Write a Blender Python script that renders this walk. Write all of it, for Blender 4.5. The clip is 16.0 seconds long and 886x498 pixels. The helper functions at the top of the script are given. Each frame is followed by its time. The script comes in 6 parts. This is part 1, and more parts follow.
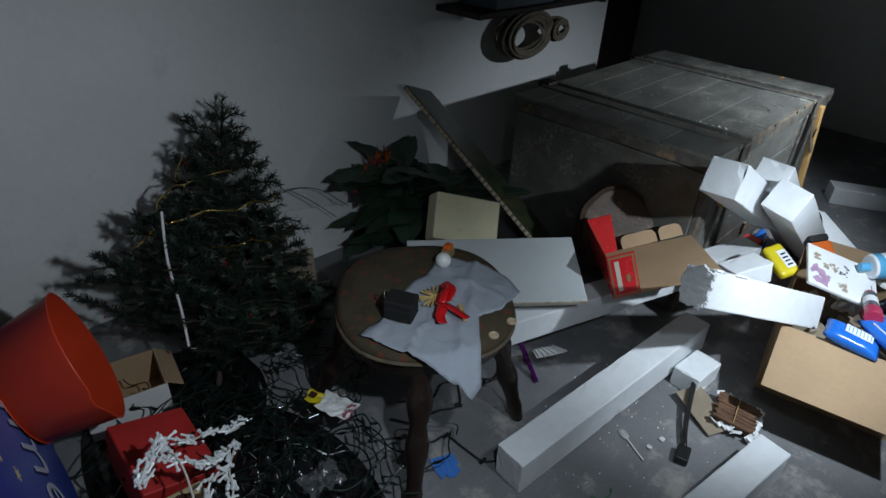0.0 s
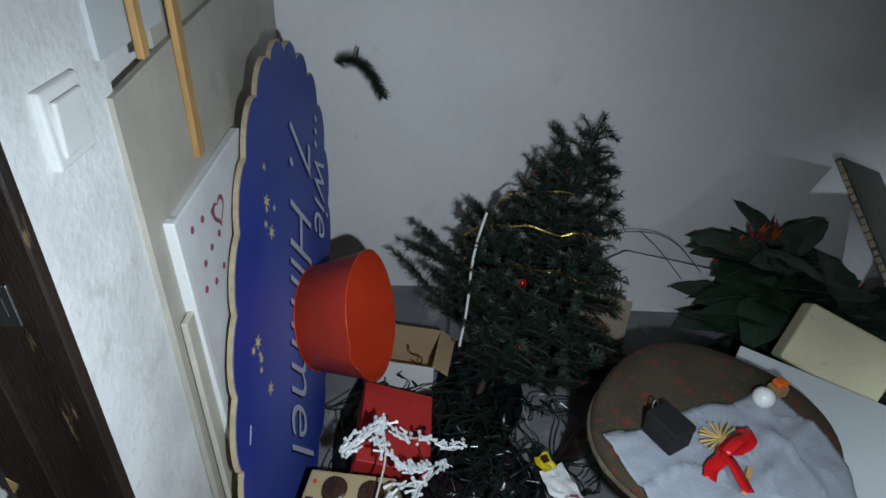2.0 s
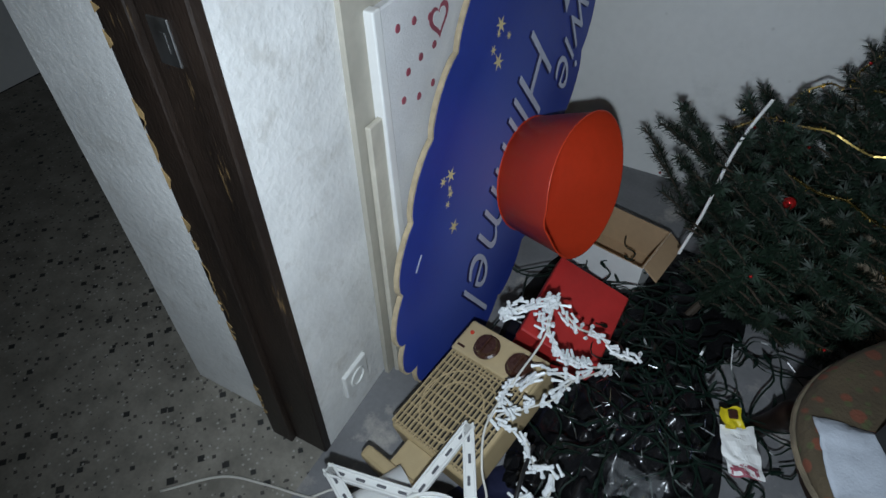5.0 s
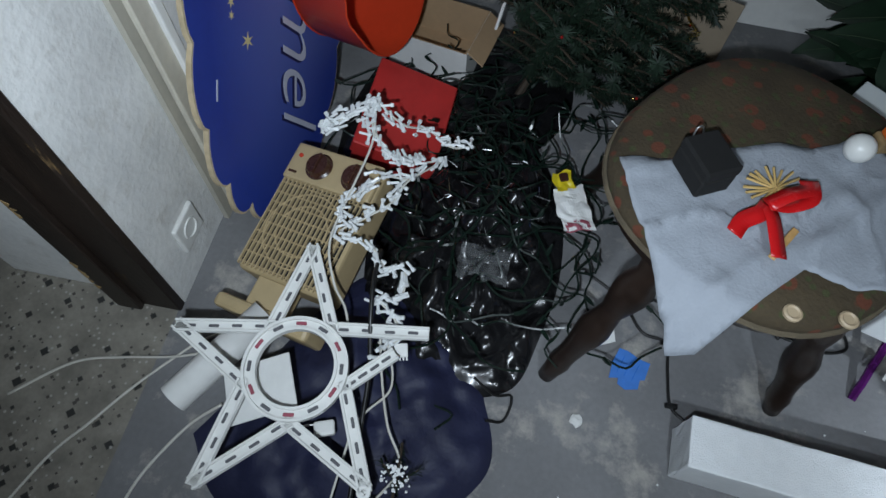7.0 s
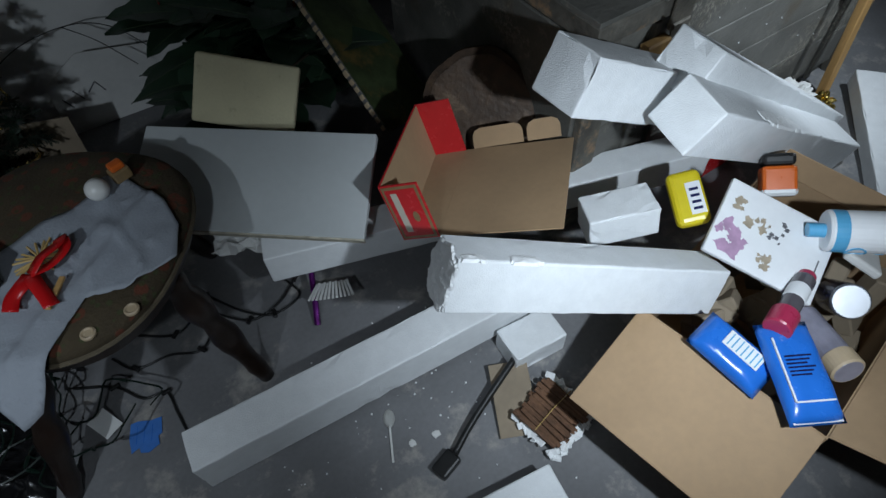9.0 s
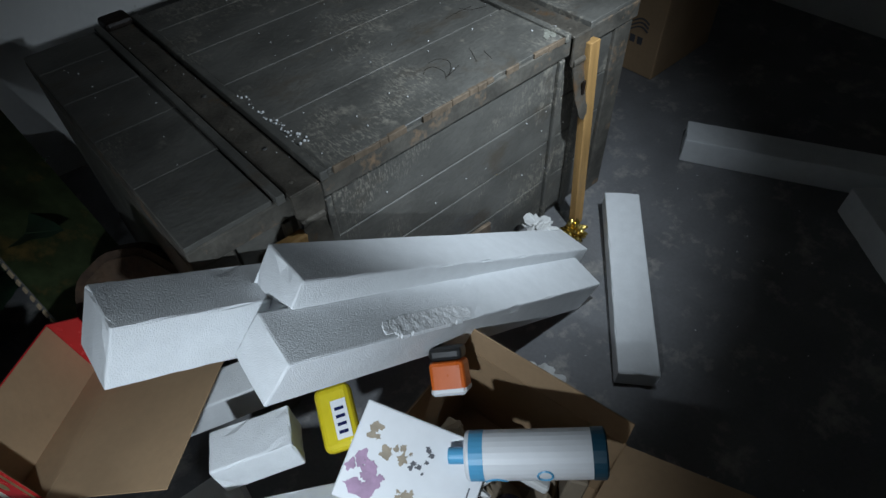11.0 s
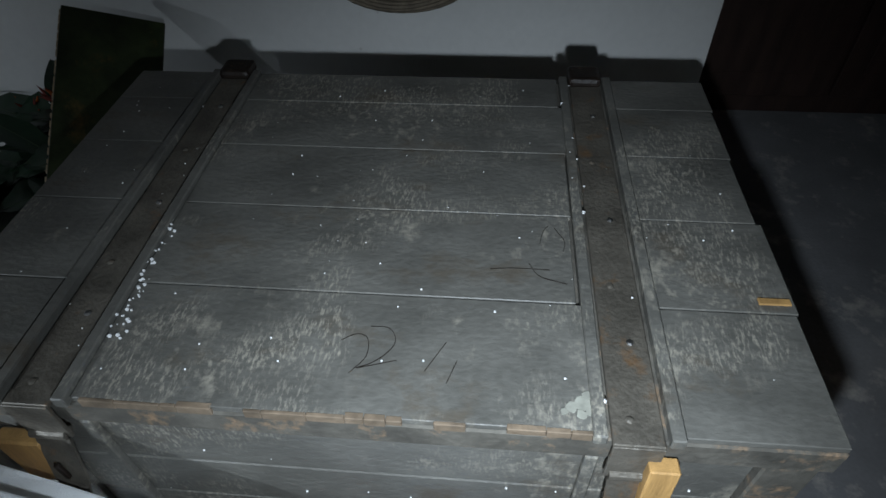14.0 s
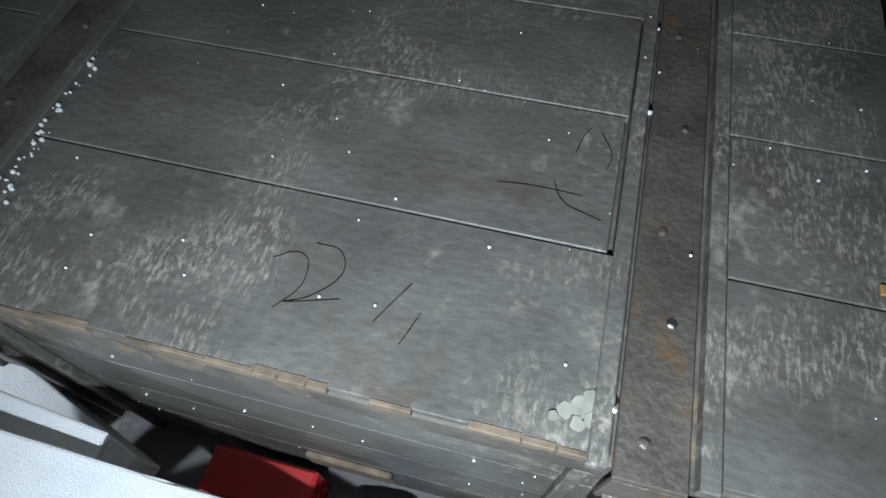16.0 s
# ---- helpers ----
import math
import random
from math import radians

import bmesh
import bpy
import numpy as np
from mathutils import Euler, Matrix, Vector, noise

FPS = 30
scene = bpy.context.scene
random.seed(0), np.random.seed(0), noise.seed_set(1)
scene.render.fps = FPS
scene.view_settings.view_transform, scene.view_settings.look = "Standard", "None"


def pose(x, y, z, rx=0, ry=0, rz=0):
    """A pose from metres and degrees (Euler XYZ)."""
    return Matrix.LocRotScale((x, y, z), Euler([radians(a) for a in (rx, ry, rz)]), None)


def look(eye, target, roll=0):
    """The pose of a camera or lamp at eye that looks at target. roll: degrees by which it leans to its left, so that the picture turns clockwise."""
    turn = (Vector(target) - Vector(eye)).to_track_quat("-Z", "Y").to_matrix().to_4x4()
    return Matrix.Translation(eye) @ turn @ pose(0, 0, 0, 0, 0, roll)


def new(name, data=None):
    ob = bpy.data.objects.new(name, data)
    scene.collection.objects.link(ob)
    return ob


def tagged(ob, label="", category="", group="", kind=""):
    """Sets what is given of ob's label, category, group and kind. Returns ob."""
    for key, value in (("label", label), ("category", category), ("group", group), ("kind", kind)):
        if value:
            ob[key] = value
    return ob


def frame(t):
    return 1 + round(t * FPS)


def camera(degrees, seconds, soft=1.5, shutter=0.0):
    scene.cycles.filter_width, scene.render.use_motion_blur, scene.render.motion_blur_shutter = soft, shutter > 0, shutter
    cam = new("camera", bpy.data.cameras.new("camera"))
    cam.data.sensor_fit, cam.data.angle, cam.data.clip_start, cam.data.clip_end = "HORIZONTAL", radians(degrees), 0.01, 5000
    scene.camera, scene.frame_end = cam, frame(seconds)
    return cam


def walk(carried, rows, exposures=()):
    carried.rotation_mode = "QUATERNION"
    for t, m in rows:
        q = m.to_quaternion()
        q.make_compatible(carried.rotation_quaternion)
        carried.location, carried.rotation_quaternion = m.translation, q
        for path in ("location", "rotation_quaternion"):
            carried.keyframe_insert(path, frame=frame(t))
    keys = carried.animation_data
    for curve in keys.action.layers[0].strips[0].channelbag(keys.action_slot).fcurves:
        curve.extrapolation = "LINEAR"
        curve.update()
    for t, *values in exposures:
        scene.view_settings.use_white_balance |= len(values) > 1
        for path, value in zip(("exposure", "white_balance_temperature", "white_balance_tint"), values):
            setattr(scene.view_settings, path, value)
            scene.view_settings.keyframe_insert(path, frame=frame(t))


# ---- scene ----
cam = camera(73.2, 16.0)
PATH = [
    (0, (-0.036, 0.216, 1.394), (1.197, 1.382, 0.336), 3.0),
    (0.5, (0.072, 0.346, 1.404), (0.997, 1.783, 0.366), 3.1),
    (1, (0.092, 0.406, 1.391), (0.68, 2.003, 0.341), 3.7),
    (1.5, (0.161, 0.393, 1.4), (0.348, 2.066, 0.32), 3.2),
    (2, (0.241, 0.335, 1.381), (0.358, 2.009, 0.293), 3.3),
    (2.5, (0.282, 0.301, 1.369), (0.43, 1.947, 0.243), 3.7),
    (3, (0.258, 0.315, 1.348), (0.376, 1.935, 0.18), 3.7),
    (3.5, (0.23, 0.397, 1.314), (0.13, 1.979, 0.095), 2.8),
    (4, (0.229, 0.498, 1.328), (0.014, 2.011, 0.038), 2.3),
    (4.5, (0.283, 0.475, 1.323), (-0.274, 1.901, 0.037), 1.0),
    (4.7, (0.33, 0.462, 1.293), (-0.35, 1.79, -0.038), 0.8),
    (6.8, (0.413, 0.491, 1.182), (0.183, 1.427, -0.57), 3.0),
    (7, (0.448, 0.49, 1.186), (0.313, 1.446, -0.565), 3.4),
    (7.5, (0.573, 0.464, 1.2), (0.718, 1.432, -0.544), 1.8),
    (8, (0.721, 0.386, 1.233), (1.099, 1.305, -0.503), 1.0),
    (8.5, (0.924, 0.283, 1.282), (1.383, 1.254, -0.405), -1.8),
    (9, (1.102, 0.153, 1.314), (1.742, 1.163, -0.289), -2.5),
    (9.5, (1.239, 0.081, 1.33), (2.067, 1.065, -0.201), -2.1),
    (9.9, (1.428, 0.067, 1.346), (2.308, 1.024, -0.174), -2.3),
    (10, (1.468, 0.059, 1.339), (2.365, 1.009, -0.176), -2.5),
    (10.2, (1.537, 0.042, 1.346), (2.468, 0.948, -0.174), -2.6),
    (12.5, (2.335, 0.081, 1.388), (2.61, 1.485, -0.009), -2.5),
    (13, (2.493, 0.156, 1.39), (2.508, 1.59, -0.004), -2.8),
    (13.5, (2.646, 0.354, 1.374), (2.56, 1.787, -0.018), -2.8),
    (14, (2.758, 0.47, 1.331), (2.604, 1.873, -0.086), -1.9),
    (14.5, (2.861, 0.523, 1.279), (2.501, 1.857, -0.167), -3.0),
    (15, (2.857, 0.623, 1.246), (2.489, 1.837, -0.301), -3.0),
    (15.5, (2.821, 0.714, 1.199), (2.526, 1.738, -0.492), -2.5),
    (16, (2.811, 0.71, 1.181), (2.531, 1.681, -0.546), -1.9),
]
walk(cam, [(t, look(eye, target, roll)) for t, eye, target, roll in PATH], [(0, 0.25), (0.6, 0.95), (1.5, 1.25), (2.5, 1.1), (3.0, 1.05), (4.0, 1.25), (4.7, 1.2), (6.8, 1.2), (7.5, 0.9), (8.0, 0.55), (8.5, 0.15), (10, -0.5), (12.5, -0.15), (14, 0.1), (15.5, 0.35), (16, 0.35)])

# ---- light: four fixed spots, all lit at once, stand in for one carried hand torch ----
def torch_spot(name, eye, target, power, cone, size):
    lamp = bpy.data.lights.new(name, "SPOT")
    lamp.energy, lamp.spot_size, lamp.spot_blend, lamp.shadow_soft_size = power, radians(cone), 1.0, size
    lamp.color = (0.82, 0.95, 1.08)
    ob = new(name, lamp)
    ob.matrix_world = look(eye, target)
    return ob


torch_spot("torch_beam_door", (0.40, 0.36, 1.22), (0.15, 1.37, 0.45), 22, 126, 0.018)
# extra spot, added to brighten the stool and the floor round it
torch_spot("torch_fill_stool", (0.84, 0.28, 1.12), (1.08, 0.76, 0.08), 8, 82, 0.018)
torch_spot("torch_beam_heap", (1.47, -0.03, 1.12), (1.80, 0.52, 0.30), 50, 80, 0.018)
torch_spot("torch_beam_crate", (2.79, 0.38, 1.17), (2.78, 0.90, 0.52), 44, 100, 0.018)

sky = bpy.data.worlds.new("dark_room")
scene.world = sky
sky.use_nodes = True
sky.node_tree.nodes["Background"].inputs[0].default_value = (0.55, 0.65, 0.8, 1)
sky.node_tree.nodes["Background"].inputs[1].default_value = 0.002


# ---- materials ----
def mat(name, base, rough=0.6, metal=0.0, var=0.25, scale=8.0, bump=0.2, fine=60.0, dirt=None, dirt_amount=0.0, dirt_scale=3.0,
        stretch=(1, 1, 1), spec=0.5, island=0.0, coat=0.0, emit=None, trans=0.0, alpha=1.0):
    m = bpy.data.materials.new(name)
    m.use_nodes = True
    nt = m.node_tree
    N, L = nt.nodes, nt.links
    b = N["Principled BSDF"]
    tc = N.new("ShaderNodeTexCoord")
    mp = N.new("ShaderNodeMapping")
    mp.inputs["Scale"].default_value = stretch
    L.new(tc.outputs["Object"], mp.inputs["Vector"])
    n1 = N.new("ShaderNodeTexNoise")
    n1.inputs["Scale"].default_value, n1.inputs["Detail"].default_value = scale, 5
    n2 = N.new("ShaderNodeTexNoise")
    n2.inputs["Scale"].default_value, n2.inputs["Detail"].default_value = fine, 4
    L.new(mp.outputs[0], n1.inputs["Vector"])
    L.new(mp.outputs[0], n2.inputs["Vector"])
    r1 = N.new("ShaderNodeValToRGB")
    r1.color_ramp.elements[0].position, r1.color_ramp.elements[1].position = 0.3, 0.72
    lo = tuple(c * (1 - var) for c in base)
    hi = tuple(min(1.0, c * (1 + var * 0.6)) for c in base)
    r1.color_ramp.elements[0].color, r1.color_ramp.elements[1].color = (*lo, 1), (*hi, 1)
    L.new(n1.outputs["Fac"], r1.inputs[0])
    mix = N.new("ShaderNodeMixRGB")
    mix.blend_type = "MULTIPLY"
    mix.inputs[0].default_value = min(1.0, var * 1.2)
    r2 = N.new("ShaderNodeValToRGB")
    r2.color_ramp.elements[0].position, r2.color_ramp.elements[1].position = 0.3, 0.65
    r2.color_ramp.elements[0].color, r2.color_ramp.elements[1].color = (0.55, 0.55, 0.55, 1), (1, 1, 1, 1)
    L.new(n2.outputs["Fac"], r2.inputs[0])
    L.new(r1.outputs[0], mix.inputs[1])
    L.new(r2.outputs[0], mix.inputs[2])
    out = mix.outputs[0]
    if dirt:
        n3 = N.new("ShaderNodeTexNoise")
        n3.inputs["Scale"].default_value, n3.inputs["Detail"].default_value, n3.inputs["Roughness"].default_value = dirt_scale, 8, 0.7
        L.new(mp.outputs[0], n3.inputs["Vector"])
        r3 = N.new("ShaderNodeValToRGB")
        r3.color_ramp.elements[0].position, r3.color_ramp.elements[1].position = 0.62 - dirt_amount * 0.4, 0.72 - dirt_amount * 0.3
        r3.color_ramp.elements[0].color, r3.color_ramp.elements[1].color = (0, 0, 0, 1), (1, 1, 1, 1)
        L.new(n3.outputs["Fac"], r3.inputs[0])
        m3 = N.new("ShaderNodeMixRGB")
        m3.inputs[2].default_value = (*dirt, 1)
        L.new(r3.outputs[0], m3.inputs[0])
        L.new(out, m3.inputs[1])
        out = m3.outputs[0]
    if island:
        g = N.new("ShaderNodeNewGeometry")
        hsv = N.new("ShaderNodeHueSaturation")
        mr = N.new("ShaderNodeMapRange")
        mr.inputs[3].default_value, mr.inputs[4].default_value = 1 - island, 1 + island
        L.new(g.outputs["Random Per Island"], mr.inputs[0])
        L.new(mr.outputs[0], hsv.inputs["Value"])
        L.new(out, hsv.inputs["Color"])
        out = hsv.outputs[0]
    L.new(out, b.inputs["Base Color"])
    rr = N.new("ShaderNodeMapRange")
    rr.inputs[3].default_value, rr.inputs[4].default_value = max(0.03, rough - 0.1), min(1.0, rough + 0.1)
    L.new(n2.outputs["Fac"], rr.inputs[0])
    L.new(rr.outputs[0], b.inputs["Roughness"])
    b.inputs["Metallic"].default_value = metal
    b.inputs["Specular IOR Level"].default_value = spec
    b.inputs["Coat Weight"].default_value = coat
    b.inputs["Transmission Weight"].default_value = trans
    b.inputs["Alpha"].default_value = alpha
    if bump:
        bp = N.new("ShaderNodeBump")
        bp.inputs["Strength"].default_value, bp.inputs["Distance"].default_value = bump, 0.004
        L.new(n2.outputs["Fac"], bp.inputs["Height"])
        L.new(bp.outputs[0], b.inputs["Normal"])
    return m


def cells(m, base, chip, scale, size, amount=1.0, distance="EUCLIDEAN"):
    """Round or angular chips of another colour scattered over a material's base colour."""
    nt = m.node_tree
    N, L = nt.nodes, nt.links
    b = N["Principled BSDF"]
    old = b.inputs["Base Color"].links[0].from_socket
    tc = N.new("ShaderNodeTexCoord")
    v = N.new("ShaderNodeTexVoronoi")
    v.distance = distance
    v.inputs["Scale"].default_value = scale
    L.new(tc.outputs["Object"], v.inputs["Vector"])
    r = N.new("ShaderNodeValToRGB")
    r.color_ramp.elements[0].position, r.color_ramp.elements[1].position = size, size + 0.06
    r.color_ramp.elements[0].color, r.color_ramp.elements[1].color = (amount, amount, amount, 1), (0, 0, 0, 1)
    L.new(v.outputs["Distance"], r.inputs[0])
    mx = N.new("ShaderNodeMixRGB")
    mx.inputs[2].default_value = (*chip, 1)
    L.new(r.outputs[0], mx.inputs[0])
    L.new(old, mx.inputs[1])
    L.new(mx.outputs[0], b.inputs["Base Color"])
    return m


M_FLOOR = mat("grey_concrete", (0.20, 0.20, 0.205), 0.75, var=0.22, scale=5, bump=0.25, fine=90, dirt=(0.36, 0.34, 0.31), dirt_amount=0.20, dirt_scale=7)
M_TERRAZZO = cells(mat("terrazzo", (0.27, 0.25, 0.21), 0.55, var=0.3, scale=14, bump=0.1, fine=120), None, (0.03, 0.03, 0.028), 24, 0.25, 1.0, "MANHATTAN")
M_TERRAZZO = cells(M_TERRAZZO, None, (0.05, 0.045, 0.04), 46, 0.25, 0.9, "MANHATTAN")
M_TERRAZZO = cells(M_TERRAZZO, None, (0.42, 0.40, 0.36), 58, 0.14, 0.8)
M_WALL = mat("white_wall_paint", (0.74, 0.74, 0.72), 0.75, var=0.07, scale=2.2, bump=0.25, fine=45, dirt=(0.62, 0.62, 0.60), dirt_amount=0.15, dirt_scale=2.5)
M_PLASTER = mat("rough_white_plaster", (0.76, 0.76, 0.74), 0.85, var=0.13, scale=7, bump=0.45, fine=80, dirt=(0.60, 0.59, 0.56), dirt_amount=0.2, dirt_scale=12)
M_WALL = cells(M_WALL, None, (0.36, 0.34, 0.31), 8.5, 0.0, 0.55)
M_CEIL = mat("ceiling_paint", (0.65, 0.65, 0.63), 0.8, var=0.1, scale=3)
M_DARKWOOD = mat("dark_brown_stained_wood", (0.021, 0.013, 0.009), 0.5, var=0.5, scale=6, bump=0.4, fine=70, dirt=(0.30, 0.19, 0.08), dirt_amount=0.02, dirt_scale=9, stretch=(4, 4, 0.6))
M_CHIPPED = mat("bare_wood_chips", (0.45, 0.30, 0.13), 0.7, var=0.4, scale=30)
M_STEEL = mat("dull_steel", (0.55, 0.55, 0.54), 0.38, metal=1.0, var=0.2, scale=20, bump=0.1)
M_FOAM = mat("white_polystyrene", (0.80, 0.82, 0.83), 0.7, var=0.05, scale=30, bump=0.0, fine=150)
M_FOAMROUGH = mat("torn_polystyrene", (0.90, 0.91, 0.91), 0.8, var=0.06, scale=60, bump=0.4, fine=200)
M_CRATE = mat("worn_grey_green_crate_paint", (0.154, 0.150, 0.134), 0.48, var=0.32, scale=6, bump=0.35, fine=75, dirt=(0.112, 0.096, 0.075), dirt_amount=0.16, dirt_scale=5, stretch=(1, 1.6, 1.6))
M_CRATEEDGE = mat("bare_brown_crate_edge", (0.135, 0.125, 0.105), 0.75, var=0.45, scale=14, bump=0.5, fine=80, dirt=(0.30, 0.20, 0.12), dirt_amount=0.15, dirt_scale=16)
M_RUST = mat("rusty_grey_iron_strap", (0.172, 0.155, 0.128), 0.48, metal=0.35, var=0.4, scale=16, bump=0.5, fine=120, dirt=(0.20, 0.125, 0.07), dirt_amount=0.12, dirt_scale=18)
M_PINE = mat("yellow_pine", (0.55, 0.32, 0.115), 0.6, var=0.3, scale=6, bump=0.2, fine=60, stretch=(8, 8, 0.8))


def stipple(m, scale, strength):
    """Bead relief of expanded polystyrene."""
    nt = m.node_tree
    N, L = nt.nodes, nt.links
    tc = N.new("ShaderNodeTexCoord")
    v = N.new("ShaderNodeTexVoronoi")
    v.inputs["Scale"].default_value = scale
    L.new(tc.outputs["Object"], v.inputs["Vector"])
    bp = N.new("ShaderNodeBump")
    bp.invert = True
    bp.inputs["Strength"].default_value, bp.inputs["Distance"].default_value = strength, 0.004
    L.new(v.outputs["Distance"], bp.inputs["Height"])
    L.new(bp.outputs[0], N["Principled BSDF"].inputs["Normal"])


stipple(M_FOAM, 420, 0.26)


def scratches(m, colour, dark):
    """Short bare scuffs across the boards, in patches, and a few dark gouges along them."""
    nt = m.node_tree
    N, L = nt.nodes, nt.links
    b = N["Principled BSDF"]
    tc = N.new("ShaderNodeTexCoord")
    out = b.inputs["Base Color"].links[0].from_socket
    for stretch, scale, lo, patch, col in (((3.2, 1.0, 1), 75, 0.50, 0.53, colour), ((0.8, 3, 1), 12, 0.68, 0.50, dark), ((1.3, 1, 1), 70, 0.52, 0.56, colour), ((1.6, 1, 1), 16, 0.55, 0.53, colour)):
        mp = N.new("ShaderNodeMapping")
        mp.inputs["Scale"].default_value = stretch
        mp.inputs["Rotation"].default_value = (0, 0, 0.12)
        L.new(tc.outputs["Object"], mp.inputs["Vector"])
        n = N.new("ShaderNodeTexNoise")
        n.inputs["Scale"].default_value, n.inputs["Detail"].default_value, n.inputs["Roughness"].default_value = scale, 8, 0.68
        L.new(mp.outputs[0], n.inputs["Vector"])
        r = N.new("ShaderNodeValToRGB")
        r.color_ramp.elements[0].position, r.color_ramp.elements[1].position = lo, lo + 0.12
        r.color_ramp.elements[0].color, r.color_ramp.elements[1].color = (0, 0, 0, 1), (0.75, 0.75, 0.75, 1)
        L.new(n.outputs["Fac"], r.inputs[0])
        p = N.new("ShaderNodeTexNoise")
        p.inputs["Scale"].default_value, p.inputs["Detail"].default_value = 3.0 + lo * 5, 5
        L.new(tc.outputs["Object"], p.inputs["Vector"])
        pr = N.new("ShaderNodeValToRGB")
        pr.color_ramp.elements[0].position, pr.color_ramp.elements[1].position = patch, patch + 0.10
        L.new(p.outputs["Fac"], pr.inputs[0])
        mu = N.new("ShaderNodeMath")
        mu.operation = "MULTIPLY"
        L.new(r.outputs[0], mu.inputs[0])
        L.new(pr.outputs[0], mu.inputs[1])
        mx = N.new("ShaderNodeMixRGB")
        mx.inputs[2].default_value = (*col, 1)
        L.new(mu.outputs[0], mx.inputs[0])
        L.new(out, mx.inputs[1])
        out = mx.outputs[0]
    L.new(out, b.inputs["Base Color"])


scratches(M_CRATE, (0.40, 0.37, 0.305), (0.040, 0.038, 0.034))


# ---- builders ----
def mesh_of(name, bm, material, smooth=False):
    me = bpy.data.meshes.new(name)
    bmesh.ops.recalc_face_normals(bm, faces=bm.faces)
    bm.to_mesh(me)
    bm.free()
    if material:
        me.materials.append(material)
    if smooth:
        for p in me.polygons:
            p.use_smooth = True
    return me


def part(name, bm, material, parent, label="", smooth=False):
    ob = new(name, mesh_of(name, bm, material, smooth))
    ob.parent = parent
    if label:
        ob["label"] = label
    return ob


def thing(name, label, category, m=None, group="", kind=""):
    ob = new(name)
    ob.empty_display_size = 0.05
    if m is not None:
        ob.matrix_world = m
    return tagged(ob, label, category, group, kind)


def solid(name, bm, material, label, category, m=None, group="", kind="", smooth=False):
    ob = new(name, mesh_of(name, bm, material, smooth))
    if m is not None:
        ob.matrix_world = m
    return tagged(ob, label, category, group, kind)


def box(bm, lo, hi, bevel=0.0, m=None, seg=1):
    r = bmesh.ops.create_cube(bm, size=1.0)
    vs = r["verts"]
    c = [(a + b) / 2 for a, b in zip(lo, hi)]
    s = [max(1e-4, b - a) for a, b in zip(lo, hi)]
    for v in vs:
        v.co = Vector([v.co[i] * s[i] + c[i] for i in range(3)])
    if bevel:
        es = list({e for v in vs for e in v.link_edges})
        out = bmesh.ops.bevel(bm, geom=es, offset=bevel, segments=seg, affect="EDGES", profile=0.5)
        vs = list({v for f in out["faces"] for v in f.verts} | {v for v in vs if v.is_valid})
    if m is not None:
        bmesh.ops.transform(bm, matrix=m, verts=vs)
    return vs


def one_box(lo, hi, bevel=0.0, m=None, seg=1):
    bm = bmesh.new()
    box(bm, lo, hi, bevel, m, seg)
    return bm


def smooth_path(pts, n=6):
    """Catmull-Rom through the points."""
    p = [Vector(q) for q in pts]
    if len(p) < 3:
        return p
    p = [2 * p[0] - p[1]] + p + [2 * p[-1] - p[-2]]
    out = []
    for i in range(1, len(p) - 2):
        for k in range(n):
            t = k / n
            a, b, c, d = p[i - 1], p[i], p[i + 1], p[i + 2]
            out.append(0.5 * ((2 * b) + (c - a) * t + (2 * a - 5 * b + 4 * c - d) * t * t + (3 * b - a - 3 * c + d) * t ** 3))
    out.append(p[-2])
    return out


def tube(bm, pts, r, seg=6, cap=True, taper=None):
    pts = [Vector(q) for q in pts]
    rings = []
    side = None
    for i, q in enumerate(pts):
        d = (pts[min(i + 1, len(pts) - 1)] - pts[max(i - 1, 0)])
        d = d.normalized() if d.length > 1e-9 else Vector((0, 0, 1))
        if side is None:
            side = d.orthogonal().normalized()
        side = side - d * side.dot(d)
        side = side.normalized() if side.length > 1e-6 else d.orthogonal().normalized()
        up = d.cross(side)
        rr = r if taper is None else r * taper[min(i, len(taper) - 1)]
        rings.append([bm.verts.new(q + rr * (math.cos(a) * side + math.sin(a) * up)) for a in (2 * math.pi * k / seg for k in range(seg))])
    for a, b in zip(rings, rings[1:]):
        for k in range(seg):
            bm.faces.new((a[k], a[(k + 1) % seg], b[(k + 1) % seg], b[k]))
    if cap:
        bm.faces.new(rings[0][::-1])
        bm.faces.new(rings[-1])


def lathe(bm, prof, seg=24, m=None, closed=True):
    rings = []
    for r, z in prof:
        rings.append([bm.verts.new((r * math.cos(a), r * math.sin(a), z)) for a in (2 * math.pi * k / seg for k in range(seg))])
    for a, b in zip(rings, rings[1:]):
        for k in range(seg):
            bm.faces.new((a[k], a[(k + 1) % seg], b[(k + 1) % seg], b[k]))
    if closed:
        bm.faces.new(rings[0][::-1])
        bm.faces.new(rings[-1])
    if m is not None:
        bmesh.ops.transform(bm, matrix=m, verts=[v for r in rings for v in r])


def outline_slab(bm, pts, t, m=None):
    """A flat slab of thickness t from an outline in its own xy plane, front face at z = 0."""
    a = [bm.verts.new((x, y, 0)) for x, y in pts]
    b = [bm.verts.new((x, y, -t)) for x, y in pts]
    bm.faces.new(a)
    bm.faces.new(b[::-1])
    n = len(pts)
    for i in range(n):
        bm.faces.new((a[i], b[i], b[(i + 1) % n], a[(i + 1) % n]))
    if m is not None:
        bmesh.ops.transform(bm, matrix=m, verts=a + b)


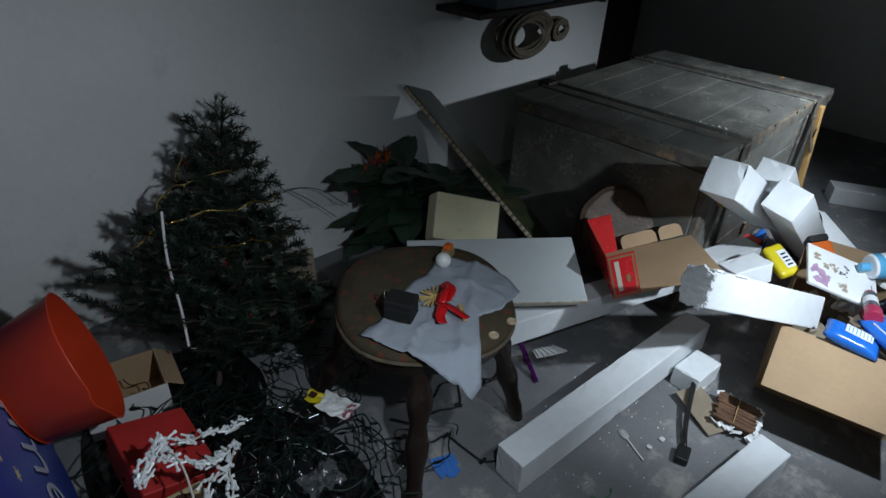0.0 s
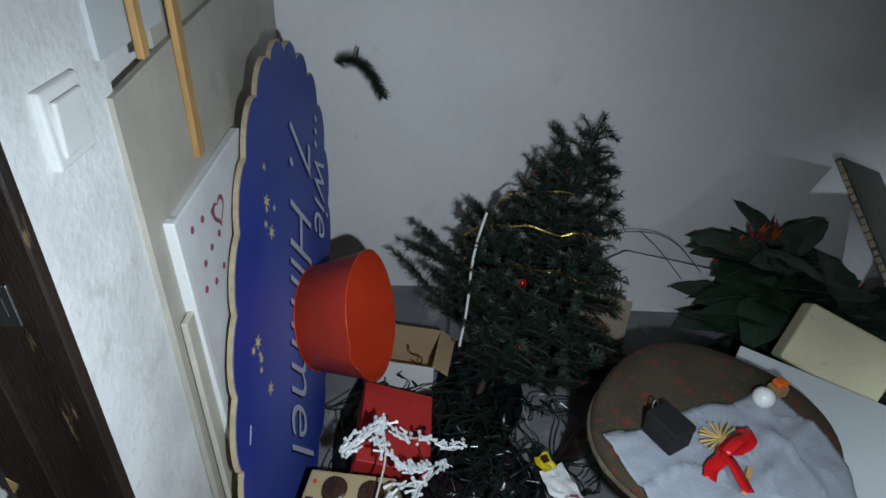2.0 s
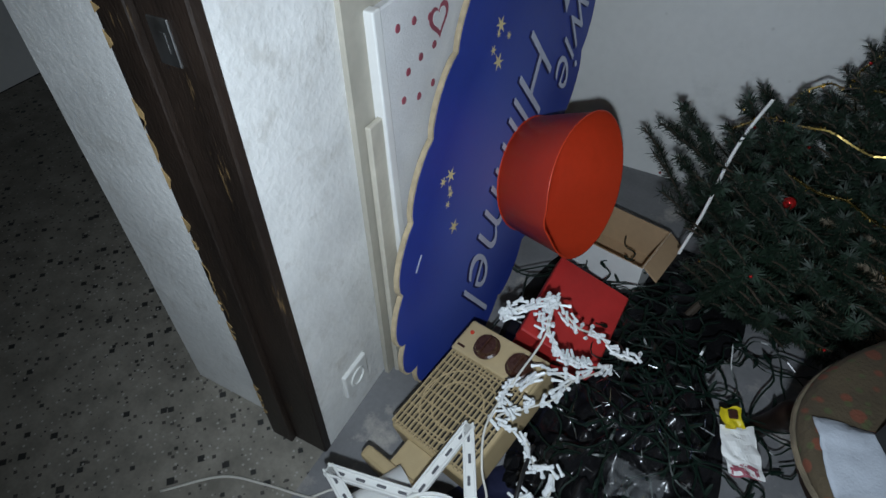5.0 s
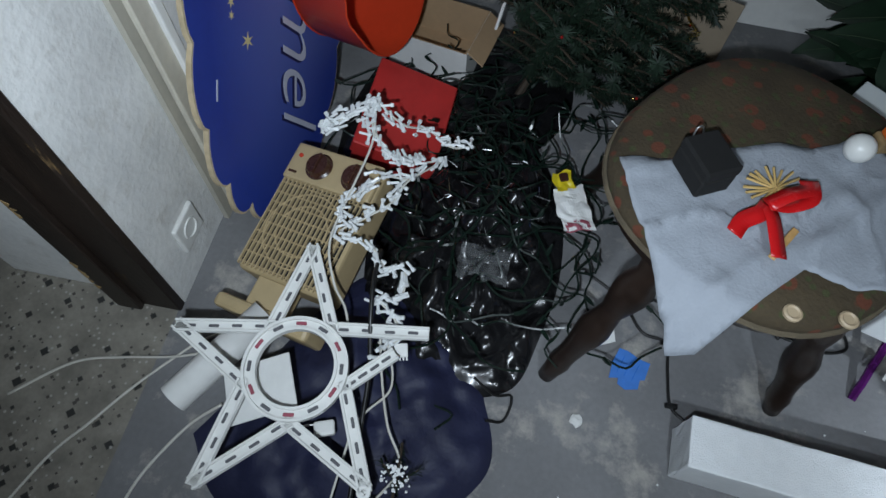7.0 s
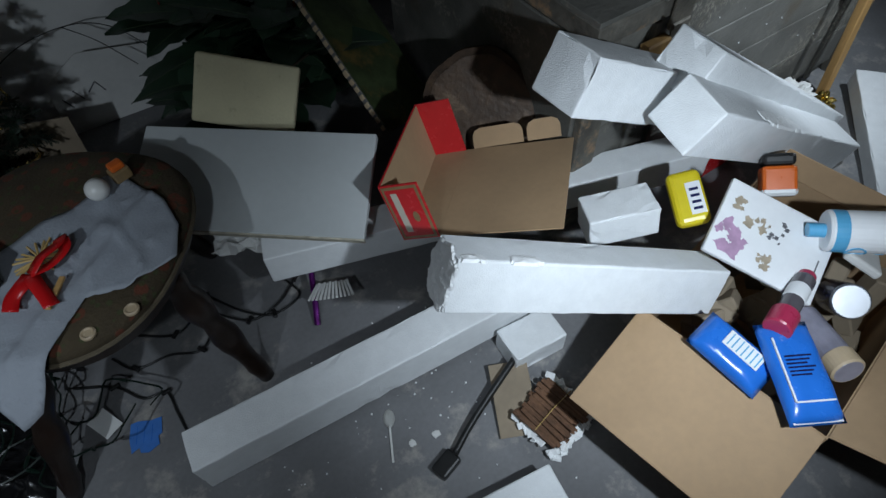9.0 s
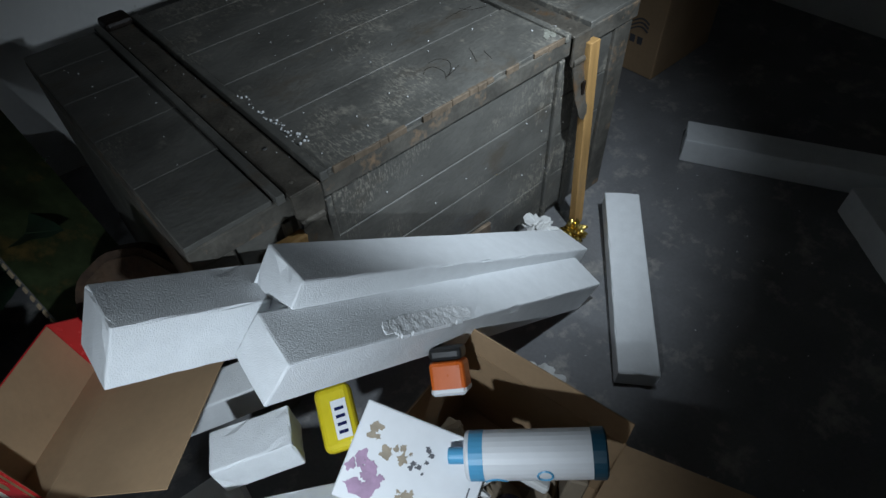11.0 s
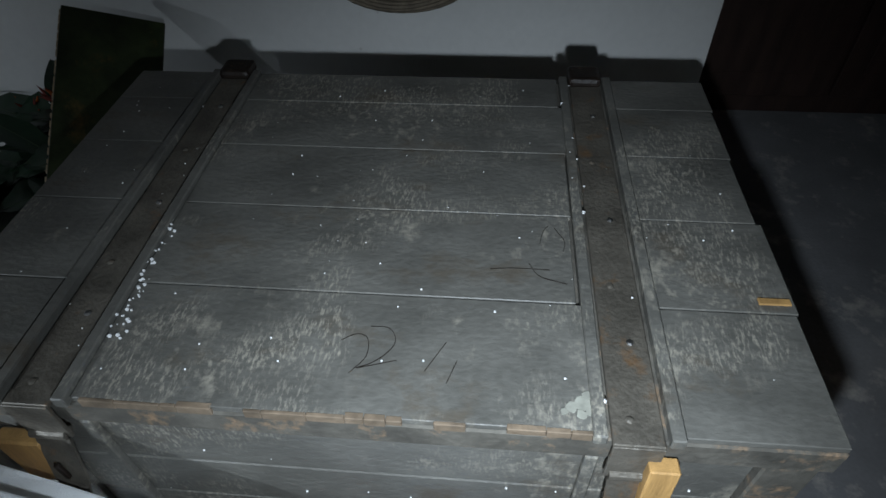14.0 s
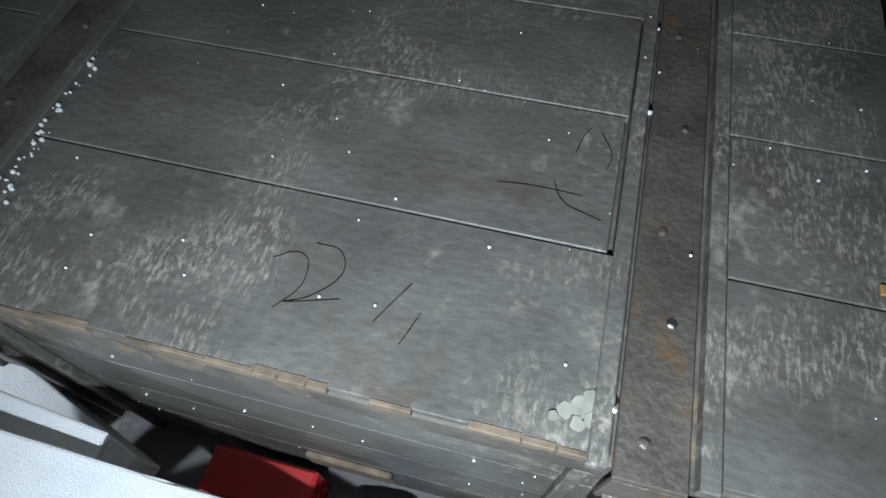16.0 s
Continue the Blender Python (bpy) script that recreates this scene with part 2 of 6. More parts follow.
def frame_of(o, xdir, ydir):
    """A pose at o with local x along xdir and local y nearest ydir."""
    x = Vector(xdir).normalized()
    z = x.cross(Vector(ydir)).normalized()
    y = z.cross(x)
    return Matrix(((x.x, y.x, z.x, o[0]), (x.y, y.y, z.y, o[1]), (x.z, y.z, z.z, o[2]), (0, 0, 0, 1)))


def words(name, text, size, material, parent, m, label="", shear=0.0, depth=0.0006):
    cu = bpy.data.curves.new(name, "FONT")
    cu.body, cu.size, cu.shear, cu.extrude = text, size, shear, depth
    cu.offset = -size * 0.012
    tmp = bpy.data.objects.new(name + "_tmp", cu)
    scene.collection.objects.link(tmp)
    me = bpy.data.meshes.new_from_object(tmp.evaluated_get(bpy.context.evaluated_depsgraph_get()))
    bpy.data.objects.remove(tmp)
    me.name = name
    me.materials.clear()
    me.materials.append(material)
    ob = new(name, me)
    ob.parent = parent
    ob.matrix_basis = m
    if label:
        ob["label"] = label
    return ob


def settle(since, offset, scale=1.0, pivot=(0, 0, 0)):
    """Shift (and size about a pivot) the things made since a count of objects, so that a group keeps its arrangement."""
    m = Matrix.Translation(Vector(offset) + Vector(pivot)) @ Matrix.Scale(scale, 4) @ Matrix.Translation(-Vector(pivot))
    for ob in list(scene.collection.objects)[since:]:
        if ob.parent is None:
            ob.matrix_world = m @ ob.matrix_world


def made():
    return len(scene.collection.objects)


# ---- the room ----
XW, YB, DOOR_Y, PLASTER_Y = -0.158, 2.195, 0.897, 1.137
XL = XW - 0.022


def structure(name, lo, hi, material, label, category, bevel=0.0):
    return solid(name, one_box(lo, hi, bevel), material, label, category, kind="structure")


structure("floor", (XW - 0.006, -1.5, -0.10), (4.8, 3.0, 0.0), M_FLOOR, "bare grey concrete floor with dust and paint crumbs", "floor")
structure("floor_corridor", (-2.2, -1.5, -0.11), (XW - 0.006, 3.0, -0.004), M_TERRAZZO, "dark speckled terrazzo floor of the corridor", "floor")
structure("wall_left", (XW - 0.39, PLASTER_Y, 0.0), (XL, 3.0, 2.5), M_WALL, "white painted wall behind the leaning panels", "wall")
structure("wall_left_plaster", (XW - 0.39, DOOR_Y, 0.0), (XW, PLASTER_Y, 2.5), M_PLASTER, "rough white plastered wall beside the doorway", "wall")
structure("wall_left_south", (XW - 0.39, -1.5, 0.0), (XW, -0.10, 2.5), M_PLASTER, "rough white plastered wall", "wall")
structure("wall_lintel", (XW - 0.39, -0.10, 2.06), (XW, DOOR_Y, 2.5), M_PLASTER, "plastered lintel over the doorway", "wall")
structure("wall_back", (XL, YB, 0.0), (3.38, YB + 0.25, 2.5), M_WALL, "dirty white painted back wall with scuffs", "wall")
structure("wall_return", (3.13, YB + 0.25, 0.0), (3.38, 3.0, 2.5), M_WALL, "white painted wall end", "wall")
structure("wall_recess", (3.38, 2.95, 0.0), (4.8, 3.0, 2.5), M_WALL, "white painted wall of the recess", "wall")
structure("wall_right", (4.8, -1.5, 0.0), (4.9, 3.0, 2.5), M_WALL, "white painted wall", "wall")
structure("wall_south", (-2.2, -1.6, 0.0), (4.9, -1.5, 2.5), M_WALL, "white painted wall", "wall")
structure("wall_corridor", (-2.3, -1.6, 0.0), (-2.2, 3.1, 2.5), M_WALL, "white painted corridor wall", "wall")
structure("wall_corridor_end", (-2.2, 3.0, 0.0), (XW, 3.1, 2.5), M_WALL, "white painted corridor wall", "wall")
structure("ceiling", (-2.3, -1.6, 2.5), (4.9, 3.1, 2.6), M_CEIL, "plain painted ceiling", "ceiling")

# door frame of dark wood with the lock's strike plates
door_frame = thing("door_frame", "dark brown stained wooden door frame with chipped edges", "door frame", kind="structure")
part("jamb", one_box((XW - 0.135, DOOR_Y - 0.022, 0.0), (XW + 0.002, DOOR_Y - 0.001, 2.06), 0.003), M_DARKWOOD, door_frame)
part("stop", one_box((XW - 0.135, DOOR_Y - 0.036, 0.0), (XW - 0.08, DOOR_Y - 0.022, 2.05), 0.002), M_DARKWOOD, door_frame)
part("jamb", one_box((XW - 0.135, -0.099, 0.0), (XW - 0.012, -0.078, 2.06), 0.003), M_DARKWOOD, door_frame)
part("head", one_box((XW - 0.135, -0.078, 2.036), (XW - 0.012, DOOR_Y - 0.022, 2.059), 0.003), M_DARKWOOD, door_frame)
rng = random.Random(4)
bm = bmesh.new()
for k in range(46):
    z = rng.uniform(0.05, 1.9)
    h = rng.uniform(0.01, 0.05)
    outline_slab(bm, [(XW - 0.1355, z), (XW - 0.131 + rng.uniform(0, 0.004), z + h * 0.3), (XW - 0.128 + rng.uniform(0, 0.006), z + h * 0.6), (XW - 0.1355, z + h)], 0.001, Matrix(((1, 0, 0, 0), (0, 0, -1, DOOR_Y - 0.0366), (0, 1, 0, 0), (0, 0, 0, 1))))
part("worn_edge", bm, M_CHIPPED, door_frame, "splintered bare wood along the edge")
for z0, z1 in ((0.915, 0.972), (1.020, 1.078)):
    bm = one_box((XW - 0.068, DOOR_Y - 0.025, z0), (XW - 0.036, DOOR_Y - 0.0215, z1), 0.001)
    box(bm, (XW - 0.056, DOOR_Y - 0.0256, z0 + 0.016), (XW - 0.046, DOOR_Y - 0.0246, z1 - 0.016))
    part("strike_plate", bm, M_STEEL, door_frame, "worn steel strike plate")

# ---- the large grey transport crate ----
M_EDGEWOOD = mat("bare_tan_wood_edge", (0.23, 0.172, 0.118), 0.75, var=0.4, scale=30, bump=0.4, fine=90, dirt=(0.14, 0.125, 0.10), dirt_amount=0.1, dirt_scale=25)
CX0, CX1, CY0, CY1, CZ = 1.92, 3.205, 0.84, 1.705, 0.645
SX = ((2.118, 2.190), (2.916, 2.988))
crate = thing("transport_crate", "large worn grey painted wooden transport crate with iron straps", "crate", pose(0, 0, 0))
body = part("body", one_box((CX0 + 0.02, CY0 + 0.03, 0.0), (CX1 - 0.02, CY1 - 0.02, CZ - 0.075), 0.004), M_CRATE, crate)
# front boards with open joints
zs = [0.045, 0.185, 0.330, 0.455, CZ - 0.062]
for a, b in zip(zs, zs[1:]):
    part("front_board", one_box((CX0 + 0.085, CY0 + 0.014, a + 0.0015), (CX1 - 0.085, CY0 + 0.029, b - 0.0015), 0.002), M_CRATE, crate)
for x in (CX0 + 0.01, CX1 - 0.08):
    part("corner_batten", one_box((x, CY0 + 0.006, 0.0), (x + 0.07, CY0 + 0.030, CZ - 0.062), 0.003), M_CRATEEDGE, crate, "dark worn corner batten")
for x in (CX0, CX1 - 0.02):
    part("side_board", one_box((x, CY0 + 0.03, 0.03), (x + 0.02, CY1 - 0.02, CZ - 0.064), 0.003), M_CRATE, crate)
# lid of boards running along the crate
lid = part("lid", one_box((CX0, CY0, CZ - 0.060), (CX1, CY1, CZ - 0.012), 0.003), M_CRATEEDGE, crate, "lid with bare chipped edge")
ys = [CY0 + 0.002, 1.048, 1.241, 1.420, 1.585, CY1 - 0.002]
xs = [CX0 + 0.002, SX[0][0] - 0.022, SX[0][1] + 0.022, SX[1][0] - 0.022, SX[1][1] + 0.022, CX1 - 0.002]
for i in range(0, 5, 2):
    for j, (a, b) in enumerate(zip(ys, ys[1:])):
        off = 0.03 * (i == 4)
        part("lid_board", one_box((xs[i], a + 0.0012, CZ - 0.0125), (xs[i + 1] + 0.004 * ((j * 7 + i) % 3 - 1), b - 0.0012, CZ - 0.001), 0.0012), M_CRATE, lid)
for (a, b), tag in zip(SX, "ab"):
    for x in (a - 0.020, b + 0.002):
        part("cleat", one_box((x, CY0 - 0.006, CZ - 0.014), (x + 0.018, CY1, CZ + 0.006), 0.002), M_CRATE, lid)
        part("front_cleat", one_box((x, CY0 + 0.002, 0.03), (x + 0.018, CY0 + 0.0145, CZ - 0.066), 0.002), M_CRATE, crate)
    bm = one_box((a + 0.004, CY0 - 0.010, CZ - 0.013), (b - 0.004, CY1 + 0.03, CZ - 0.004), 0.0015)
    box(bm, (a + 0.004, CY0 - 0.013, CZ - 0.085), (b - 0.004, CY0 - 0.007, CZ - 0.006), 0.001)
    strap = part("strap", bm, M_RUST, lid, "rusty iron strap with rivets")
    for k, y in enumerate((0.865, 0.985, 1.09, 1.24, 1.40, 1.56)):
        bm = bmesh.new()
        lathe(bm, [(0.0058, 0.0), (0.0055, 0.0015), (0.003, 0.003), (0.0004, 0.0034)], 10, pose((a + b) / 2 + 0.016 * (k % 2) - 0.008, y, CZ - 0.0045))
        part("rivet", bm, M_STEEL if k % 2 else M_RUST, strap)
    # hasp hanging down over a wooden wedge
    bm = bmesh.new()
    w = (b - a) / 2 - 0.010
    pts = [(-w, 0), (w, 0), (w, -0.10), (w * 0.55, -0.155), (0, -0.168), (-w * 0.55, -0.155), (-w, -0.10)]
    outline_slab(bm, pts, 0.004, frame_of(((a + b) / 2, CY0 - 0.012, CZ - 0.075), (1, 0, 0), (0, 0.25, 1)))
    hasp = part("hasp", bm, M_RUST, crate, "rusty iron hasp")
    part("slot", one_box(((a + b) / 2 - 0.004, CY0 - 0.040, CZ - 0.165), ((a + b) / 2 + 0.004, CY0 - 0.034, CZ - 0.125), 0.001), M_DARKWOOD, hasp)
    bm = bmesh.new()
    lathe(bm, [(0.010, -w), (0.010, w)], 12, pose((a + b) / 2, CY0 - 0.010, CZ - 0.078, 0, 90, 0))
    part("hinge_barrel", bm, M_RUST, hasp)
    # hinge lugs at the back
    part("hinge_lug", one_box((a, CY1 - 0.03, CZ - 0.01), (b, CY1 + 0.035, CZ + 0.016), 0.010, seg=2), M_DARKWOOD, lid, "dark iron hinge lug")
part("wedge", one_box((SX[0][0] - 0.060, CY0 - 0.022, CZ - 0.222), (SX[0][0] + 0.014, CY0 + 0.004, CZ - 0.098), 0.004), M_PINE, crate, "bright pine block behind the hasp")
part("nailed_patch", one_box((2.525, CY0 + 0.003, 0.120), (2.672, CY0 + 0.0145, 0.176), 0.003), M_EDGEWOOD, crate, "pale bare wooden patch nailed on the front")
rng = random.Random(17)
x = SX[0][1] + 0.035
while x < SX[1][0] - 0.04:
    l = rng.uniform(0.02, 0.075)
    if rng.random() < 0.95:
        part("bare_edge", one_box((x, CY0 - 0.0012, CZ - rng.uniform(0.011, 0.017)), (x + l, CY0 + rng.uniform(0.003, 0.009), CZ - 0.0002), 0.0012), M_EDGEWOOD, lid, "bare chipped wood on the lid edge")
    x += l + 0.0005
STROKES = (((2.576, 0.906), (2.595, 0.935), (2.592, 0.965), (2.575, 0.972), (2.555, 0.960)), ((2.593, 0.987), (2.620, 0.985), (2.632, 0.965), (2.625, 0.945), (2.605, 0.925), (2.585, 0.915), (2.638, 0.931)),
           ((2.678, 0.916), (2.704, 0.966)), ((2.709, 0.899), (2.716, 0.920), (2.721, 0.936)), ((2.840, 1.172), (2.846, 1.200), (2.854, 1.215)), ((2.865, 1.210), (2.880, 1.180), (2.877, 1.156)),
           ((2.761, 1.111), (2.800, 1.115), (2.854, 1.114)), ((2.822, 1.126), (2.838, 1.100), (2.879, 1.086)))
for stroke in STROKES:
    bm = bmesh.new()
    tube(bm, smooth_path([(x, y, CZ - 0.0009) for x, y in stroke], 5), 0.0007, 4)
    part("pencil_line", bm, M_DARKWOOD, lid, "thin dark line drawn on the lid")
M_DRIP = mat("pale_paint_drips", (0.34, 0.34, 0.29), 0.6, var=0.2, scale=60, bump=0.2)
rng = random.Random(19)
for n, (x, y, rad) in enumerate(((2.886, 0.883, 0.012), (2.872, 0.876, 0.008), (2.897, 0.872, 0.009), (2.884, 0.866, 0.007), (2.893, 0.893, 0.007), (2.905, 0.915, 0.008), (2.862, 0.868, 0.005))):
    bm = bmesh.new()
    outline_slab(bm, [(x + rad * rng.uniform(0.75, 1.15) * math.cos(2 * math.pi * k / 14), y + rad * rng.uniform(0.75, 1.15) * math.sin(2 * math.pi * k / 14)) for k in range(14)], 0.001, pose(0, 0, CZ - 0.0005 + 0.0003 * n))
    part("paint_drip", bm, M_DRIP, lid, "pale splash of paint")
post = solid("pine_lath", one_box((-0.019, -0.012, 0), (0.019, 0.012, 0.60), 0.002), M_PINE, "bright raw pine lath leaning on the crate", "lath",
             frame_of((2.980, 0.770, 0.012), (1, 0, -0.012), (0, 1, -0.09)))
post2 = part("lid_chip", one_box((CX1 - 0.050, 1.064, CZ - 0.002), (CX1 - 0.004, 1.076, CZ + 0.002), 0.0008), M_PINE, lid, "splinter of bare wood")


# ---- polystyrene beams ----
def foam_beam(label, o, xdir, ydir, length, w, h, seed, dents=6, group="polystyrene beams"):
    """A beam along local x from o, of section w (y) by h (z, downwards from the top face), with nibbled edges."""
    r = random.Random(seed)
    bm = bmesh.new()
    nx = max(6, int(length / 0.03))
    ny, nz = 4, 4
    box(bm, (0, 0, -h), (length, w, 0))
    bmesh.ops.bevel(bm, geom=list(bm.edges), offset=0.004, segments=2, affect="EDGES", profile=0.5)
    for axis, n, size in ((0, nx, length), (1, ny, w), (2, nz, h)):
        for k in range(1, n):
            co, no = [0, 0, 0], [0, 0, 0]
            co[axis] = size * k / n if axis < 2 else -size * k / n
            no[axis] = 1
            bmesh.ops.bisect_plane(bm, geom=list(bm.verts) + list(bm.edges) + list(bm.faces), plane_co=co, plane_no=no)
    centre = Vector((length / 2, w / 2, -h / 2))
    for v in bm.verts:
        v.co += (centre - v.co).normalized() * r.uniform(0, 0.0012)
        e = sum((abs(v.co.y - y0) < 0.006) for y0 in (0, w)) + sum(abs(v.co.z - z0) < 0.006 for z0 in (0, -h)) + sum(abs(v.co.x - x0) < 0.006 for x0 in (0, length))
        if e >= 2 and r.random() < 0.12:
            v.co += (centre - v.co).normalized() * r.uniform(0.002, 0.007)
    ob = solid("polystyrene_beam", bm, M_FOAM, label, "polystyrene", frame_of(o, xdir, ydir), group)
    return ob


def torn_patch(parent, cx, cy, lx, ly, seed, m=None):
    """A torn, crumbly patch of beads standing proud of a beam's face."""
    bm = bmesh.new()
    nu, nv = max(10, int(lx * 2 / 0.0035)), max(8, int(ly * 2 / 0.0035))
    g = []
    for i in range(nu + 1):
        row = []
        for j in range(nv + 1):
            u, v = i / nu * 2 - 1, j / nv * 2 - 1
            r = (abs(u) ** 3 + abs(v) ** 3) ** 0.333 + 0.22 * noise.noise((u * lx * 45, v * ly * 45, seed))
            x, y = cx + u * lx, cy + v * ly
            z = -0.003 if r > 0.92 else 0.0012 + 0.0034 * (0.92 - r) ** 0.5 * (0.6 + noise.noise((x * 70, y * 70, seed))) + 0.0009 * noise.noise((x * 230, y * 230, seed))
            row.append(bm.verts.new((x, y, z)))
        g.append(row)
    for i in range(nu):
        for j in range(nv):
            if max(g[i][j].co.z, g[i + 1][j].co.z, g[i][j + 1].co.z, g[i + 1][j + 1].co.z) > -0.0025:
                bm.faces.new((g[i][j], g[i + 1][j], g[i + 1][j + 1], g[i][j + 1]))
    bmesh.ops.delete(bm, geom=[v for v in bm.verts if not v.link_faces], context="VERTS")
    if m is not None:
        bmesh.ops.transform(bm, matrix=m, verts=bm.verts)
    return part("torn_patch", bm, M_FOAMROUGH, parent, "torn crumbly bead surface")


def beam_between(label, a_ft, a_bt, b_ft, h, seed, extra=0.0):
    """From the near end's two top corners and the far end of the first one's edge; the section hangs below."""
    a, b, c = Vector(a_ft), Vector(a_bt), Vector(b_ft)
    x = (c - a).normalized()
    return foam_beam(label, a - x * extra, x, b - a, (c - a).length + extra, (b - a).length, h, seed)


T1 = beam_between("clean white polystyrene beam lying slanted across the heap", (1.772, 0.700, 0.716), (1.785, 0.812, 0.702), (2.33, 0.665, 0.405), 0.112, 1)
T2 = beam_between("long white polystyrene beam slanting down along the crate", (2.026, 0.634, 0.657), (2.039, 0.740, 0.653), (2.869, 0.641, 0.075), 0.104, 2)
T3 = beam_between("long white polystyrene beam with a torn crumbly patch", (1.933, 0.541, 0.627), (1.942, 0.645, 0.646), (2.793, 0.536, 0.075), 0.104, 3)
torn_patch(T3, 0.32, 0.020, 0.125, 0.024, 5)
FA = foam_beam("long white polystyrene beam lying on the floor", (0.862, 0.742, 0.112), (1.0, -0.095, 0.03), (0.10, 0.95, 0.0), 0.92, 0.094, 0.112, 6)
FB = foam_beam("white polystyrene beam lying under a painted board", (1.186, 1.058, 0.215), (1.10, -0.375, 0.02), (0.4, 0.8, 0.0), 1.14, 0.085, 0.092, 7)
FL = foam_beam("short white polystyrene beam lying on the floor", (1.05, 0.33, 0.100), (1, -0.16, 0), (0.1, 1, 0), 0.40, 0.09, 0.10, 8)
FC = foam_beam("short polystyrene offcut under the heap", (1.555, 0.575, 0.075), (1, -0.1, 0), (0.1, 1, 0), 0.14, 0.09, 0.074, 9)
FD = foam_beam("broken white polystyrene beam lying on the carton", (1.414, 0.602, 0.552), (0.86, -0.33, -0.39), (0.018, 0.076, -0.027), 0.615, 0.085, 0.106, 10)
torn_patch(FD, 0.13, 0.008, 0.035, 0.014, 6)
torn_patch(FD, 0.03, 0.008, 0.025, 0.012, 7)
torn_patch(FD, 0.0, 0.0, 0.062, 0.050, 8, pose(-0.0005, 0.0425, -0.053, 0, -90, 0))
FS = foam_beam("thin polystyrene strip lying on the floor beside the crate", (3.088, 0.753, 0.085), (-0.473, -0.410, -0.03), (0.41, -0.473, 0), 0.63, 0.105, 0.06, 11)
FE = foam_beam("polystyrene strip lying on the floor farther off", (3.481, 0.721, 0.09), (0.255, -0.492, 0), (0.492, 0.255, 0), 0.80, 0.115, 0.09, 12)
FG = foam_beam("polystyrene beam lying on the floor near the carton", (3.62, 0.235, 0.10), (-0.655, -0.755, 0), (0.755, -0.655, 0), 0.62, 0.13, 0.10, 13)

# ---- more materials ----
M_BLUE = mat("printed_night_blue", (0.022, 0.044, 0.26), 0.42, var=0.18, scale=2.5, bump=0.05)
M_MDF = mat("raw_fibreboard_edge", (0.50, 0.40, 0.26), 0.8, var=0.2, scale=30)
M_SILVER = mat("silver_grey_lettering", (0.46, 0.48, 0.57), 0.45, var=0.1, scale=20, bump=0)
M_SHADOWBLUE = mat("dark_blue_lettering_shadow", (0.012, 0.014, 0.07), 0.5, var=0.1, bump=0)
M_GOLDPRINT = mat("pale_gold_print", (0.62, 0.52, 0.26), 0.5, var=0.1, bump=0)
M_BEIGE = mat("beige_panel", (0.46, 0.43, 0.36), 0.65, var=0.15, scale=5, bump=0.15, fine=50, dirt=(0.36, 0.33, 0.27), dirt_amount=0.1)
M_CREAM = mat("cream_board", (0.58, 0.54, 0.45), 0.7, var=0.15, scale=6)
M_WHITEPAINT = mat("white_gloss_paint", (0.78, 0.78, 0.76), 0.4, var=0.06, scale=8, bump=0.05)
M_CANVAS = mat("printed_canvas", (0.70, 0.70, 0.70), 0.75, var=0.12, scale=9, bump=0.2, fine=180)
M_REDDOT = mat("dark_red_print", (0.32, 0.07, 0.10), 0.6, var=0.2, bump=0)
M_PLASTICWHITE = mat("white_plastic", (0.75, 0.75, 0.72), 0.32, var=0.06, scale=12, bump=0.03)
M_ORANGERED = mat("orange_red_lacquer", (0.62, 0.048, 0.014), 0.42, var=0.12, scale=6, bump=0.05, dirt=(0.55, 0.05, 0.02), dirt_amount=0.1)
M_REDCARD = mat("red_cardboard", (0.50, 0.028, 0.025), 0.55, var=0.15, scale=10, bump=0.08)
M_REDGLOSS = mat("glossy_red_print", (0.62, 0.025, 0.03), 0.25, var=0.1, scale=8, bump=0.03)
M_GILT = mat("dull_gold_border", (0.28, 0.19, 0.09), 0.45, var=0.2, scale=30, bump=0.05)
M_CARD = mat("brown_cardboard", (0.42, 0.28, 0.16), 0.8, var=0.12, scale=6, bump=0.12, fine=70, dirt=(0.36, 0.24, 0.13), dirt_amount=0.1)
M_CARDDARK = mat("grey_brown_cardboard", (0.30, 0.24, 0.17), 0.85, var=0.15, scale=8, bump=0.15)
M_HEATER = mat("yellowed_beige_plastic", (0.47, 0.36, 0.20), 0.42, var=0.1, scale=8, bump=0.05, dirt=(0.36, 0.27, 0.14), dirt_amount=0.1)
M_KNOB = mat("brown_bakelite", (0.055, 0.022, 0.014), 0.28, var=0.2, bump=0.03)
# near-black colour that paints the shade inside hollows and holes
M_DARK = mat("black_hollow_shade", (0.012, 0.012, 0.012), 0.8, var=0.2, bump=0)
M_REDLENS = mat("red_indicator_lens", (0.6, 0.06, 0.03), 0.2, var=0.05, bump=0)
M_NEEDLE = mat("dark_green_plastic_needles", (0.007, 0.021, 0.010), 0.62, var=0.35, scale=9, bump=0, island=0.45)
M_BARK = mat("brown_wire_stem", (0.05, 0.035, 0.022), 0.8, var=0.3, bump=0.2)
M_GOLD = mat("gold_tinsel", (0.75, 0.55, 0.18), 0.22, metal=1.0, var=0.2, bump=0, island=0.3)
M_TINSEL = mat("silver_tinsel", (0.72, 0.74, 0.76), 0.2, metal=1.0, var=0.2, bump=0, island=0.3)
M_REDMETAL = mat("shiny_red_bead", (0.55, 0.02, 0.02), 0.15, metal=0.6, var=0.1, bump=0)
M_WIREGREEN = mat("dark_green_light_wire", (0.006, 0.016, 0.011), 0.30, var=0.2, bump=0)
M_WIREBLACK = mat("black_cable", (0.012, 0.012, 0.012), 0.4, var=0.2, bump=0)
M_WIREWHITE = mat("white_cable", (0.62, 0.60, 0.54), 0.45, var=0.1, bump=0)
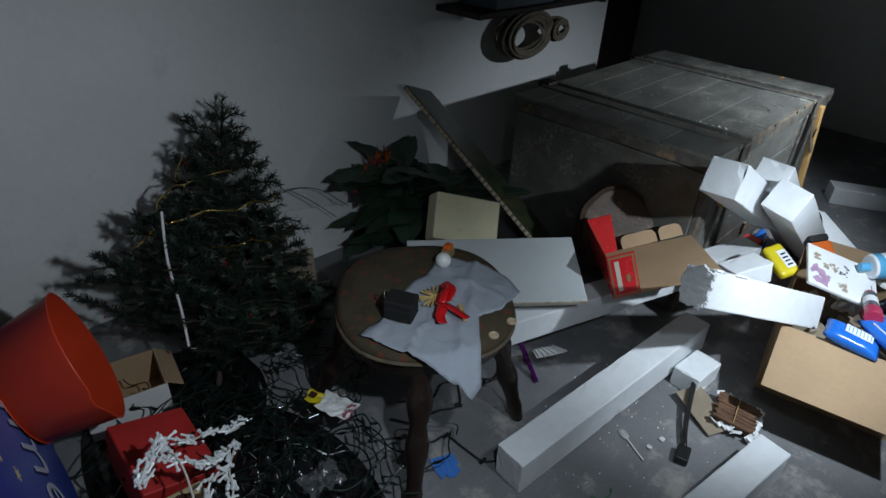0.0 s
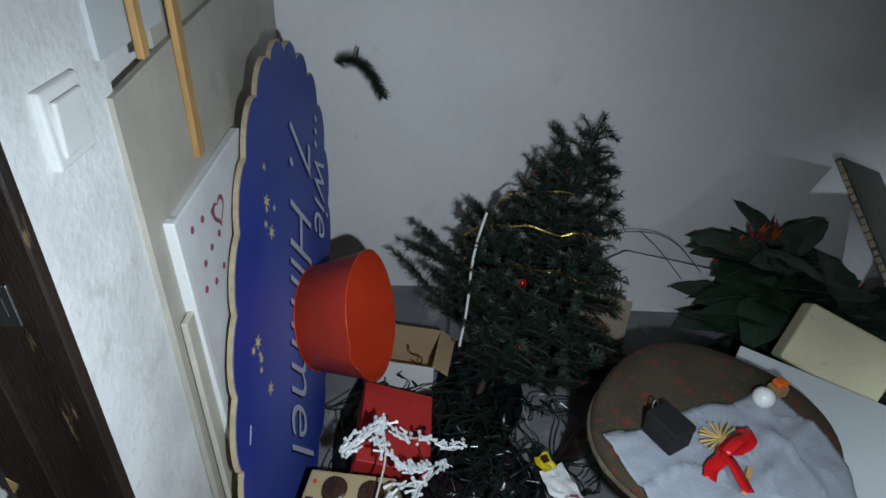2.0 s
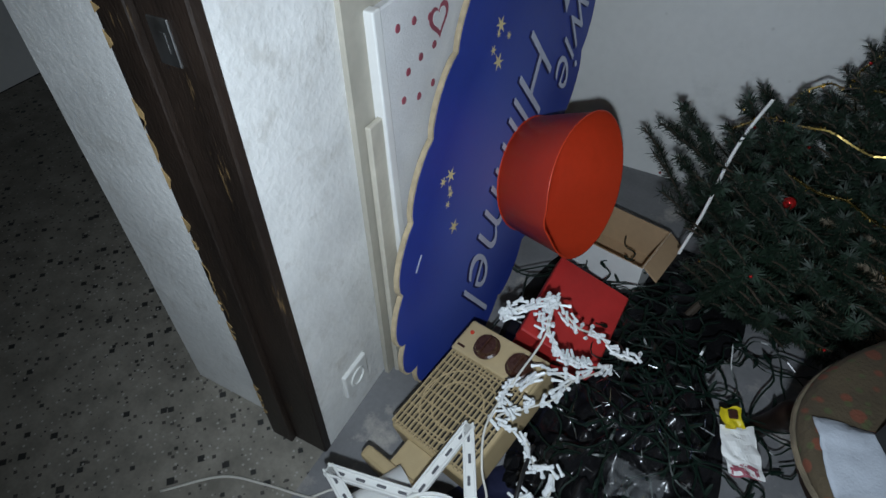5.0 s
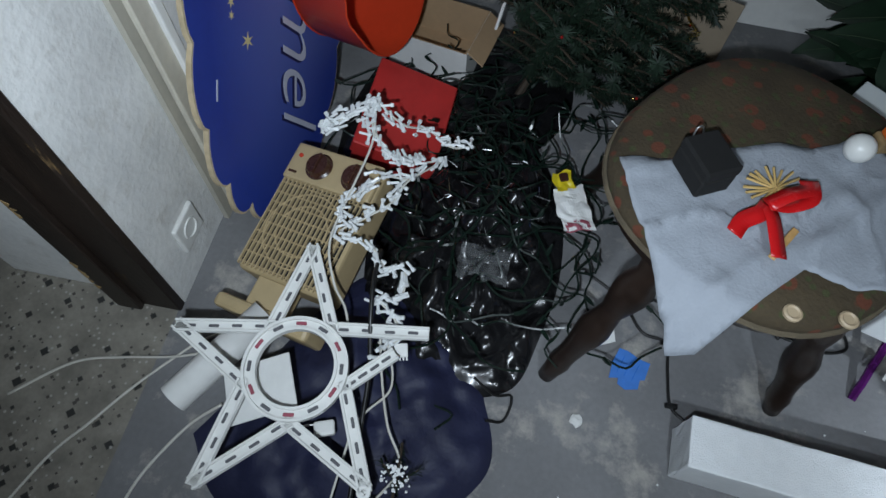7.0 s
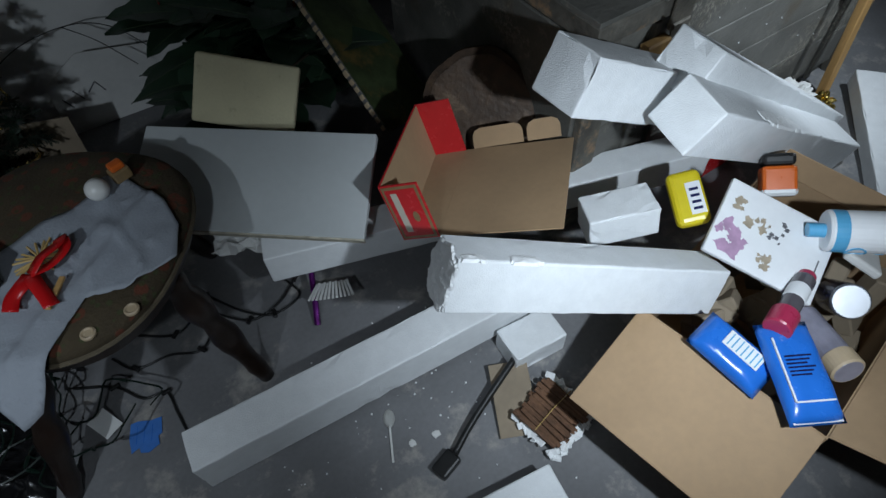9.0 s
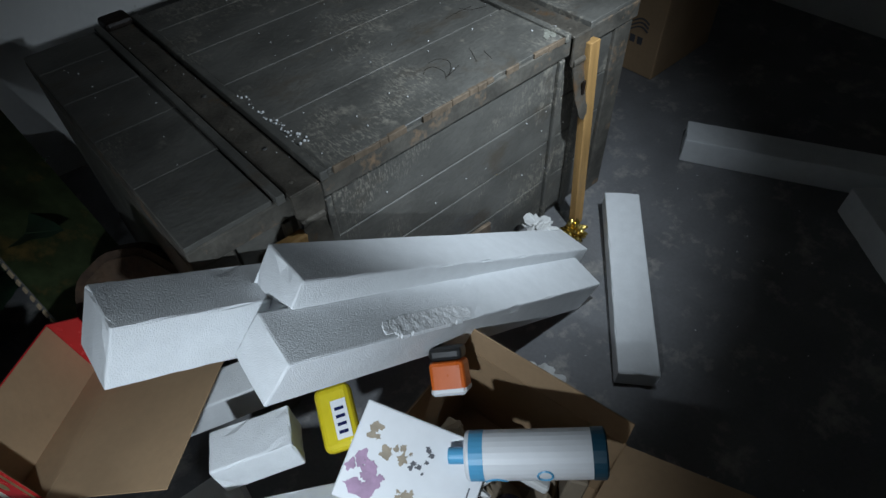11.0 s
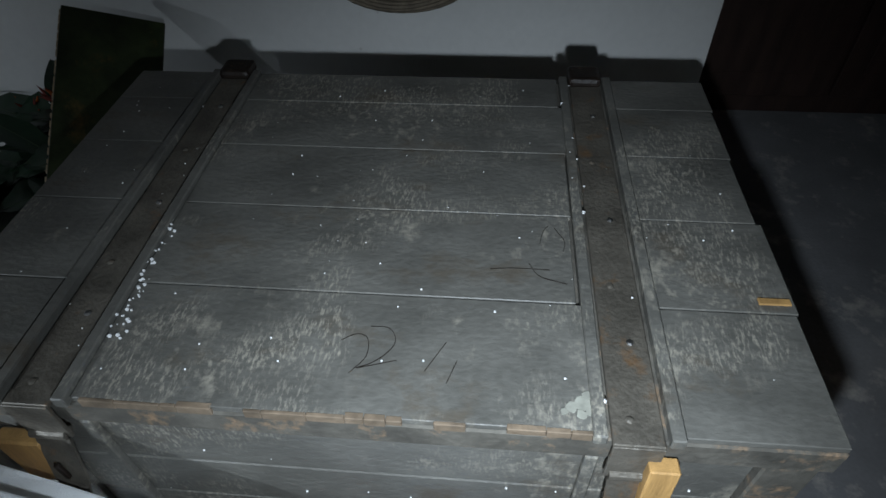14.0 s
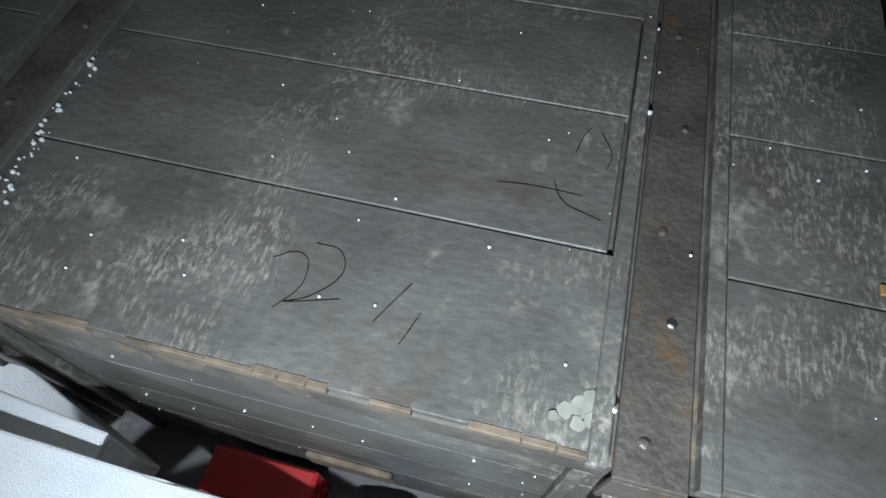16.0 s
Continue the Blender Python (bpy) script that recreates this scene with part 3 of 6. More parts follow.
M_CLIP = mat("white_light_clips", (0.74, 0.76, 0.76), 0.35, var=0.08, bump=0)
M_BAGBLACK = mat("shiny_black_foil", (0.010, 0.010, 0.011), 0.22, var=0.2, scale=5, bump=0.1, fine=25)
M_BAGBLUE = mat("navy_blue_fabric", (0.014, 0.017, 0.052), 0.62, var=0.25, scale=7, bump=0.25, fine=120)
M_CLEAR = mat("crumpled_clear_foil", (0.55, 0.57, 0.58), 0.12, var=0.1, bump=0.0, alpha=0.14, spec=1.0)
M_SEAT = mat("brown_woven_upholstery", (0.060, 0.043, 0.022), 0.9, var=0.3, scale=14, bump=0.5, fine=160)
M_SEAT = cells(M_SEAT, None, (0.15, 0.030, 0.013), 30, 0.32, 0.6)
M_SEAT = cells(M_SEAT, None, (0.045, 0.055, 0.018), 52, 0.26, 0.8)
M_PIPING = mat("worn_brown_piping", (0.12, 0.095, 0.06), 0.8, var=0.3, scale=20)
M_LEGWOOD = mat("dark_turned_wood", (0.024, 0.014, 0.010), 0.38, var=0.4, scale=12, bump=0.15)
M_CLOTH = mat("thin_greyish_white_cloth", (0.31, 0.335, 0.375), 0.85, var=0.08, scale=18, bump=0.3, fine=200)
M_BLACKBOX = mat("black_velvet", (0.005, 0.005, 0.005), 0.85, var=0.2, bump=0.1)
M_SATIN = mat("red_satin_ribbon", (0.55, 0.010, 0.012), 0.24, var=0.1, bump=0.0)
M_STRAW = mat("golden_straw", (0.62, 0.42, 0.16), 0.35, var=0.2, bump=0)
M_LEAF = mat("dusty_dark_green_leaf", (0.026, 0.060, 0.032), 0.42, var=0.4, scale=10, bump=0.3, fine=30, island=0.3)
M_VEIN = mat("pale_leaf_vein", (0.05, 0.075, 0.04), 0.5, var=0.1, bump=0)
M_ORANGE = mat("orange_petal", (0.55, 0.12, 0.015), 0.5, var=0.3, bump=0, island=0.3)
M_REDPETAL = mat("dark_red_petal", (0.20, 0.03, 0.02), 0.6, var=0.3, bump=0)
M_BLOCK = mat("yellowed_foam_block", (0.60, 0.55, 0.36), 0.85, var=0.08, scale=12, bump=0.25, fine=140, dirt=(0.42, 0.38, 0.24), dirt_amount=0.05, dirt_scale=20)
M_PAINTING = mat("dark_green_oil_paint", (0.045, 0.062, 0.026), 0.35, var=0.6, scale=9, bump=0.4, fine=40, dirt=(0.13, 0.090, 0.030), dirt_amount=0.15, dirt_scale=6)
M_GREYEDGE = mat("grey_board_back", (0.14, 0.135, 0.13), 0.8, var=0.2, scale=12)
M_SHELF = mat("grey_white_melamine", (0.55, 0.58, 0.58), 0.45, var=0.06, scale=5, bump=0.05)
M_SHELFEDGE = mat("yellowed_board_edge", (0.52, 0.48, 0.38), 0.75, var=0.25, scale=30, bump=0.3)
M_WICKER = mat("dark_brown_slab", (0.085, 0.050, 0.028), 0.6, var=0.5, scale=10, bump=0.7, fine=60, dirt=(0.20, 0.14, 0.09), dirt_amount=0.2, dirt_scale=14)
M_BARKRIM = mat("rough_bark", (0.060, 0.035, 0.020), 0.9, var=0.5, scale=20, bump=1.0, fine=70)
M_YELLOW = mat("yellow_plastic", (0.70, 0.56, 0.02), 0.35, var=0.08, bump=0.02)
M_PKBLUE = mat("glossy_blue_foil_pack", (0.02, 0.16, 0.62), 0.25, var=0.12, scale=9, bump=0.15, fine=30)
M_WHITE = mat("white_print", (0.78, 0.79, 0.80), 0.45, var=0.05, bump=0.03)
M_STAINPINK = mat("pink_mauve_paint_stain", (0.45, 0.28, 0.42), 0.6, var=0.2, scale=30, bump=0.2)
M_STAINBROWN = mat("brown_stain", (0.40, 0.33, 0.24), 0.7, var=0.3, scale=40)
M_GREYPRINT = mat("grey_print", (0.10, 0.10, 0.11), 0.6, var=0.1, bump=0)
M_MAGENTA = mat("dark_pink_plastic_cap", (0.40, 0.03, 0.08), 0.3, var=0.1, bump=0)
M_TEALCAP = mat("dark_teal_cap", (0.015, 0.07, 0.11), 0.4, var=0.1, bump=0)
M_LIGHTBLUE = mat("light_blue_print", (0.10, 0.38, 0.62), 0.35, var=0.1, bump=0)
M_CANBLUE = mat("dark_blue_can", (0.015, 0.02, 0.09), 0.25, metal=0.2, var=0.1, bump=0)
M_ALU = mat("bright_can_bottom", (0.40, 0.41, 0.43), 0.45, metal=1.0, var=0.05, bump=0)
M_GLASSDARK = mat("smoky_bottle", (0.10, 0.09, 0.10), 0.12, var=0.1, bump=0, spec=0.7)
M_LILAC = mat("faded_lilac_can", (0.28, 0.27, 0.33), 0.35, var=0.25, scale=14, bump=0.03)
M_CAPBEIGE = mat("beige_cap", (0.48, 0.37, 0.24), 0.5, var=0.1, bump=0)
M_ORANGEPK = mat("orange_packaging", (0.70, 0.14, 0.02), 0.3, var=0.1, bump=0)
M_GREENPL = mat("green_plastic", (0.02, 0.20, 0.05), 0.4, var=0.1, bump=0)
M_CINNAMON = mat("cinnamon_bark", (0.17, 0.085, 0.045), 0.8, var=0.4, scale=30, bump=0.5, fine=120, island=0.25)
M_BLUETAPE = mat("blue_paper_tape", (0.05, 0.20, 0.62), 0.7, var=0.1, scale=30, bump=0.1)
M_PAPER = mat("white_paper", (0.70, 0.70, 0.68), 0.85, var=0.06, scale=15, bump=0.1)
M_PURPLE = mat("metallic_purple_tinsel", (0.22, 0.03, 0.28), 0.25, metal=0.7, var=0.4, scale=40, bump=0)
M_ROPE = mat("grey_brown_rope", (0.20, 0.165, 0.12), 0.9, var=0.3, scale=40, bump=0.6, fine=200)
M_SLATEBLUE = mat("grey_blue_metal_box", (0.10, 0.125, 0.15), 0.5, var=0.2, scale=6, bump=0.05)
M_FOILGOLD = mat("crumpled_gold_foil", (0.70, 0.52, 0.16), 0.25, metal=1.0, var=0.2, bump=0.3, fine=50)
M_BROWNWOOD = mat("old_brown_cabinet_wood", (0.050, 0.028, 0.022), 0.5, var=0.4, scale=5, bump=0.15, stretch=(5, 5, 0.7))


# ---- leaning boards at the left wall ----
mark = made()
solid("beige_panel", one_box((-0.078, 1.30, 0.0), (-0.070, 2.238, 1.95), 0.001), M_BEIGE, "large beige panel standing against the wall", "panel")
solid("grey_panel", one_box((-0.068, 1.098, 1.215), (-0.060, 1.335, 1.95), 0.001), M_SHELF, "pale grey panel above a dark gap", "panel")
bm = bmesh.new()
outline_slab(bm, [(0, 0.0), (0.52, 0.0), (0.52, 1.200), (0.225, 1.182), (0, 1.163)], 0.012)
solid("beige_panel", bm, M_BEIGE, "beige panel leaning on the wall with a nail in it", "panel", frame_of((-0.048, 1.100, 0.001), (0, 1, 0), (-0.008, 0, 1)))
for y0, y1, z0, z1 in ((1.198, 1.222, 1.19, 1.95), (1.345, 1.378, 0.962, 1.95)):
    solid("pine_batten", one_box((-0.0565, y0, z0), (-0.044, y1, z1), 0.002), M_PINE, "narrow raw pine batten", "batten", group="battens on the panels")
cv = thing("canvas_picture", "white stretched canvas printed with a heart and dark red dots", "picture", frame_of((-0.018, 1.178, 0.0), (0.02, 1, 0.02), (-0.024, 0, 1)))
part("canvas", one_box((0, 0.20, -0.022), (0.42, 0.925, 0), 0.003), M_CANVAS, cv)
part("edge", one_box((-0.006, 0.20, -0.024), (0.016, 0.930, 0.004), 0.003, seg=2), M_WHITEPAINT, cv, "white folded edge")
part("foot", one_box((0.02, 0.0, -0.020), (0.40, 0.20, -0.004), 0.003), M_CANVAS, cv)
rng = random.Random(8)
for k in range(9):
    bm = bmesh.new()
    x, y = 0.07 + 0.055 * (k % 3) + rng.uniform(-0.014, 0.014), 0.86 - 0.066 * (k // 3) + rng.uniform(-0.016, 0.016)
    lathe(bm, [(0.008, 0.0), (0.007, 0.0012)], 10, pose(x, y, 0.0005))
    part("dot", bm, M_REDDOT, cv)
bm = bmesh.new()
heart = [(16 * math.sin(t) ** 3 / 16, (13 * math.cos(t) - 5 * math.cos(2 * t) - 2 * math.cos(3 * t) - math.cos(4 * t)) / 16) for t in (2 * math.pi * k / 40 for k in range(40))]
outline_slab(bm, [(0.200 + 0.036 * a, 0.835 + 0.036 * b) for a, b in heart], 0.001, pose(0, 0, 0.0015))
part("heart", bm, M_REDDOT, cv)
bm = bmesh.new()
outline_slab(bm, [(0.200 + 0.024 * a, 0.836 + 0.024 * b) for a, b in heart], 0.001, pose(0, 0, 0.0022))
part("heart_middle", bm, M_CANVAS, cv)
solid("cream_board", one_box((0, 0, -0.012), (0.46, 0.74, 0), 0.002), M_CREAM, "cream coloured board leaning low against the wall", "board", frame_of((-0.030, 1.118, 0.0), (0.0, 1, 0.0), (-0.012, 0, 1)))

settle(mark, (-0.092, 0.009, 0), 0.945, (-0.066, 1.191, 0))

# light switch and socket
sw = thing("light_switch", "large yellowed white rocker light switch on the plaster", "switch", frame_of((XW, 1.002, 1.112), (0, 1, 0), (0, 0, 1)) @ Matrix.Scale(0.92, 4))
part("plate", one_box((-0.048, -0.050, -0.002), (0.048, 0.050, 0.012), 0.004, seg=2), M_PLASTICWHITE, sw)
part("rocker", one_box((-0.034, -0.036, 0.010), (0.034, 0.036, 0.018), 0.003, pose(0, 0, 0, 4, 0, 0), 2), M_PLASTICWHITE, sw)
so = thing("wall_socket", "white wall socket low on the plaster", "socket", frame_of((XW, 1.012, 0.125), (0, 1, 0), (0, 0, 1)))
part("plate", one_box((-0.040, -0.040, -0.002), (0.040, 0.040, 0.009), 0.004, seg=2), M_PLASTICWHITE, so)
bm = bmesh.new()
lathe(bm, [(0.024, 0.009), (0.0235, 0.012), (0.020, 0.0122), (0.0195, 0.004), (0.0, 0.004)], 28, closed=False)
part("well", bm, M_PLASTICWHITE, so)
for x in (-0.0095, 0.0095):
    bm = bmesh.new()
    lathe(bm, [(0.003, 0.0), (0.003, 0.0062)], 10, pose(x, 0, 0))
    part("hole", bm, M_DARK, so)

# ---- cloud-shaped sign ----
def on_sign(y, z):
    return Vector((-0.2145 + 0.176 * y - 0.182 * z, y, z))


A_DIR, P_DIR = (0.655, 0.7556), (0.7556, -0.655)
SC = (1.514, 0.506)
o3 = on_sign(*SC)
x3 = on_sign(SC[0] - A_DIR[0], SC[1] - A_DIR[1]) - o3
y3 = on_sign(SC[0] + P_DIR[0], SC[1] + P_DIR[1]) - o3
MS = frame_of(o3, x3, y3) @ Matrix.Scale(0.96, 4)
sign = thing("cloud_sign", "dark blue cloud-shaped wooden sign with silver lettering, leaning in the corner", "sign", MS)
outer = []
n_sc = 22
for k in range(n_sc * 8):
    a = 2 * math.pi * k / (n_sc * 8)
    c, s = math.cos(a), math.sin(a)
    r = (abs(c) ** 2.4 + abs(s) ** 2.4) ** (-1 / 2.4)
    bumpy = 1 - 0.055 * (1 - abs(math.sin(n_sc * a / 2)) ** 0.7)
    outer.append((0.634 * r * c * bumpy, 0.272 * r * s * bumpy))
bm = bmesh.new()
outline_slab(bm, outer, 0.012, pose(0, 0, -0.0015))
part("board", bm, M_MDF, sign, "raw fibreboard edge")
bm = bmesh.new()
outline_slab(bm, [(x * 0.992, y * 0.985) for x, y in outer], 0.0012)
part("printed_face", bm, M_BLUE, sign)


def blue_glow(m):
    """A printed lighter cloud of lilac in the middle of the blue."""
    nt = m.node_tree
    N, L = nt.nodes, nt.links
    b = N["Principled BSDF"]
    old = b.inputs["Base Color"].links[0].from_socket
    tc = N.new("ShaderNodeTexCoord")
    mp = N.new("ShaderNodeMapping")
    mp.inputs["Location"].default_value = (-0.30, -0.05, 0)
    mp.inputs["Scale"].default_value = (2.2, 4.6, 1)
    L.new(tc.outputs["Object"], mp.inputs["Vector"])
    g = N.new("ShaderNodeTexGradient")
    g.gradient_type = "SPHERICAL"
    L.new(mp.outputs[0], g.inputs["Vector"])
    mx = N.new("ShaderNodeMixRGB")
    mx.inputs[2].default_value = (0.10, 0.14, 0.40, 1)
    L.new(g.outputs["Fac"], mx.inputs[0])
    L.new(old, mx.inputs[1])
    L.new(mx.outputs[0], b.inputs["Base Color"])


blue_glow(M_BLUE)
for text, size, x, y, rot in (("...wie", 0.155, -0.500, 0.120, 3.0), ("7. Himmel", 0.192, -0.440, -0.040, 4.5)):
    words("lettering_shadow", text, size, M_SHADOWBLUE, sign, pose(x + 0.004, y - 0.007, 0.0012, 0, 0, rot) @ Matrix.Diagonal((1.08, 1, 1, 1)), shear=0.38)
    words("lettering", text, size, M_SILVER, sign, pose(x, y, 0.0022, 0, 0, rot) @ Matrix.Diagonal((1.08, 1, 1, 1)), shear=0.38)
rng = random.Random(12)
for cx, cy in ((-0.20, -0.155), (-0.12, -0.125), (0.12, -0.155), (0.19, -0.125)):
    for k in range(3):
        s = (0.019, 0.012, 0.009)[k] * rng.uniform(0.9, 1.1)
        bm = bmesh.new()
        pts = [((s if j % 2 == 0 else s * 0.32) * math.cos(math.pi * j / 6), (s if j % 2 == 0 else s * 0.32) * math.sin(math.pi * j / 6)) for j in range(12)]
        outline_slab(bm, pts, 0.0005, pose(cx + rng.uniform(-0.06, 0.06), cy + rng.uniform(-0.03, 0.03), 0.0018))
        part("printed_star", bm, M_GOLDPRINT, sign)
part("small_print", one_box((0.32, -0.185, 0.0), (0.36, -0.182, 0.0016)), M_SILVER, sign)


# ---- fir needles ----
def sprig(verts, faces, pts, r, step, rng, length=0.022, spread=1.0):
    """Needles set round a twig through pts."""
    pts = [Vector(p) for p in pts]
    for a, b in zip(pts, pts[1:]):
        d = b - a
        if d.length < 1e-6:
            continue
        dn = d.normalized()
        s = dn.orthogonal().normalized()
        u = dn.cross(s)
        k = max(1, int(d.length / step))
        for i in range(k):
            base = a + d * ((i + rng.random()) / k)
            ang = rng.uniform(0, 2 * math.pi)
            out = s * math.cos(ang) + u * math.sin(ang)
            way = (dn * rng.uniform(0.35, 0.9) + out * spread).normalized()
            l = length * rng.uniform(0.7, 1.15)
            w = way.cross(dn).normalized() * r
            n = len(verts)
            verts.extend((base - w, base + w, base + way * l * 0.75 + w * 0.8, base + way * l, base + way * l * 0.75 - w * 0.8))
            faces.append((n, n + 1, n + 2, n + 3, n + 4))


def pydata(name, verts, faces, material):
    me = bpy.data.meshes.new(name)
    me.from_pydata([tuple(v) for v in verts], [], faces)
    me.materials.append(material)
    return me


def child(name, me, parent, label=""):
    ob = new(name, me)
    ob.parent = parent
    if label:
        ob["label"] = label
    return ob


rng = random.Random(21)
TX, TY, TZ = 0.440, 1.575, 0.02
tree = thing("christmas_tree", "small artificial dark green christmas tree with gold tinsel, leaning over", "christmas tree", pose(TX, TY, TZ))
t_axis = Vector((0.383, 0.490, 0.685))
bm = bmesh.new()
tube(bm, [(0, 0, -0.03), t_axis * 0.5, t_axis * 0.97], 0.011, 8, taper=[1, 0.7, 0.3])
part("trunk", bm, M_BARK, tree)
ax = t_axis.normalized()
sx = ax.orthogonal().normalized()
sy = ax.cross(sx)
tips, twig_paths = [], []
H = t_axis.length
for lev in range(14):
    f = 0.10 + 0.86 * lev / 13
    reach = 0.40 * (1 - f) ** 1.05 + 0.052
    n = 9 if f < 0.6 else 6 if f < 0.8 else 4
    for j in range(n):
        a = 2 * math.pi * (j + 0.5 * (lev % 2)) / n + rng.uniform(-0.3, 0.3)
        out = sx * math.cos(a) + sy * math.sin(a)
        l = reach * rng.uniform(0.72, 1.12)
        p0 = t_axis * f
        lift = 0.45 if f < 0.8 else 0.9
        p1 = p0 + out * l * 0.5 + ax * l * lift * 0.4 + Vector((0, 0, 0.01))
        p2 = p0 + out * l + ax * l * lift * rng.uniform(0.45, 0.95)
        world_y = TY + p2.y
        if world_y > YB - 0.015:
            p2.y = YB - 0.015 - TY - rng.uniform(0, 0.02)
        if p1.y + TY > YB - 0.02:
            p1.y = YB - 0.02 - TY
        if p2.z < -0.02:
            p2.z = rng.uniform(-0.01, 0.03)
        if p2.x + TX < 0.33 and p2.z + TZ < 0.27:
            continue
        if (p2 + Vector((TX, TY, TZ)) - Vector((0.16, 1.60, 0.39))).length < 0.20:
            continue
        twig_paths.append([p0, p1, p2])
        tips.append(p2)
        for q, sgn in ((0.3, 1), (0.42, -1), (0.55, 1), (0.66, -1), (0.78, 1), (0.88, -1)):
            if l > 0.095:
                b0 = p0.lerp(p1, q * 2) if q < 0.5 else p1.lerp(p2, q * 2 - 1)
                side = out.cross(ax) * sgn
                e = b0 + (out * 0.6 + side * 0.8).normalized() * max(0.035, l * 0.34 * (1.15 - 0.5 * q)) + Vector((0, 0, rng.uniform(-0.01, 0.04)))
                e.y = min(e.y, YB - 0.02 - TY)
                e.z = max(e.z, -0.02)
                if e.x + TX < 0.33 and e.z + TZ < 0.27:
                    continue
                twig_paths.append([b0, b0.lerp(e, 0.5) + Vector((0, 0, 0.006)), e])
twig_paths.append([t_axis * 0.9, t_axis * 0.97, t_axis * 1.06])
verts, faces = [], []
bm = bmesh.new()
for path in twig_paths:
    tube(bm, path, 0.0022, 4, cap=False)
    sprig(verts, faces, smooth_path(path, 3), 0.0012, 0.0010, rng, 0.023, 1.15)
part("branch_frame", bm, M_BARK, tree)
child("needles", pydata("needles", verts, faces, M_NEEDLE), tree, "dense dark green plastic needles")
# tinsel garland winding round the tree, and a white strip
bm = bmesh.new()
for c in range(3):
    pts = []
    for k in range(26):
        f = 0.45 + 0.35 * k / 25 - 0.06 * c
        a = 3.4 + 0.21 * k + c * 1.3
        rad = 0.37 * (1 - f) + 0.05
        q = t_axis * f + (sx * math.cos(a) + sy * math.sin(a)) * rad + Vector((0, 0, rng.uniform(-0.012, 0.012)))
        q.y = min(q.y, YB - 0.03 - TY)
        pts.append(q)
    pp = smooth_path(pts, 3)
    tube(bm, pp, 0.0026, 4, cap=False)
    for q in pp:
        for rep in range(3):
            d = Vector((rng.uniform(-1, 1), rng.uniform(-1, 1), rng.uniform(-1, 1))).normalized() * 0.009
            w = d.orthogonal().normalized() * 0.0010
            bm.faces.new([bm.verts.new(z) for z in (q - w, q + w, q + d + w, q + d - w)])
part("gold_tinsel", bm, M_GOLD, tree, "thin glittering gold tinsel")
bm = bmesh.new()
tube(bm, smooth_path([Vector(p) + Vector((-0.075, -0.025, -0.050)) - Vector((TX, TY, TZ)) for p in ((0.523, 1.735, 0.655), (0.500, 1.690, 0.60), (0.487, 1.665, 0.53), (0.478, 1.62, 0.42), (0.461, 1.575, 0.326))], 4), 0.0035, 6)
part("white_cord", bm, M_PAPER, tree, "white paper-wrapped cord")
for k in range(42):
    q = rng.choice(tips) * rng.uniform(0.8, 1.0)
    bm = bmesh.new()
    bmesh.ops.create_uvsphere(bm, u_segments=10, v_segments=6, radius=0.0035 if k % 14 else 0.014, matrix=Matrix.Translation(q))
    part("bauble" if k % 14 == 0 else "bead", bm, M_REDMETAL if k % 3 else M_GOLD, tree, smooth=True)
bm = bmesh.new()
v2, f2 = [], []
stem = [(0.015, 2.130, 0.868), (0.075, 2.125, 0.875), (0.120, 2.115, 0.840), (0.156, 2.108, 0.779)]
fb = thing("fir_twig", "short dark green artificial fir twig behind the sign", "fir twig")
tube(bm, smooth_path(stem, 4), 0.003, 5)
tube(bm, [(0.075, 2.125, 0.875), (0.085, 2.125, 0.915)], 0.003, 5)
part("stem", bm, M_BARK, fb)
sprig(v2, f2, smooth_path(stem, 5), 0.0012, 0.00022, rng, 0.034)
child("needles", pydata("needles", v2, f2, M_NEEDLE), fb)

# ---- red pot, boxes ----
pot = thing("red_pot", "orange-red round pot lying tilted with its mouth open", "pot", pose(0, 0, 0))
pot.matrix_world = Matrix.Translation((0.010, 1.572, 0.352)) @ Vector((0, 0, 1)).rotation_difference(Vector((0.92, -0.19, 0.24))).to_matrix().to_4x4() @ Matrix.Diagonal((1.14, 1.14, 0.76, 1))
bm = bmesh.new()
prof = [(0.0, 0.0), (0.118, 0.0), (0.122, 0.004), (0.147, 0.195), (0.150, 0.200), (0.146, 0.201), (0.117, 0.010), (0.0, 0.008)]
lathe(bm, prof, 48, closed=False)
for v in bm.verts:
    a = math.atan2(v.co.y, v.co.x)
    if v.co.z > 0.1:
        v.co.z += 0.0015 * math.sin(3 * a) - 0.014 * math.exp(-((a + 1.75) / 0.16) ** 2)
part("shell", bm, M_ORANGERED, pot, smooth=True)
bm = bmesh.new()
for z, r in ((0.002, 0.1225),):
    tube(bm, [(r * math.cos(a), r * math.sin(a), z) for a in (2 * math.pi * k / 40 for k in range(41))], 0.0016, 5, cap=False)
part("base_rim", bm, M_ORANGERED, pot)


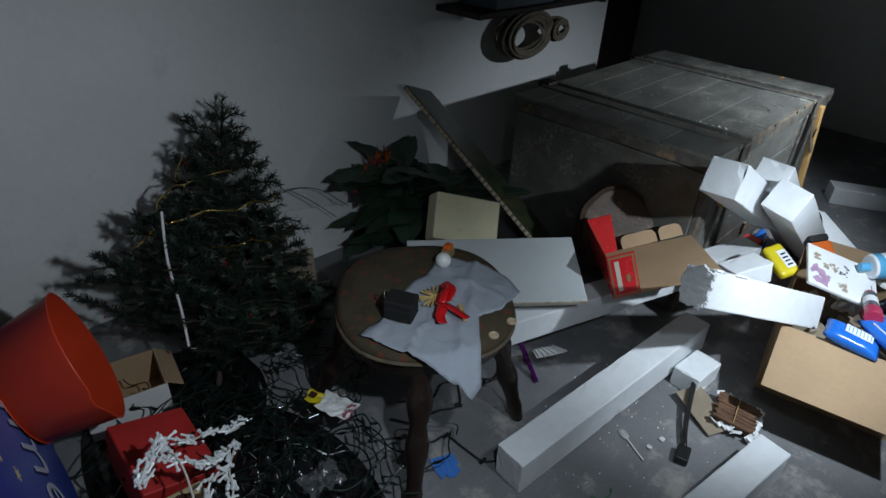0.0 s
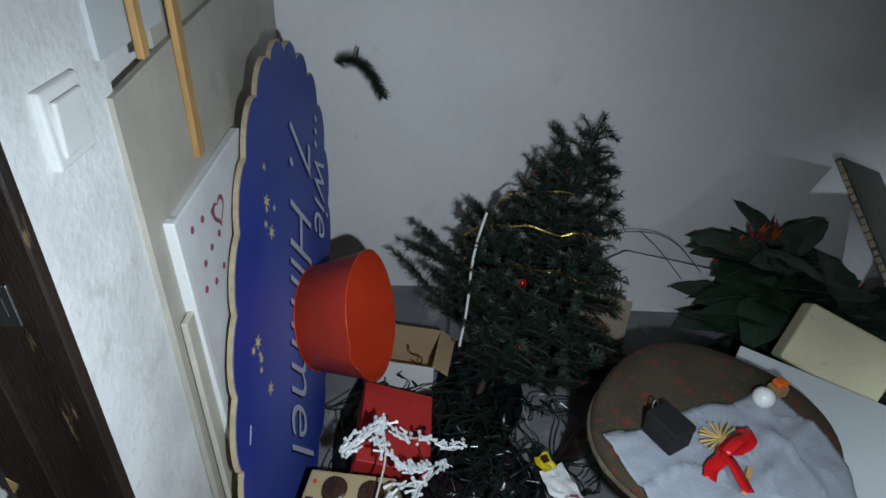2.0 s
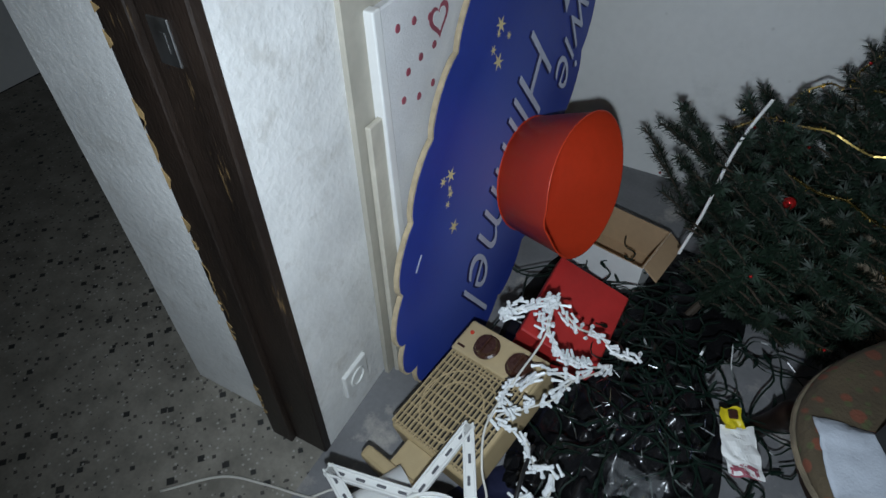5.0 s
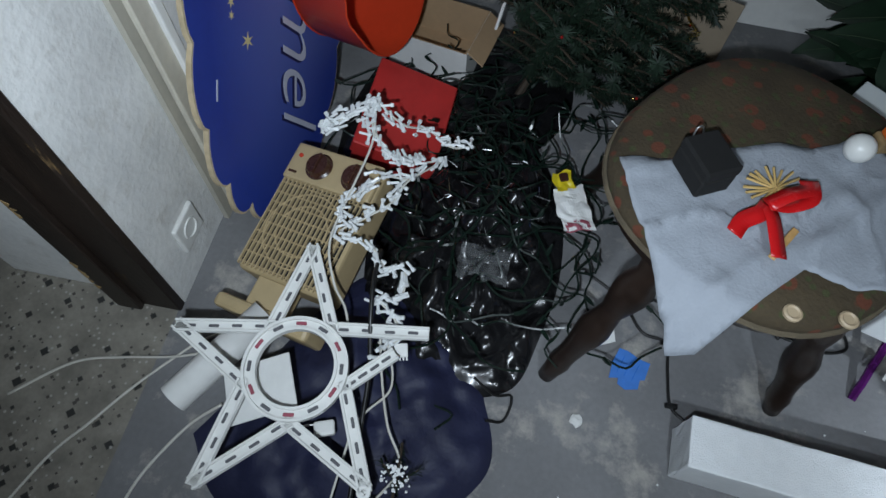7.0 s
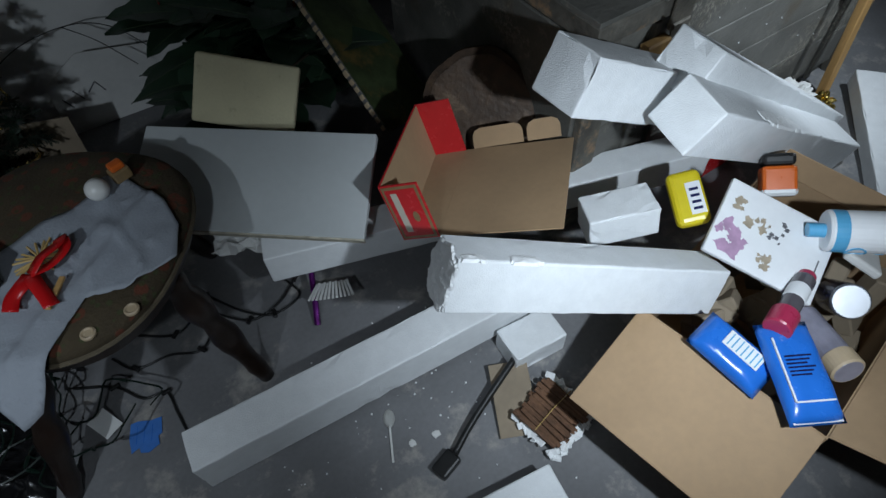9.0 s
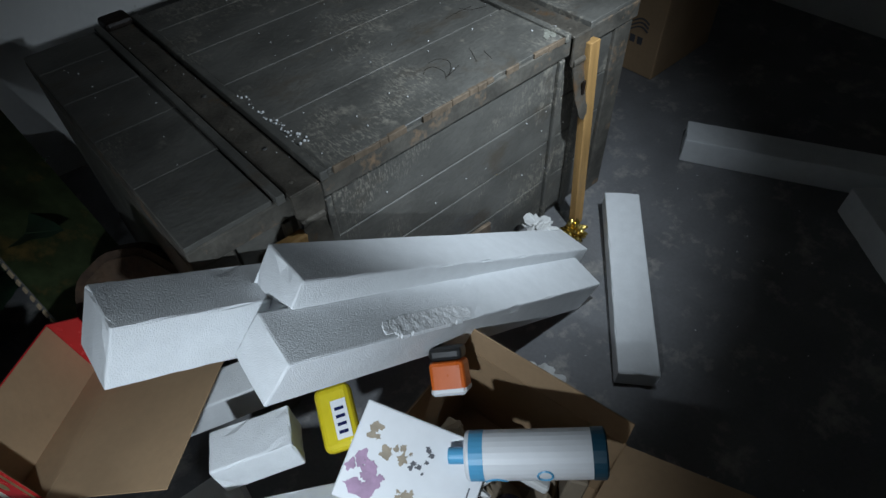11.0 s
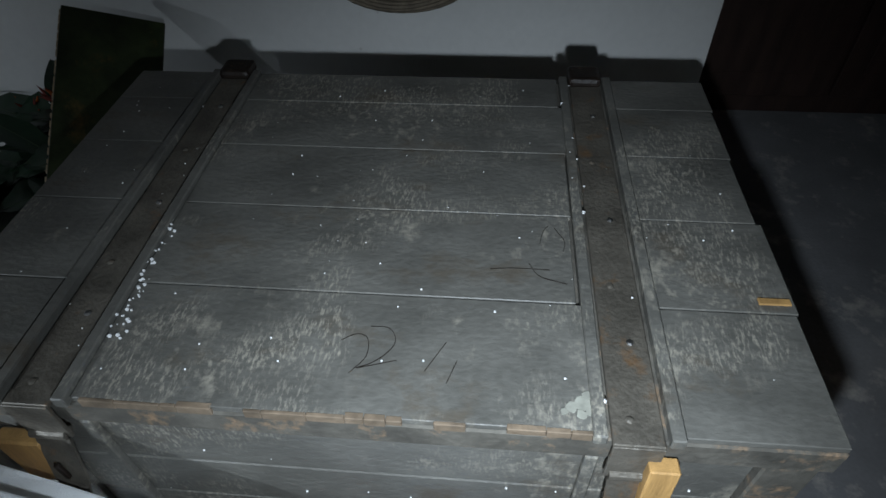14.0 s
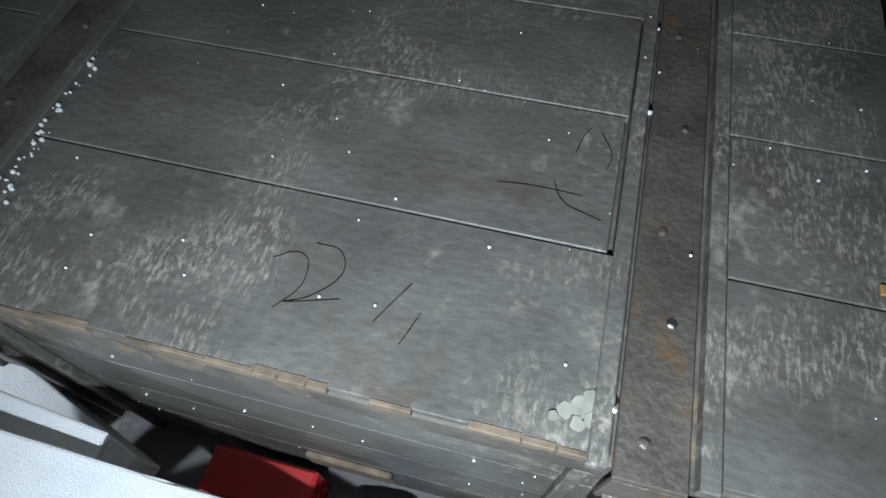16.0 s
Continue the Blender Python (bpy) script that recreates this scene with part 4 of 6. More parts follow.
def open_carton(name, label, category, m, sx_, sy_, sz_, material, inside, flaps=(), t=0.004, parent_label=""):
    """A carton without a lid: floor and four walls, with flaps (side, angle, length) hinged at the top edge."""
    ob = thing(name, label, category, m)
    part("bottom", one_box((0, 0, 0), (sx_, sy_, t)), inside, ob)
    part("side", one_box((0, 0, t), (sx_, t, sz_)), material, ob)
    part("side", one_box((0, sy_ - t, t), (sx_, sy_, sz_)), material, ob)
    part("side", one_box((0, t, t), (t, sy_ - t, sz_)), material, ob)
    part("side", one_box((sx_ - t, t, t), (sx_, sy_ - t, sz_)), material, ob)
    for side, ang, l in flaps:
        bm_ = bmesh.new()
        if side in "-y+y":
            w = sx_
        if side == "-y":
            mm = pose(0, 0, sz_, ang, 0, 0)
            box(bm_, (0.004, -l, 0), (sx_ - 0.004, 0, t), 0.001, mm)
        elif side == "+y":
            mm = pose(0, sy_, sz_, -ang, 0, 0)
            box(bm_, (0.004, 0, 0), (sx_ - 0.004, l, t), 0.001, mm)
        elif side == "-x":
            mm = pose(0, 0, sz_, 0, -ang, 0)
            box(bm_, (-l, 0.004, 0), (0, sy_ - 0.004, t), 0.001, mm)
        else:
            mm = pose(sx_, 0, sz_, 0, ang, 0)
            box(bm_, (0, 0.004, 0), (l, sy_ - 0.004, t), 0.001, mm)
        part("flap", bm_, material, ob)
    return ob


wx = open_carton("white_box", "small open white cardboard box, brown inside", "box", frame_of((0.115, 1.640, 0.030), (1, -0.20, 0), (0.2, 1, 0)), 0.21, 0.17, 0.115, M_CARD, M_CARD,
            (("+x", 35, 0.05),))
part("white_face", one_box((-0.0015, -0.0015, 0.0), (0.2115, 0.0, 0.1155)), M_PAPER, wx, "white outer face")
part("white_face", one_box((0.21, 0.0, 0.0), (0.2115, 0.17, 0.1155)), M_PAPER, wx, "white outer face")
part("white_face", one_box((-0.0015, 0.0, 0.0), (0.0, 0.17, 0.1155)), M_PAPER, wx, "white outer face")
rb = thing("red_box", "flat red cardboard gift box lying tilted on the junk", "box", frame_of((0.134, 1.480, 0.181), (0.185, -0.002, -0.059), (0.102, 0.215, -0.007)))
part("lid", one_box((0.0, -0.208, -0.045), (0.192, 0.030, 0.0), 0.003), M_REDCARD, rb)
part("base", one_box((0.006, -0.202, -0.090), (0.186, 0.024, -0.045), 0.002), M_REDCARD, rb)

# ---- fan heater lying on its back ----
HM = frame_of((0.096, 1.063, 0.173), (0.205, -0.053, 0.035), (0.107, 0.334, 0.073)) @ Matrix.Scale(0.88, 4)
ht = thing("fan_heater", "yellowed beige fan heater with two brown knobs lying on its back", "heater", HM)
part("body", one_box((-0.118, -0.165, -0.115), (0.118, 0.165, -0.012), 0.014, seg=3), M_HEATER, ht)
part("face", one_box((-0.118, 0.070, -0.012), (0.118, 0.165, 0.004), 0.006, seg=2), M_HEATER, ht)
# no real cavity: a flat black sheet carries the shade behind the slats
part("grille_shade", one_box((-0.110, -0.152, -0.0125), (0.110, 0.068, -0.0105)), M_DARK, ht, "black sheet painting the shade of the hollow behind the grille")
for k in range(19):
    x = -0.108 + 0.012 * k
    part("slat", one_box((x - 0.0014, -0.158, -0.006), (x + 0.0014, 0.070, 0.003), 0.0006), M_HEATER, ht)
for k in range(9):
    y = -0.150 + 0.026 * k
    part("crossbar", one_box((-0.112, y - 0.0014, -0.006), (0.112, y + 0.0014, 0.000), 0.0005), M_HEATER, ht)
bm = bmesh.new()
for r in (0.062, 0.092):
    tube(bm, [(r * math.cos(a), -0.042 + r * math.sin(a), -0.001) for a in (2 * math.pi * k / 40 for k in range(41))], 0.0022, 5, cap=False)
part("grille_ring", bm, M_HEATER, ht)
for x in (-0.036, 0.062):
    bm = bmesh.new()
    lathe(bm, [(0.034, 0.003), (0.034, 0.006), (0.029, 0.010), (0.026, 0.020), (0.0, 0.021)], 30, pose(x, 0.117, 0), closed=False)
    box(bm, (x - 0.004, 0.117 - 0.026, 0.018), (x + 0.004, 0.117 + 0.026, 0.026), 0.002, pose(0, 0, 0))
    part("knob", bm, M_KNOB, ht, "round brown knob")
bm = bmesh.new()
lathe(bm, [(0.006, 0.002), (0.005, 0.007), (0.0, 0.008)], 12, pose(-0.095, 0.132, 0), closed=False)
part("indicator", bm, M_REDLENS, ht, "small red indicator lamp")
part("badge", one_box((-0.107, 0.085, 0.0035), (-0.085, 0.091, 0.0052)), M_KNOB, ht)
part("neck", one_box((-0.06, -0.235, -0.085), (0.03, -0.160, -0.025), 0.006, seg=2), M_HEATER, ht)
part("foot", one_box((-0.125, -0.262, -0.110), (0.125, -0.228, -0.010), 0.010, seg=2), M_HEATER, ht)

# ---- white star frame for a light hose ----
SM = frame_of((0.172, 0.752, 0.195), (0.988, 0.156, 0.02), (-0.15, 0.95, 0.05))
st = thing("star_frame", "white plastic star frame with a ring for lights, one arm broken", "decoration", SM)
OUT, INN = 0.226, 0.090
tips2 = [(OUT * math.cos(math.radians(90 + 72 * k)), OUT * math.sin(math.radians(90 + 72 * k))) for k in range(5)]
dips = [(INN * math.cos(math.radians(126 + 72 * k)), INN * math.sin(math.radians(126 + 72 * k))) for k in range(5)]
rng = random.Random(5)
for k in range(5):
    for j, (p, q) in enumerate(((tips2[k], dips[k]), (tips2[k], dips[k - 1]))):
        p, q = Vector((*p, 0)), Vector((*q, 0))
        if k == 4 and j == 1:
            p = p.lerp(q, 0.42)
        d = q - p
        mm = frame_of(p, d, Vector((0, 0, 1)).cross(d))
        bm = bmesh.new()
        l = d.length
        box(bm, (-0.008, -0.0115, -0.007), (l + 0.006, 0.0115, 0.0), 0.0015, mm)
        box(bm, (-0.008, -0.0115, 0.0), (l + 0.006, -0.0070, 0.006), 0.001, mm)
        box(bm, (-0.008, 0.0070, 0.0), (l + 0.006, 0.0115, 0.006), 0.001, mm)
        arm = part("arm", bm, M_PLASTICWHITE, st)
        for i in range(4):
            s = l * (i + 0.5) / 4
            bm = one_box((s - 0.009, -0.0026, -0.001), (s + 0.009, 0.0026, 0.0022), 0.0012, mm @ pose(0, 0, 0, 0, 0, rng.uniform(-1, 1)))
            part("clip", bm, M_GREYPRINT, arm, "dark lamp clip")
bm = bmesh.new()
lathe(bm, [(0.066, 0.0), (0.090, 0.0), (0.090, 0.013), (0.085, 0.013), (0.085, 0.006), (0.071, 0.006), (0.071, 0.013), (0.066, 0.013), (0.066, 0.0)], 48, closed=False)
ring = part("ring", bm, M_PLASTICWHITE, st)
for k in range(12):
    a = 2 * math.pi * k / 12
    part("clip", one_box((-0.009, -0.003, 0.006), (0.009, 0.003, 0.0095), 0.001, pose(0.0780 * math.cos(a), 0.0780 * math.sin(a), 0, 0, 0, math.degrees(a) + 90)), M_REDDOT if k % 2 else M_GREYPRINT, ring)
bm = bmesh.new()
lathe(bm, [(0.005, -0.006), (0.011, -0.006), (0.011, 0.006), (0.005, 0.006), (0.005, -0.006)], 16, pose(tips2[3][0], tips2[3][1] - 0.008, 0), closed=False)
part("hanging_eye", bm, M_PLASTICWHITE, st)


# ---- crumpled sheets and bags ----
def heap(name, label, category, outline, material, height, seed, crumple=0.02, scale=9.0, base=0.0, kind=""):
    """A slack bag or cloth: a filled outline raised into folds."""
    r = random.Random(seed)
    bm = bmesh.new()
    cx = sum(p[0] for p in outline) / len(outline)
    cy = sum(p[1] for p in outline) / len(outline)
    nring, m = 26, len(outline) * 6
    dense = smooth_path([(x, y, 0) for x, y in outline] + [(*outline[0], 0)], 10)[:-1]
    rings = []
    for i in range(1, nring + 1):
        f = i / nring
        ringv = []
        for p in dense:
            x, y = cx + (p.x - cx) * f, cy + (p.y - cy) * f
            prof_ = (1 - f ** 2.2)
            w = noise.noise((x * scale, y * scale, seed)) + 0.5 * noise.noise((x * scale * 2.3, y * scale * 2.3, seed + 9))
            ridge = abs(noise.noise((x * scale * 1.4 + 5, y * scale * 1.4, seed + 3)))
            w += 0.35 * noise.noise((x * scale * 5, y * scale * 5, seed + 17))
            z = base + height * prof_ + crumple * (w + 1.5 * ridge) * (0.35 + 0.65 * min(1, prof_ * 3))
            if i == nring:
                z = base + 0.001
            ringv.append(bm.verts.new((x, y, max(base + 0.001, z))))
        rings.append(ringv)
    c = bm.verts.new((cx, cy, base + height + crumple))
    n = len(dense)
    for k in range(n):
        bm.faces.new((c, rings[0][k], rings[0][(k + 1) % n]))
    for a, b in zip(rings, rings[1:]):
        for k in range(n):
            bm.faces.new((a[k], b[k], b[(k + 1) % n], a[(k + 1) % n]))
    return solid(name, bm, material, label, category, kind=kind, smooth=True)


mark = made()
navy = heap("navy_cloth_bag", "crumpled navy blue fabric bag lying on the floor", "bag", [(0.02, 0.66), (0.10, 0.56), (0.22, 0.53), (0.34, 0.50), (0.46, 0.56), (0.585, 0.70), (0.555, 0.84), (0.50, 0.93), (0.40, 1.00), (0.28, 1.06), (0.20, 0.98), (0.10, 0.80)], M_BAGBLUE, 0.066, 31, 0.024, 6.5)
heap("black_foil_bag", "shiny black plastic bag spread under the light wires", "bag", [(0.30, 0.90), (0.45, 0.83), (0.60, 0.86), (0.65, 0.98), (0.68, 1.15), (0.66, 1.34), (0.56, 1.52), (0.40, 1.56), (0.27, 1.42), (0.24, 1.20), (0.26, 1.02)], M_BAGBLACK, 0.055, 37, 0.040, 13)
heap("black_foil_bag", "dark plastic bag under the red box and the tree", "bag", [(0.12, 1.22), (0.30, 1.25), (0.52, 1.40), (0.66, 1.62), (0.60, 1.85), (0.36, 1.90), (0.18, 1.78), (0.10, 1.52)], M_BAGBLACK, 0.035, 41, 0.016, 14)

# ---- tangled light strings ----
def tangle(name, label, centre, spread, n, r, material, seed, bulbs=None, top=0.20, seg=4):
    rr = random.Random(seed)
    ob = thing(name, label, "light string")
    for s in range(n):
        bm_ = bmesh.new()
        p = Vector((centre[0] + rr.gauss(0, spread[0]), centre[1] + rr.gauss(0, spread[1]), rr.uniform(0.08, top)))
        d = Vector((rr.uniform(-1, 1), rr.uniform(-1, 1), 0)).normalized()
        pts = []
        for k in range(16):
            pts.append(p.copy())
            d = (d + Vector((rr.uniform(-0.9, 0.9), rr.uniform(-0.9, 0.9), 0))).normalized()
            pull = Vector((centre[0] - p.x, centre[1] - p.y, 0)) * 1.6
            p = p + (d + pull).normalized() * 0.043 + Vector((0, 0, rr.uniform(-0.012, 0.012)))
            e = ((p.x - centre[0]) / (spread[0] * 2)) ** 2 + ((p.y - centre[1]) / (spread[1] * 2)) ** 2
            p.z = min(max(p.z, 0.085 if e < 0.6 else 0.03), top * (1.05 - 0.4 * min(1, e)))
        path = smooth_path(pts, 3)
        tube(bm_, path, r, seg, cap=False)
        part("wire", bm_, material, ob)
        if bulbs:
            for q in pts[::4]:
                bm_ = bmesh.new()
                way = Vector((rr.uniform(-1, 1), rr.uniform(-1, 1), rr.uniform(-0.1, 0.6))).normalized()
                tube(bm_, [q, q + way * 0.012, q + way * 0.020, q + way * 0.026], bulbs[1], 5, taper=[1, 1.0, 0.7, 0.2])
                part("bulb", bm_, bulbs[0], ob)
    return ob


tangle("green_light_string", "tangle of dark green fairy light wires with tiny bulbs", (0.465, 1.245), (0.080, 0.085), 30, 0.0022, M_WIREGREEN, 51, (M_WIREGREEN, 0.0045), top=0.185)
tangle("green_light_string", "dark green fairy light wires trailing towards the tree", (0.54, 1.42), (0.05, 0.07), 10, 0.0020, M_WIREGREEN, 52, (M_WIREGREEN, 0.0045), top=0.17)
bm = bmesh.new()
rng = random.Random(61)
for k in range(60):
    x, y = rng.gauss(0.46, 0.07), rng.gauss(1.22, 0.08)
    z = rng.uniform(0.12, 0.185)
    d = Vector((rng.uniform(-1, 1), rng.uniform(-1, 1), rng.uniform(-0.3, 0.3))).normalized() * rng.uniform(0.010, 0.035)
    w = d.orthogonal().normalized() * 0.0010
    p = Vector((x, y, z))
    f = [bm.verts.new(q) for q in (p - w, p + w, p + d + w * 0.3, p + d - w * 0.3)]
    bm.faces.new(f)
solid("silver_tinsel", bm, M_TINSEL, "glittering silver tinsel scraps among the wires", "tinsel", kind="stuff")

# white clip string: a garland of white plastic clips
wl = thing("white_light_string", "white light string with bunches of white plastic clips", "light string")
main = [(0.185, 1.225, 0.30), (0.170, 1.200, 0.305), (0.215, 1.245, 0.31), (0.245, 1.285, 0.30), (0.250, 1.235, 0.285), (0.300, 1.195, 0.26), (0.340, 1.205, 0.235), (0.385, 1.235, 0.215), (0.335, 1.160, 0.235),
        (0.315, 1.105, 0.235), (0.270, 1.065, 0.225), (0.235, 1.030, 0.22), (0.300, 1.015, 0.21), (0.330, 0.985, 0.20), (0.365, 0.990, 0.195), (0.370, 0.935, 0.185), (0.330, 0.930, 0.185), (0.365, 0.900, 0.180), (0.385, 0.865, 0.18), (0.350, 0.83, 0.18)]
path = smooth_path(main, 8)
bm = bmesh.new()
tube(bm, path, 0.0022, 5)
part("wire", bm, M_WIREWHITE, wl)
second = smooth_path([(0.250, 1.285, 0.30), (0.305, 1.262, 0.275), (0.350, 1.285, 0.245), (0.400, 1.268, 0.225), (0.440, 1.290, 0.21)], 8)
third = smooth_path([(0.335, 1.160, 0.24), (0.290, 1.150, 0.25), (0.265, 1.120, 0.245), (0.235, 1.095, 0.24), (0.225, 1.060, 0.235), (0.265, 1.035, 0.225)], 7)
for extra in (second, third):
    bm = bmesh.new()
    tube(bm, extra, 0.0022, 5)
    part("wire", bm, M_WIREWHITE, wl)
rng = random.Random(71)
path = path + second + third
for i in range(0, len(path) - 1, 1):
    if (path[i + 1] - path[i]).length > 0.05:
        continue
    for rep in range(2 if i < 50 else 1):
        q = path[i] + Vector((rng.gauss(0, 0.007), rng.gauss(0, 0.007), rng.gauss(0.004, 0.005)))
        d = (path[i + 1] - path[i]).normalized() + Vector((rng.uniform(-1, 1), rng.uniform(-1, 1), rng.uniform(-0.4, 0.6))) * 0.9
        mm = frame_of(q, d, d.orthogonal())
        bm = one_box((-0.010, -0.0024, -0.0024), (0.010, 0.0024, 0.0024), 0.0008, mm)
        box(bm, (0.007, -0.0036, -0.0036), (0.014, 0.0036, 0.0036), 0.0010, mm)
        part("clip", bm, M_CLIP, wl)


def cable(name, label, pts, r, material, n=8, group=""):
    bm_ = bmesh.new()
    tube(bm_, smooth_path(pts, n), r, 7)
    return solid(name, bm_, material, label, "cable", group=group, smooth=True)


cable("white_cable", "thin off-white cable hanging over the heater and the blue bag", [(0.250, 1.262, 0.30), (0.255, 1.20, 0.275), (0.235, 1.10, 0.245), (0.225, 1.00, 0.235), (0.250, 0.93, 0.215), (0.275, 0.90, 0.18), (0.29, 0.86, 0.15)], 0.0024, M_WIREWHITE)
cable("white_cable", "off-white cable lying across the blue bag", [(0.345, 0.875, 0.16), (0.365, 0.80, 0.13), (0.395, 0.72, 0.135), (0.43, 0.66, 0.12), (0.40, 0.60, 0.115), (0.385, 0.56, 0.10), (0.40, 0.50, 0.07)], 0.0024, M_WIREWHITE)
cable("white_cable", "off-white cable looping on the blue bag", [(0.345, 0.86, 0.15), (0.375, 0.83, 0.14), (0.385, 0.78, 0.14), (0.355, 0.735, 0.145), (0.34, 0.70, 0.15), (0.335, 0.65, 0.14), (0.33, 0.58, 0.13)], 0.0022, M_WIREWHITE)
cable("black_cable", "black cable standing out of the wires over the bag", [(0.315, 1.02, 0.20), (0.320, 0.95, 0.225), (0.330, 0.88, 0.21), (0.345, 0.80, 0.17), (0.352, 0.72, 0.155), (0.360, 0.62, 0.14), (0.365, 0.55, 0.12)], 0.0042, M_WIREBLACK)
cable("white_cable", "old off-white cable running out over the terrazzo", [(0.05, 0.90, 0.006), (-0.031, 0.840, 0.005), (-0.068, 0.800, 0.005), (-0.130, 0.720, 0.003), (-0.180, 0.640, 0.003), (-0.225, 0.570, 0.003), (-0.27, 0.45, 0.003)], 0.0028, M_WIREWHITE)
cable("white_cable", "old off-white cable crossing the threshold", [(0.02, 0.83, 0.007), (-0.07, 0.795, 0.009), (-0.170, 0.775, 0.004), (-0.266, 0.745, 0.003), (-0.36, 0.66, 0.003)], 0.0028, M_WIREWHITE)
cable("white_cable", "white cable lying on the floor beside the blue bag", [(0.06, 0.72, 0.02), (0.01, 0.675, 0.006), (-0.03, 0.60, 0.006), (-0.05, 0.54, 0.006), (-0.06, 0.45, 0.006)], 0.0032, M_WIREWHITE)
bm = bmesh.new()
tube(bm, smooth_path([(0.53, 0.87, 0.02), (0.575, 0.845, 0.012), (0.61, 0.85, 0.008), (0.60, 0.80, 0.008), (0.565, 0.79, 0.02)], 6), 0.0028, 6)
part("drawstring", bm, M_WIREBLACK, navy, "black drawstring")
plug = thing("power_plug", "flat white mains plug on the blue bag", "plug", pose(0.292, 0.695, 0.135, 0, 0, 20))
part("body", one_box((-0.020, -0.013, -0.006), (0.016, 0.013, 0.008), 0.004, seg=2), M_PLASTICWHITE, plug)
for y in (-0.0095, 0.0095):
    bm = bmesh.new()
    tube(bm, [(-0.020, y, 0.001), (-0.037, y, 0.001)], 0.002, 8)
    part("pin", bm, M_STEEL, plug)
# white paper tube and sheet below the star
bm = bmesh.new()
lathe(bm, [(0.030, -0.11), (0.031, 0.11), (0.029, 0.11), (0.028, -0.11), (0.030, -0.11)], 24, closed=False)
solid("paper_roll", bm, M_PAPER, "thin white paper tube lying below the star", "paper roll", Matrix.Translation((0.060, 0.790, 0.110)) @ Vector((0, 0, 1)).rotation_difference(Vector((0.52, 0.82, 0.10))).to_matrix().to_4x4(), smooth=True)
solid("foam_sheet", one_box((-0.06, -0.05, 0), (0.06, 0.05, 0.004), 0.001), M_PAPER, "white foam sheet lying on the bag below the star", "sheet", frame_of((0.165, 0.735, 0.150), (1, 0.5, 0.15), (-0.4, 1, 0)))
cn = thing("cable_connector", "white ribbed plastic connector on the bag", "connector", pose(0.385, 0.845, 0.165, 10, 0, 15))
part("body", one_box((-0.018, -0.012, 0), (0.018, 0.012, 0.008), 0.001), M_PLASTICWHITE, cn)
for k in range(6):
    part("rib", one_box((-0.016 + 0.006 * k, -0.018, 0.001), (-0.013 + 0.006 * k, -0.011, 0.007)), M_PLASTICWHITE, cn)
v2, f2 = [], []
rng = random.Random(77)
fs = thing("fir_twig", "short green fir twig with artificial snow on the blue bag", "fir twig")
bm = bmesh.new()
stem = [(0.425, 0.70, 0.12), (0.43, 0.63, 0.13), (0.425, 0.55, 0.125)]
tube(bm, stem, 0.0025, 5)
for e in ((0.395, 0.665, 0.13), (0.462, 0.66, 0.13), (0.39, 0.60, 0.13), (0.465, 0.60, 0.125)):
    a = Vector((0.428, e[1] - 0.03, 0.128))
    tube(bm, [a, e], 0.0018, 4)
    sprig(v2, f2, [a, e], 0.0009, 0.0009, rng, 0.02)
part("stem", bm, M_BARK, fs)
sprig(v2, f2, stem, 0.0009, 0.0009, rng, 0.022)
child("needles", pydata("needles", v2, f2, M_NEEDLE), fs)
bm = bmesh.new()
for k in range(60):
    bmesh.ops.create_icosphere(bm, subdivisions=1, radius=rng.uniform(0.0015, 0.004), matrix=Matrix.Translation((rng.gauss(0.428, 0.013), rng.gauss(0.64, 0.013), 0.14 + rng.uniform(0, 0.006))))
part("snow", bm, M_FOAMROUGH, fs, "white artificial snow")

settle(mark, (-0.055, -0.018, 0.0))

# ---- round stool ----
mark = made()
SCX, SCY, SZ = 0.880, 1.120, 0.452
stool = thing("padded_stool", "old padded stool with worn brown floral seat and dark turned legs", "stool", pose(SCX, SCY, 0, 0, 0, -38))


def seat_ring(rx, ry, n=56, e=2.5):
    out = []
    for k in range(n):
        a = 2 * math.pi * k / n
        c, s = math.cos(a), math.sin(a)
        r = (abs(c) ** e + abs(s) ** e) ** (-1 / e)
        out.append((rx * r * c, ry * r * s))
    return out


def stack(bm, layers):
    rings = [[bm.verts.new((x, y, z)) for x, y in seat_ring(rx, ry)] for rx, ry, z in layers]
    n = len(rings[0])
    for a, b in zip(rings, rings[1:]):
        for k in range(n):
            bm.faces.new((a[k], a[(k + 1) % n], b[(k + 1) % n], b[k]))
    bm.faces.new(rings[0][::-1])
    bm.faces.new(rings[-1])


RX, RY = 0.232, 0.246
bm = bmesh.new()
stack(bm, [(RX - 0.004, RY - 0.004, SZ - 0.030), (RX, RY, SZ - 0.022), (RX, RY, SZ - 0.008), (RX - 0.012, RY - 0.012, SZ + 0.004), (RX - 0.05, RY - 0.05, SZ + 0.010), (RX - 0.12, RY - 0.12, SZ + 0.013), (0.05, 0.05, SZ + 0.014)])
part("seat", bm, M_SEAT, stool, "worn brown seat cover with faded red flowers", smooth=True)
bm = bmesh.new()
tube(bm, [(x, y, SZ - 0.024) for x, y in seat_ring(RX + 0.001, RY + 0.001)] + [(*seat_ring(RX + 0.001, RY + 0.001)[0], SZ - 0.024)], 0.005, 6, cap=False)
part("piping", bm, M_PIPING, stool)
bm = bmesh.new()
stack(bm, [(RX - 0.035, RY - 0.035, SZ - 0.085), (RX - 0.018, RY - 0.018, SZ - 0.075), (RX - 0.012, RY - 0.012, SZ - 0.031)])
part("apron", bm, M_LEGWOOD, stool)
inv = stool.matrix_world.inverted()
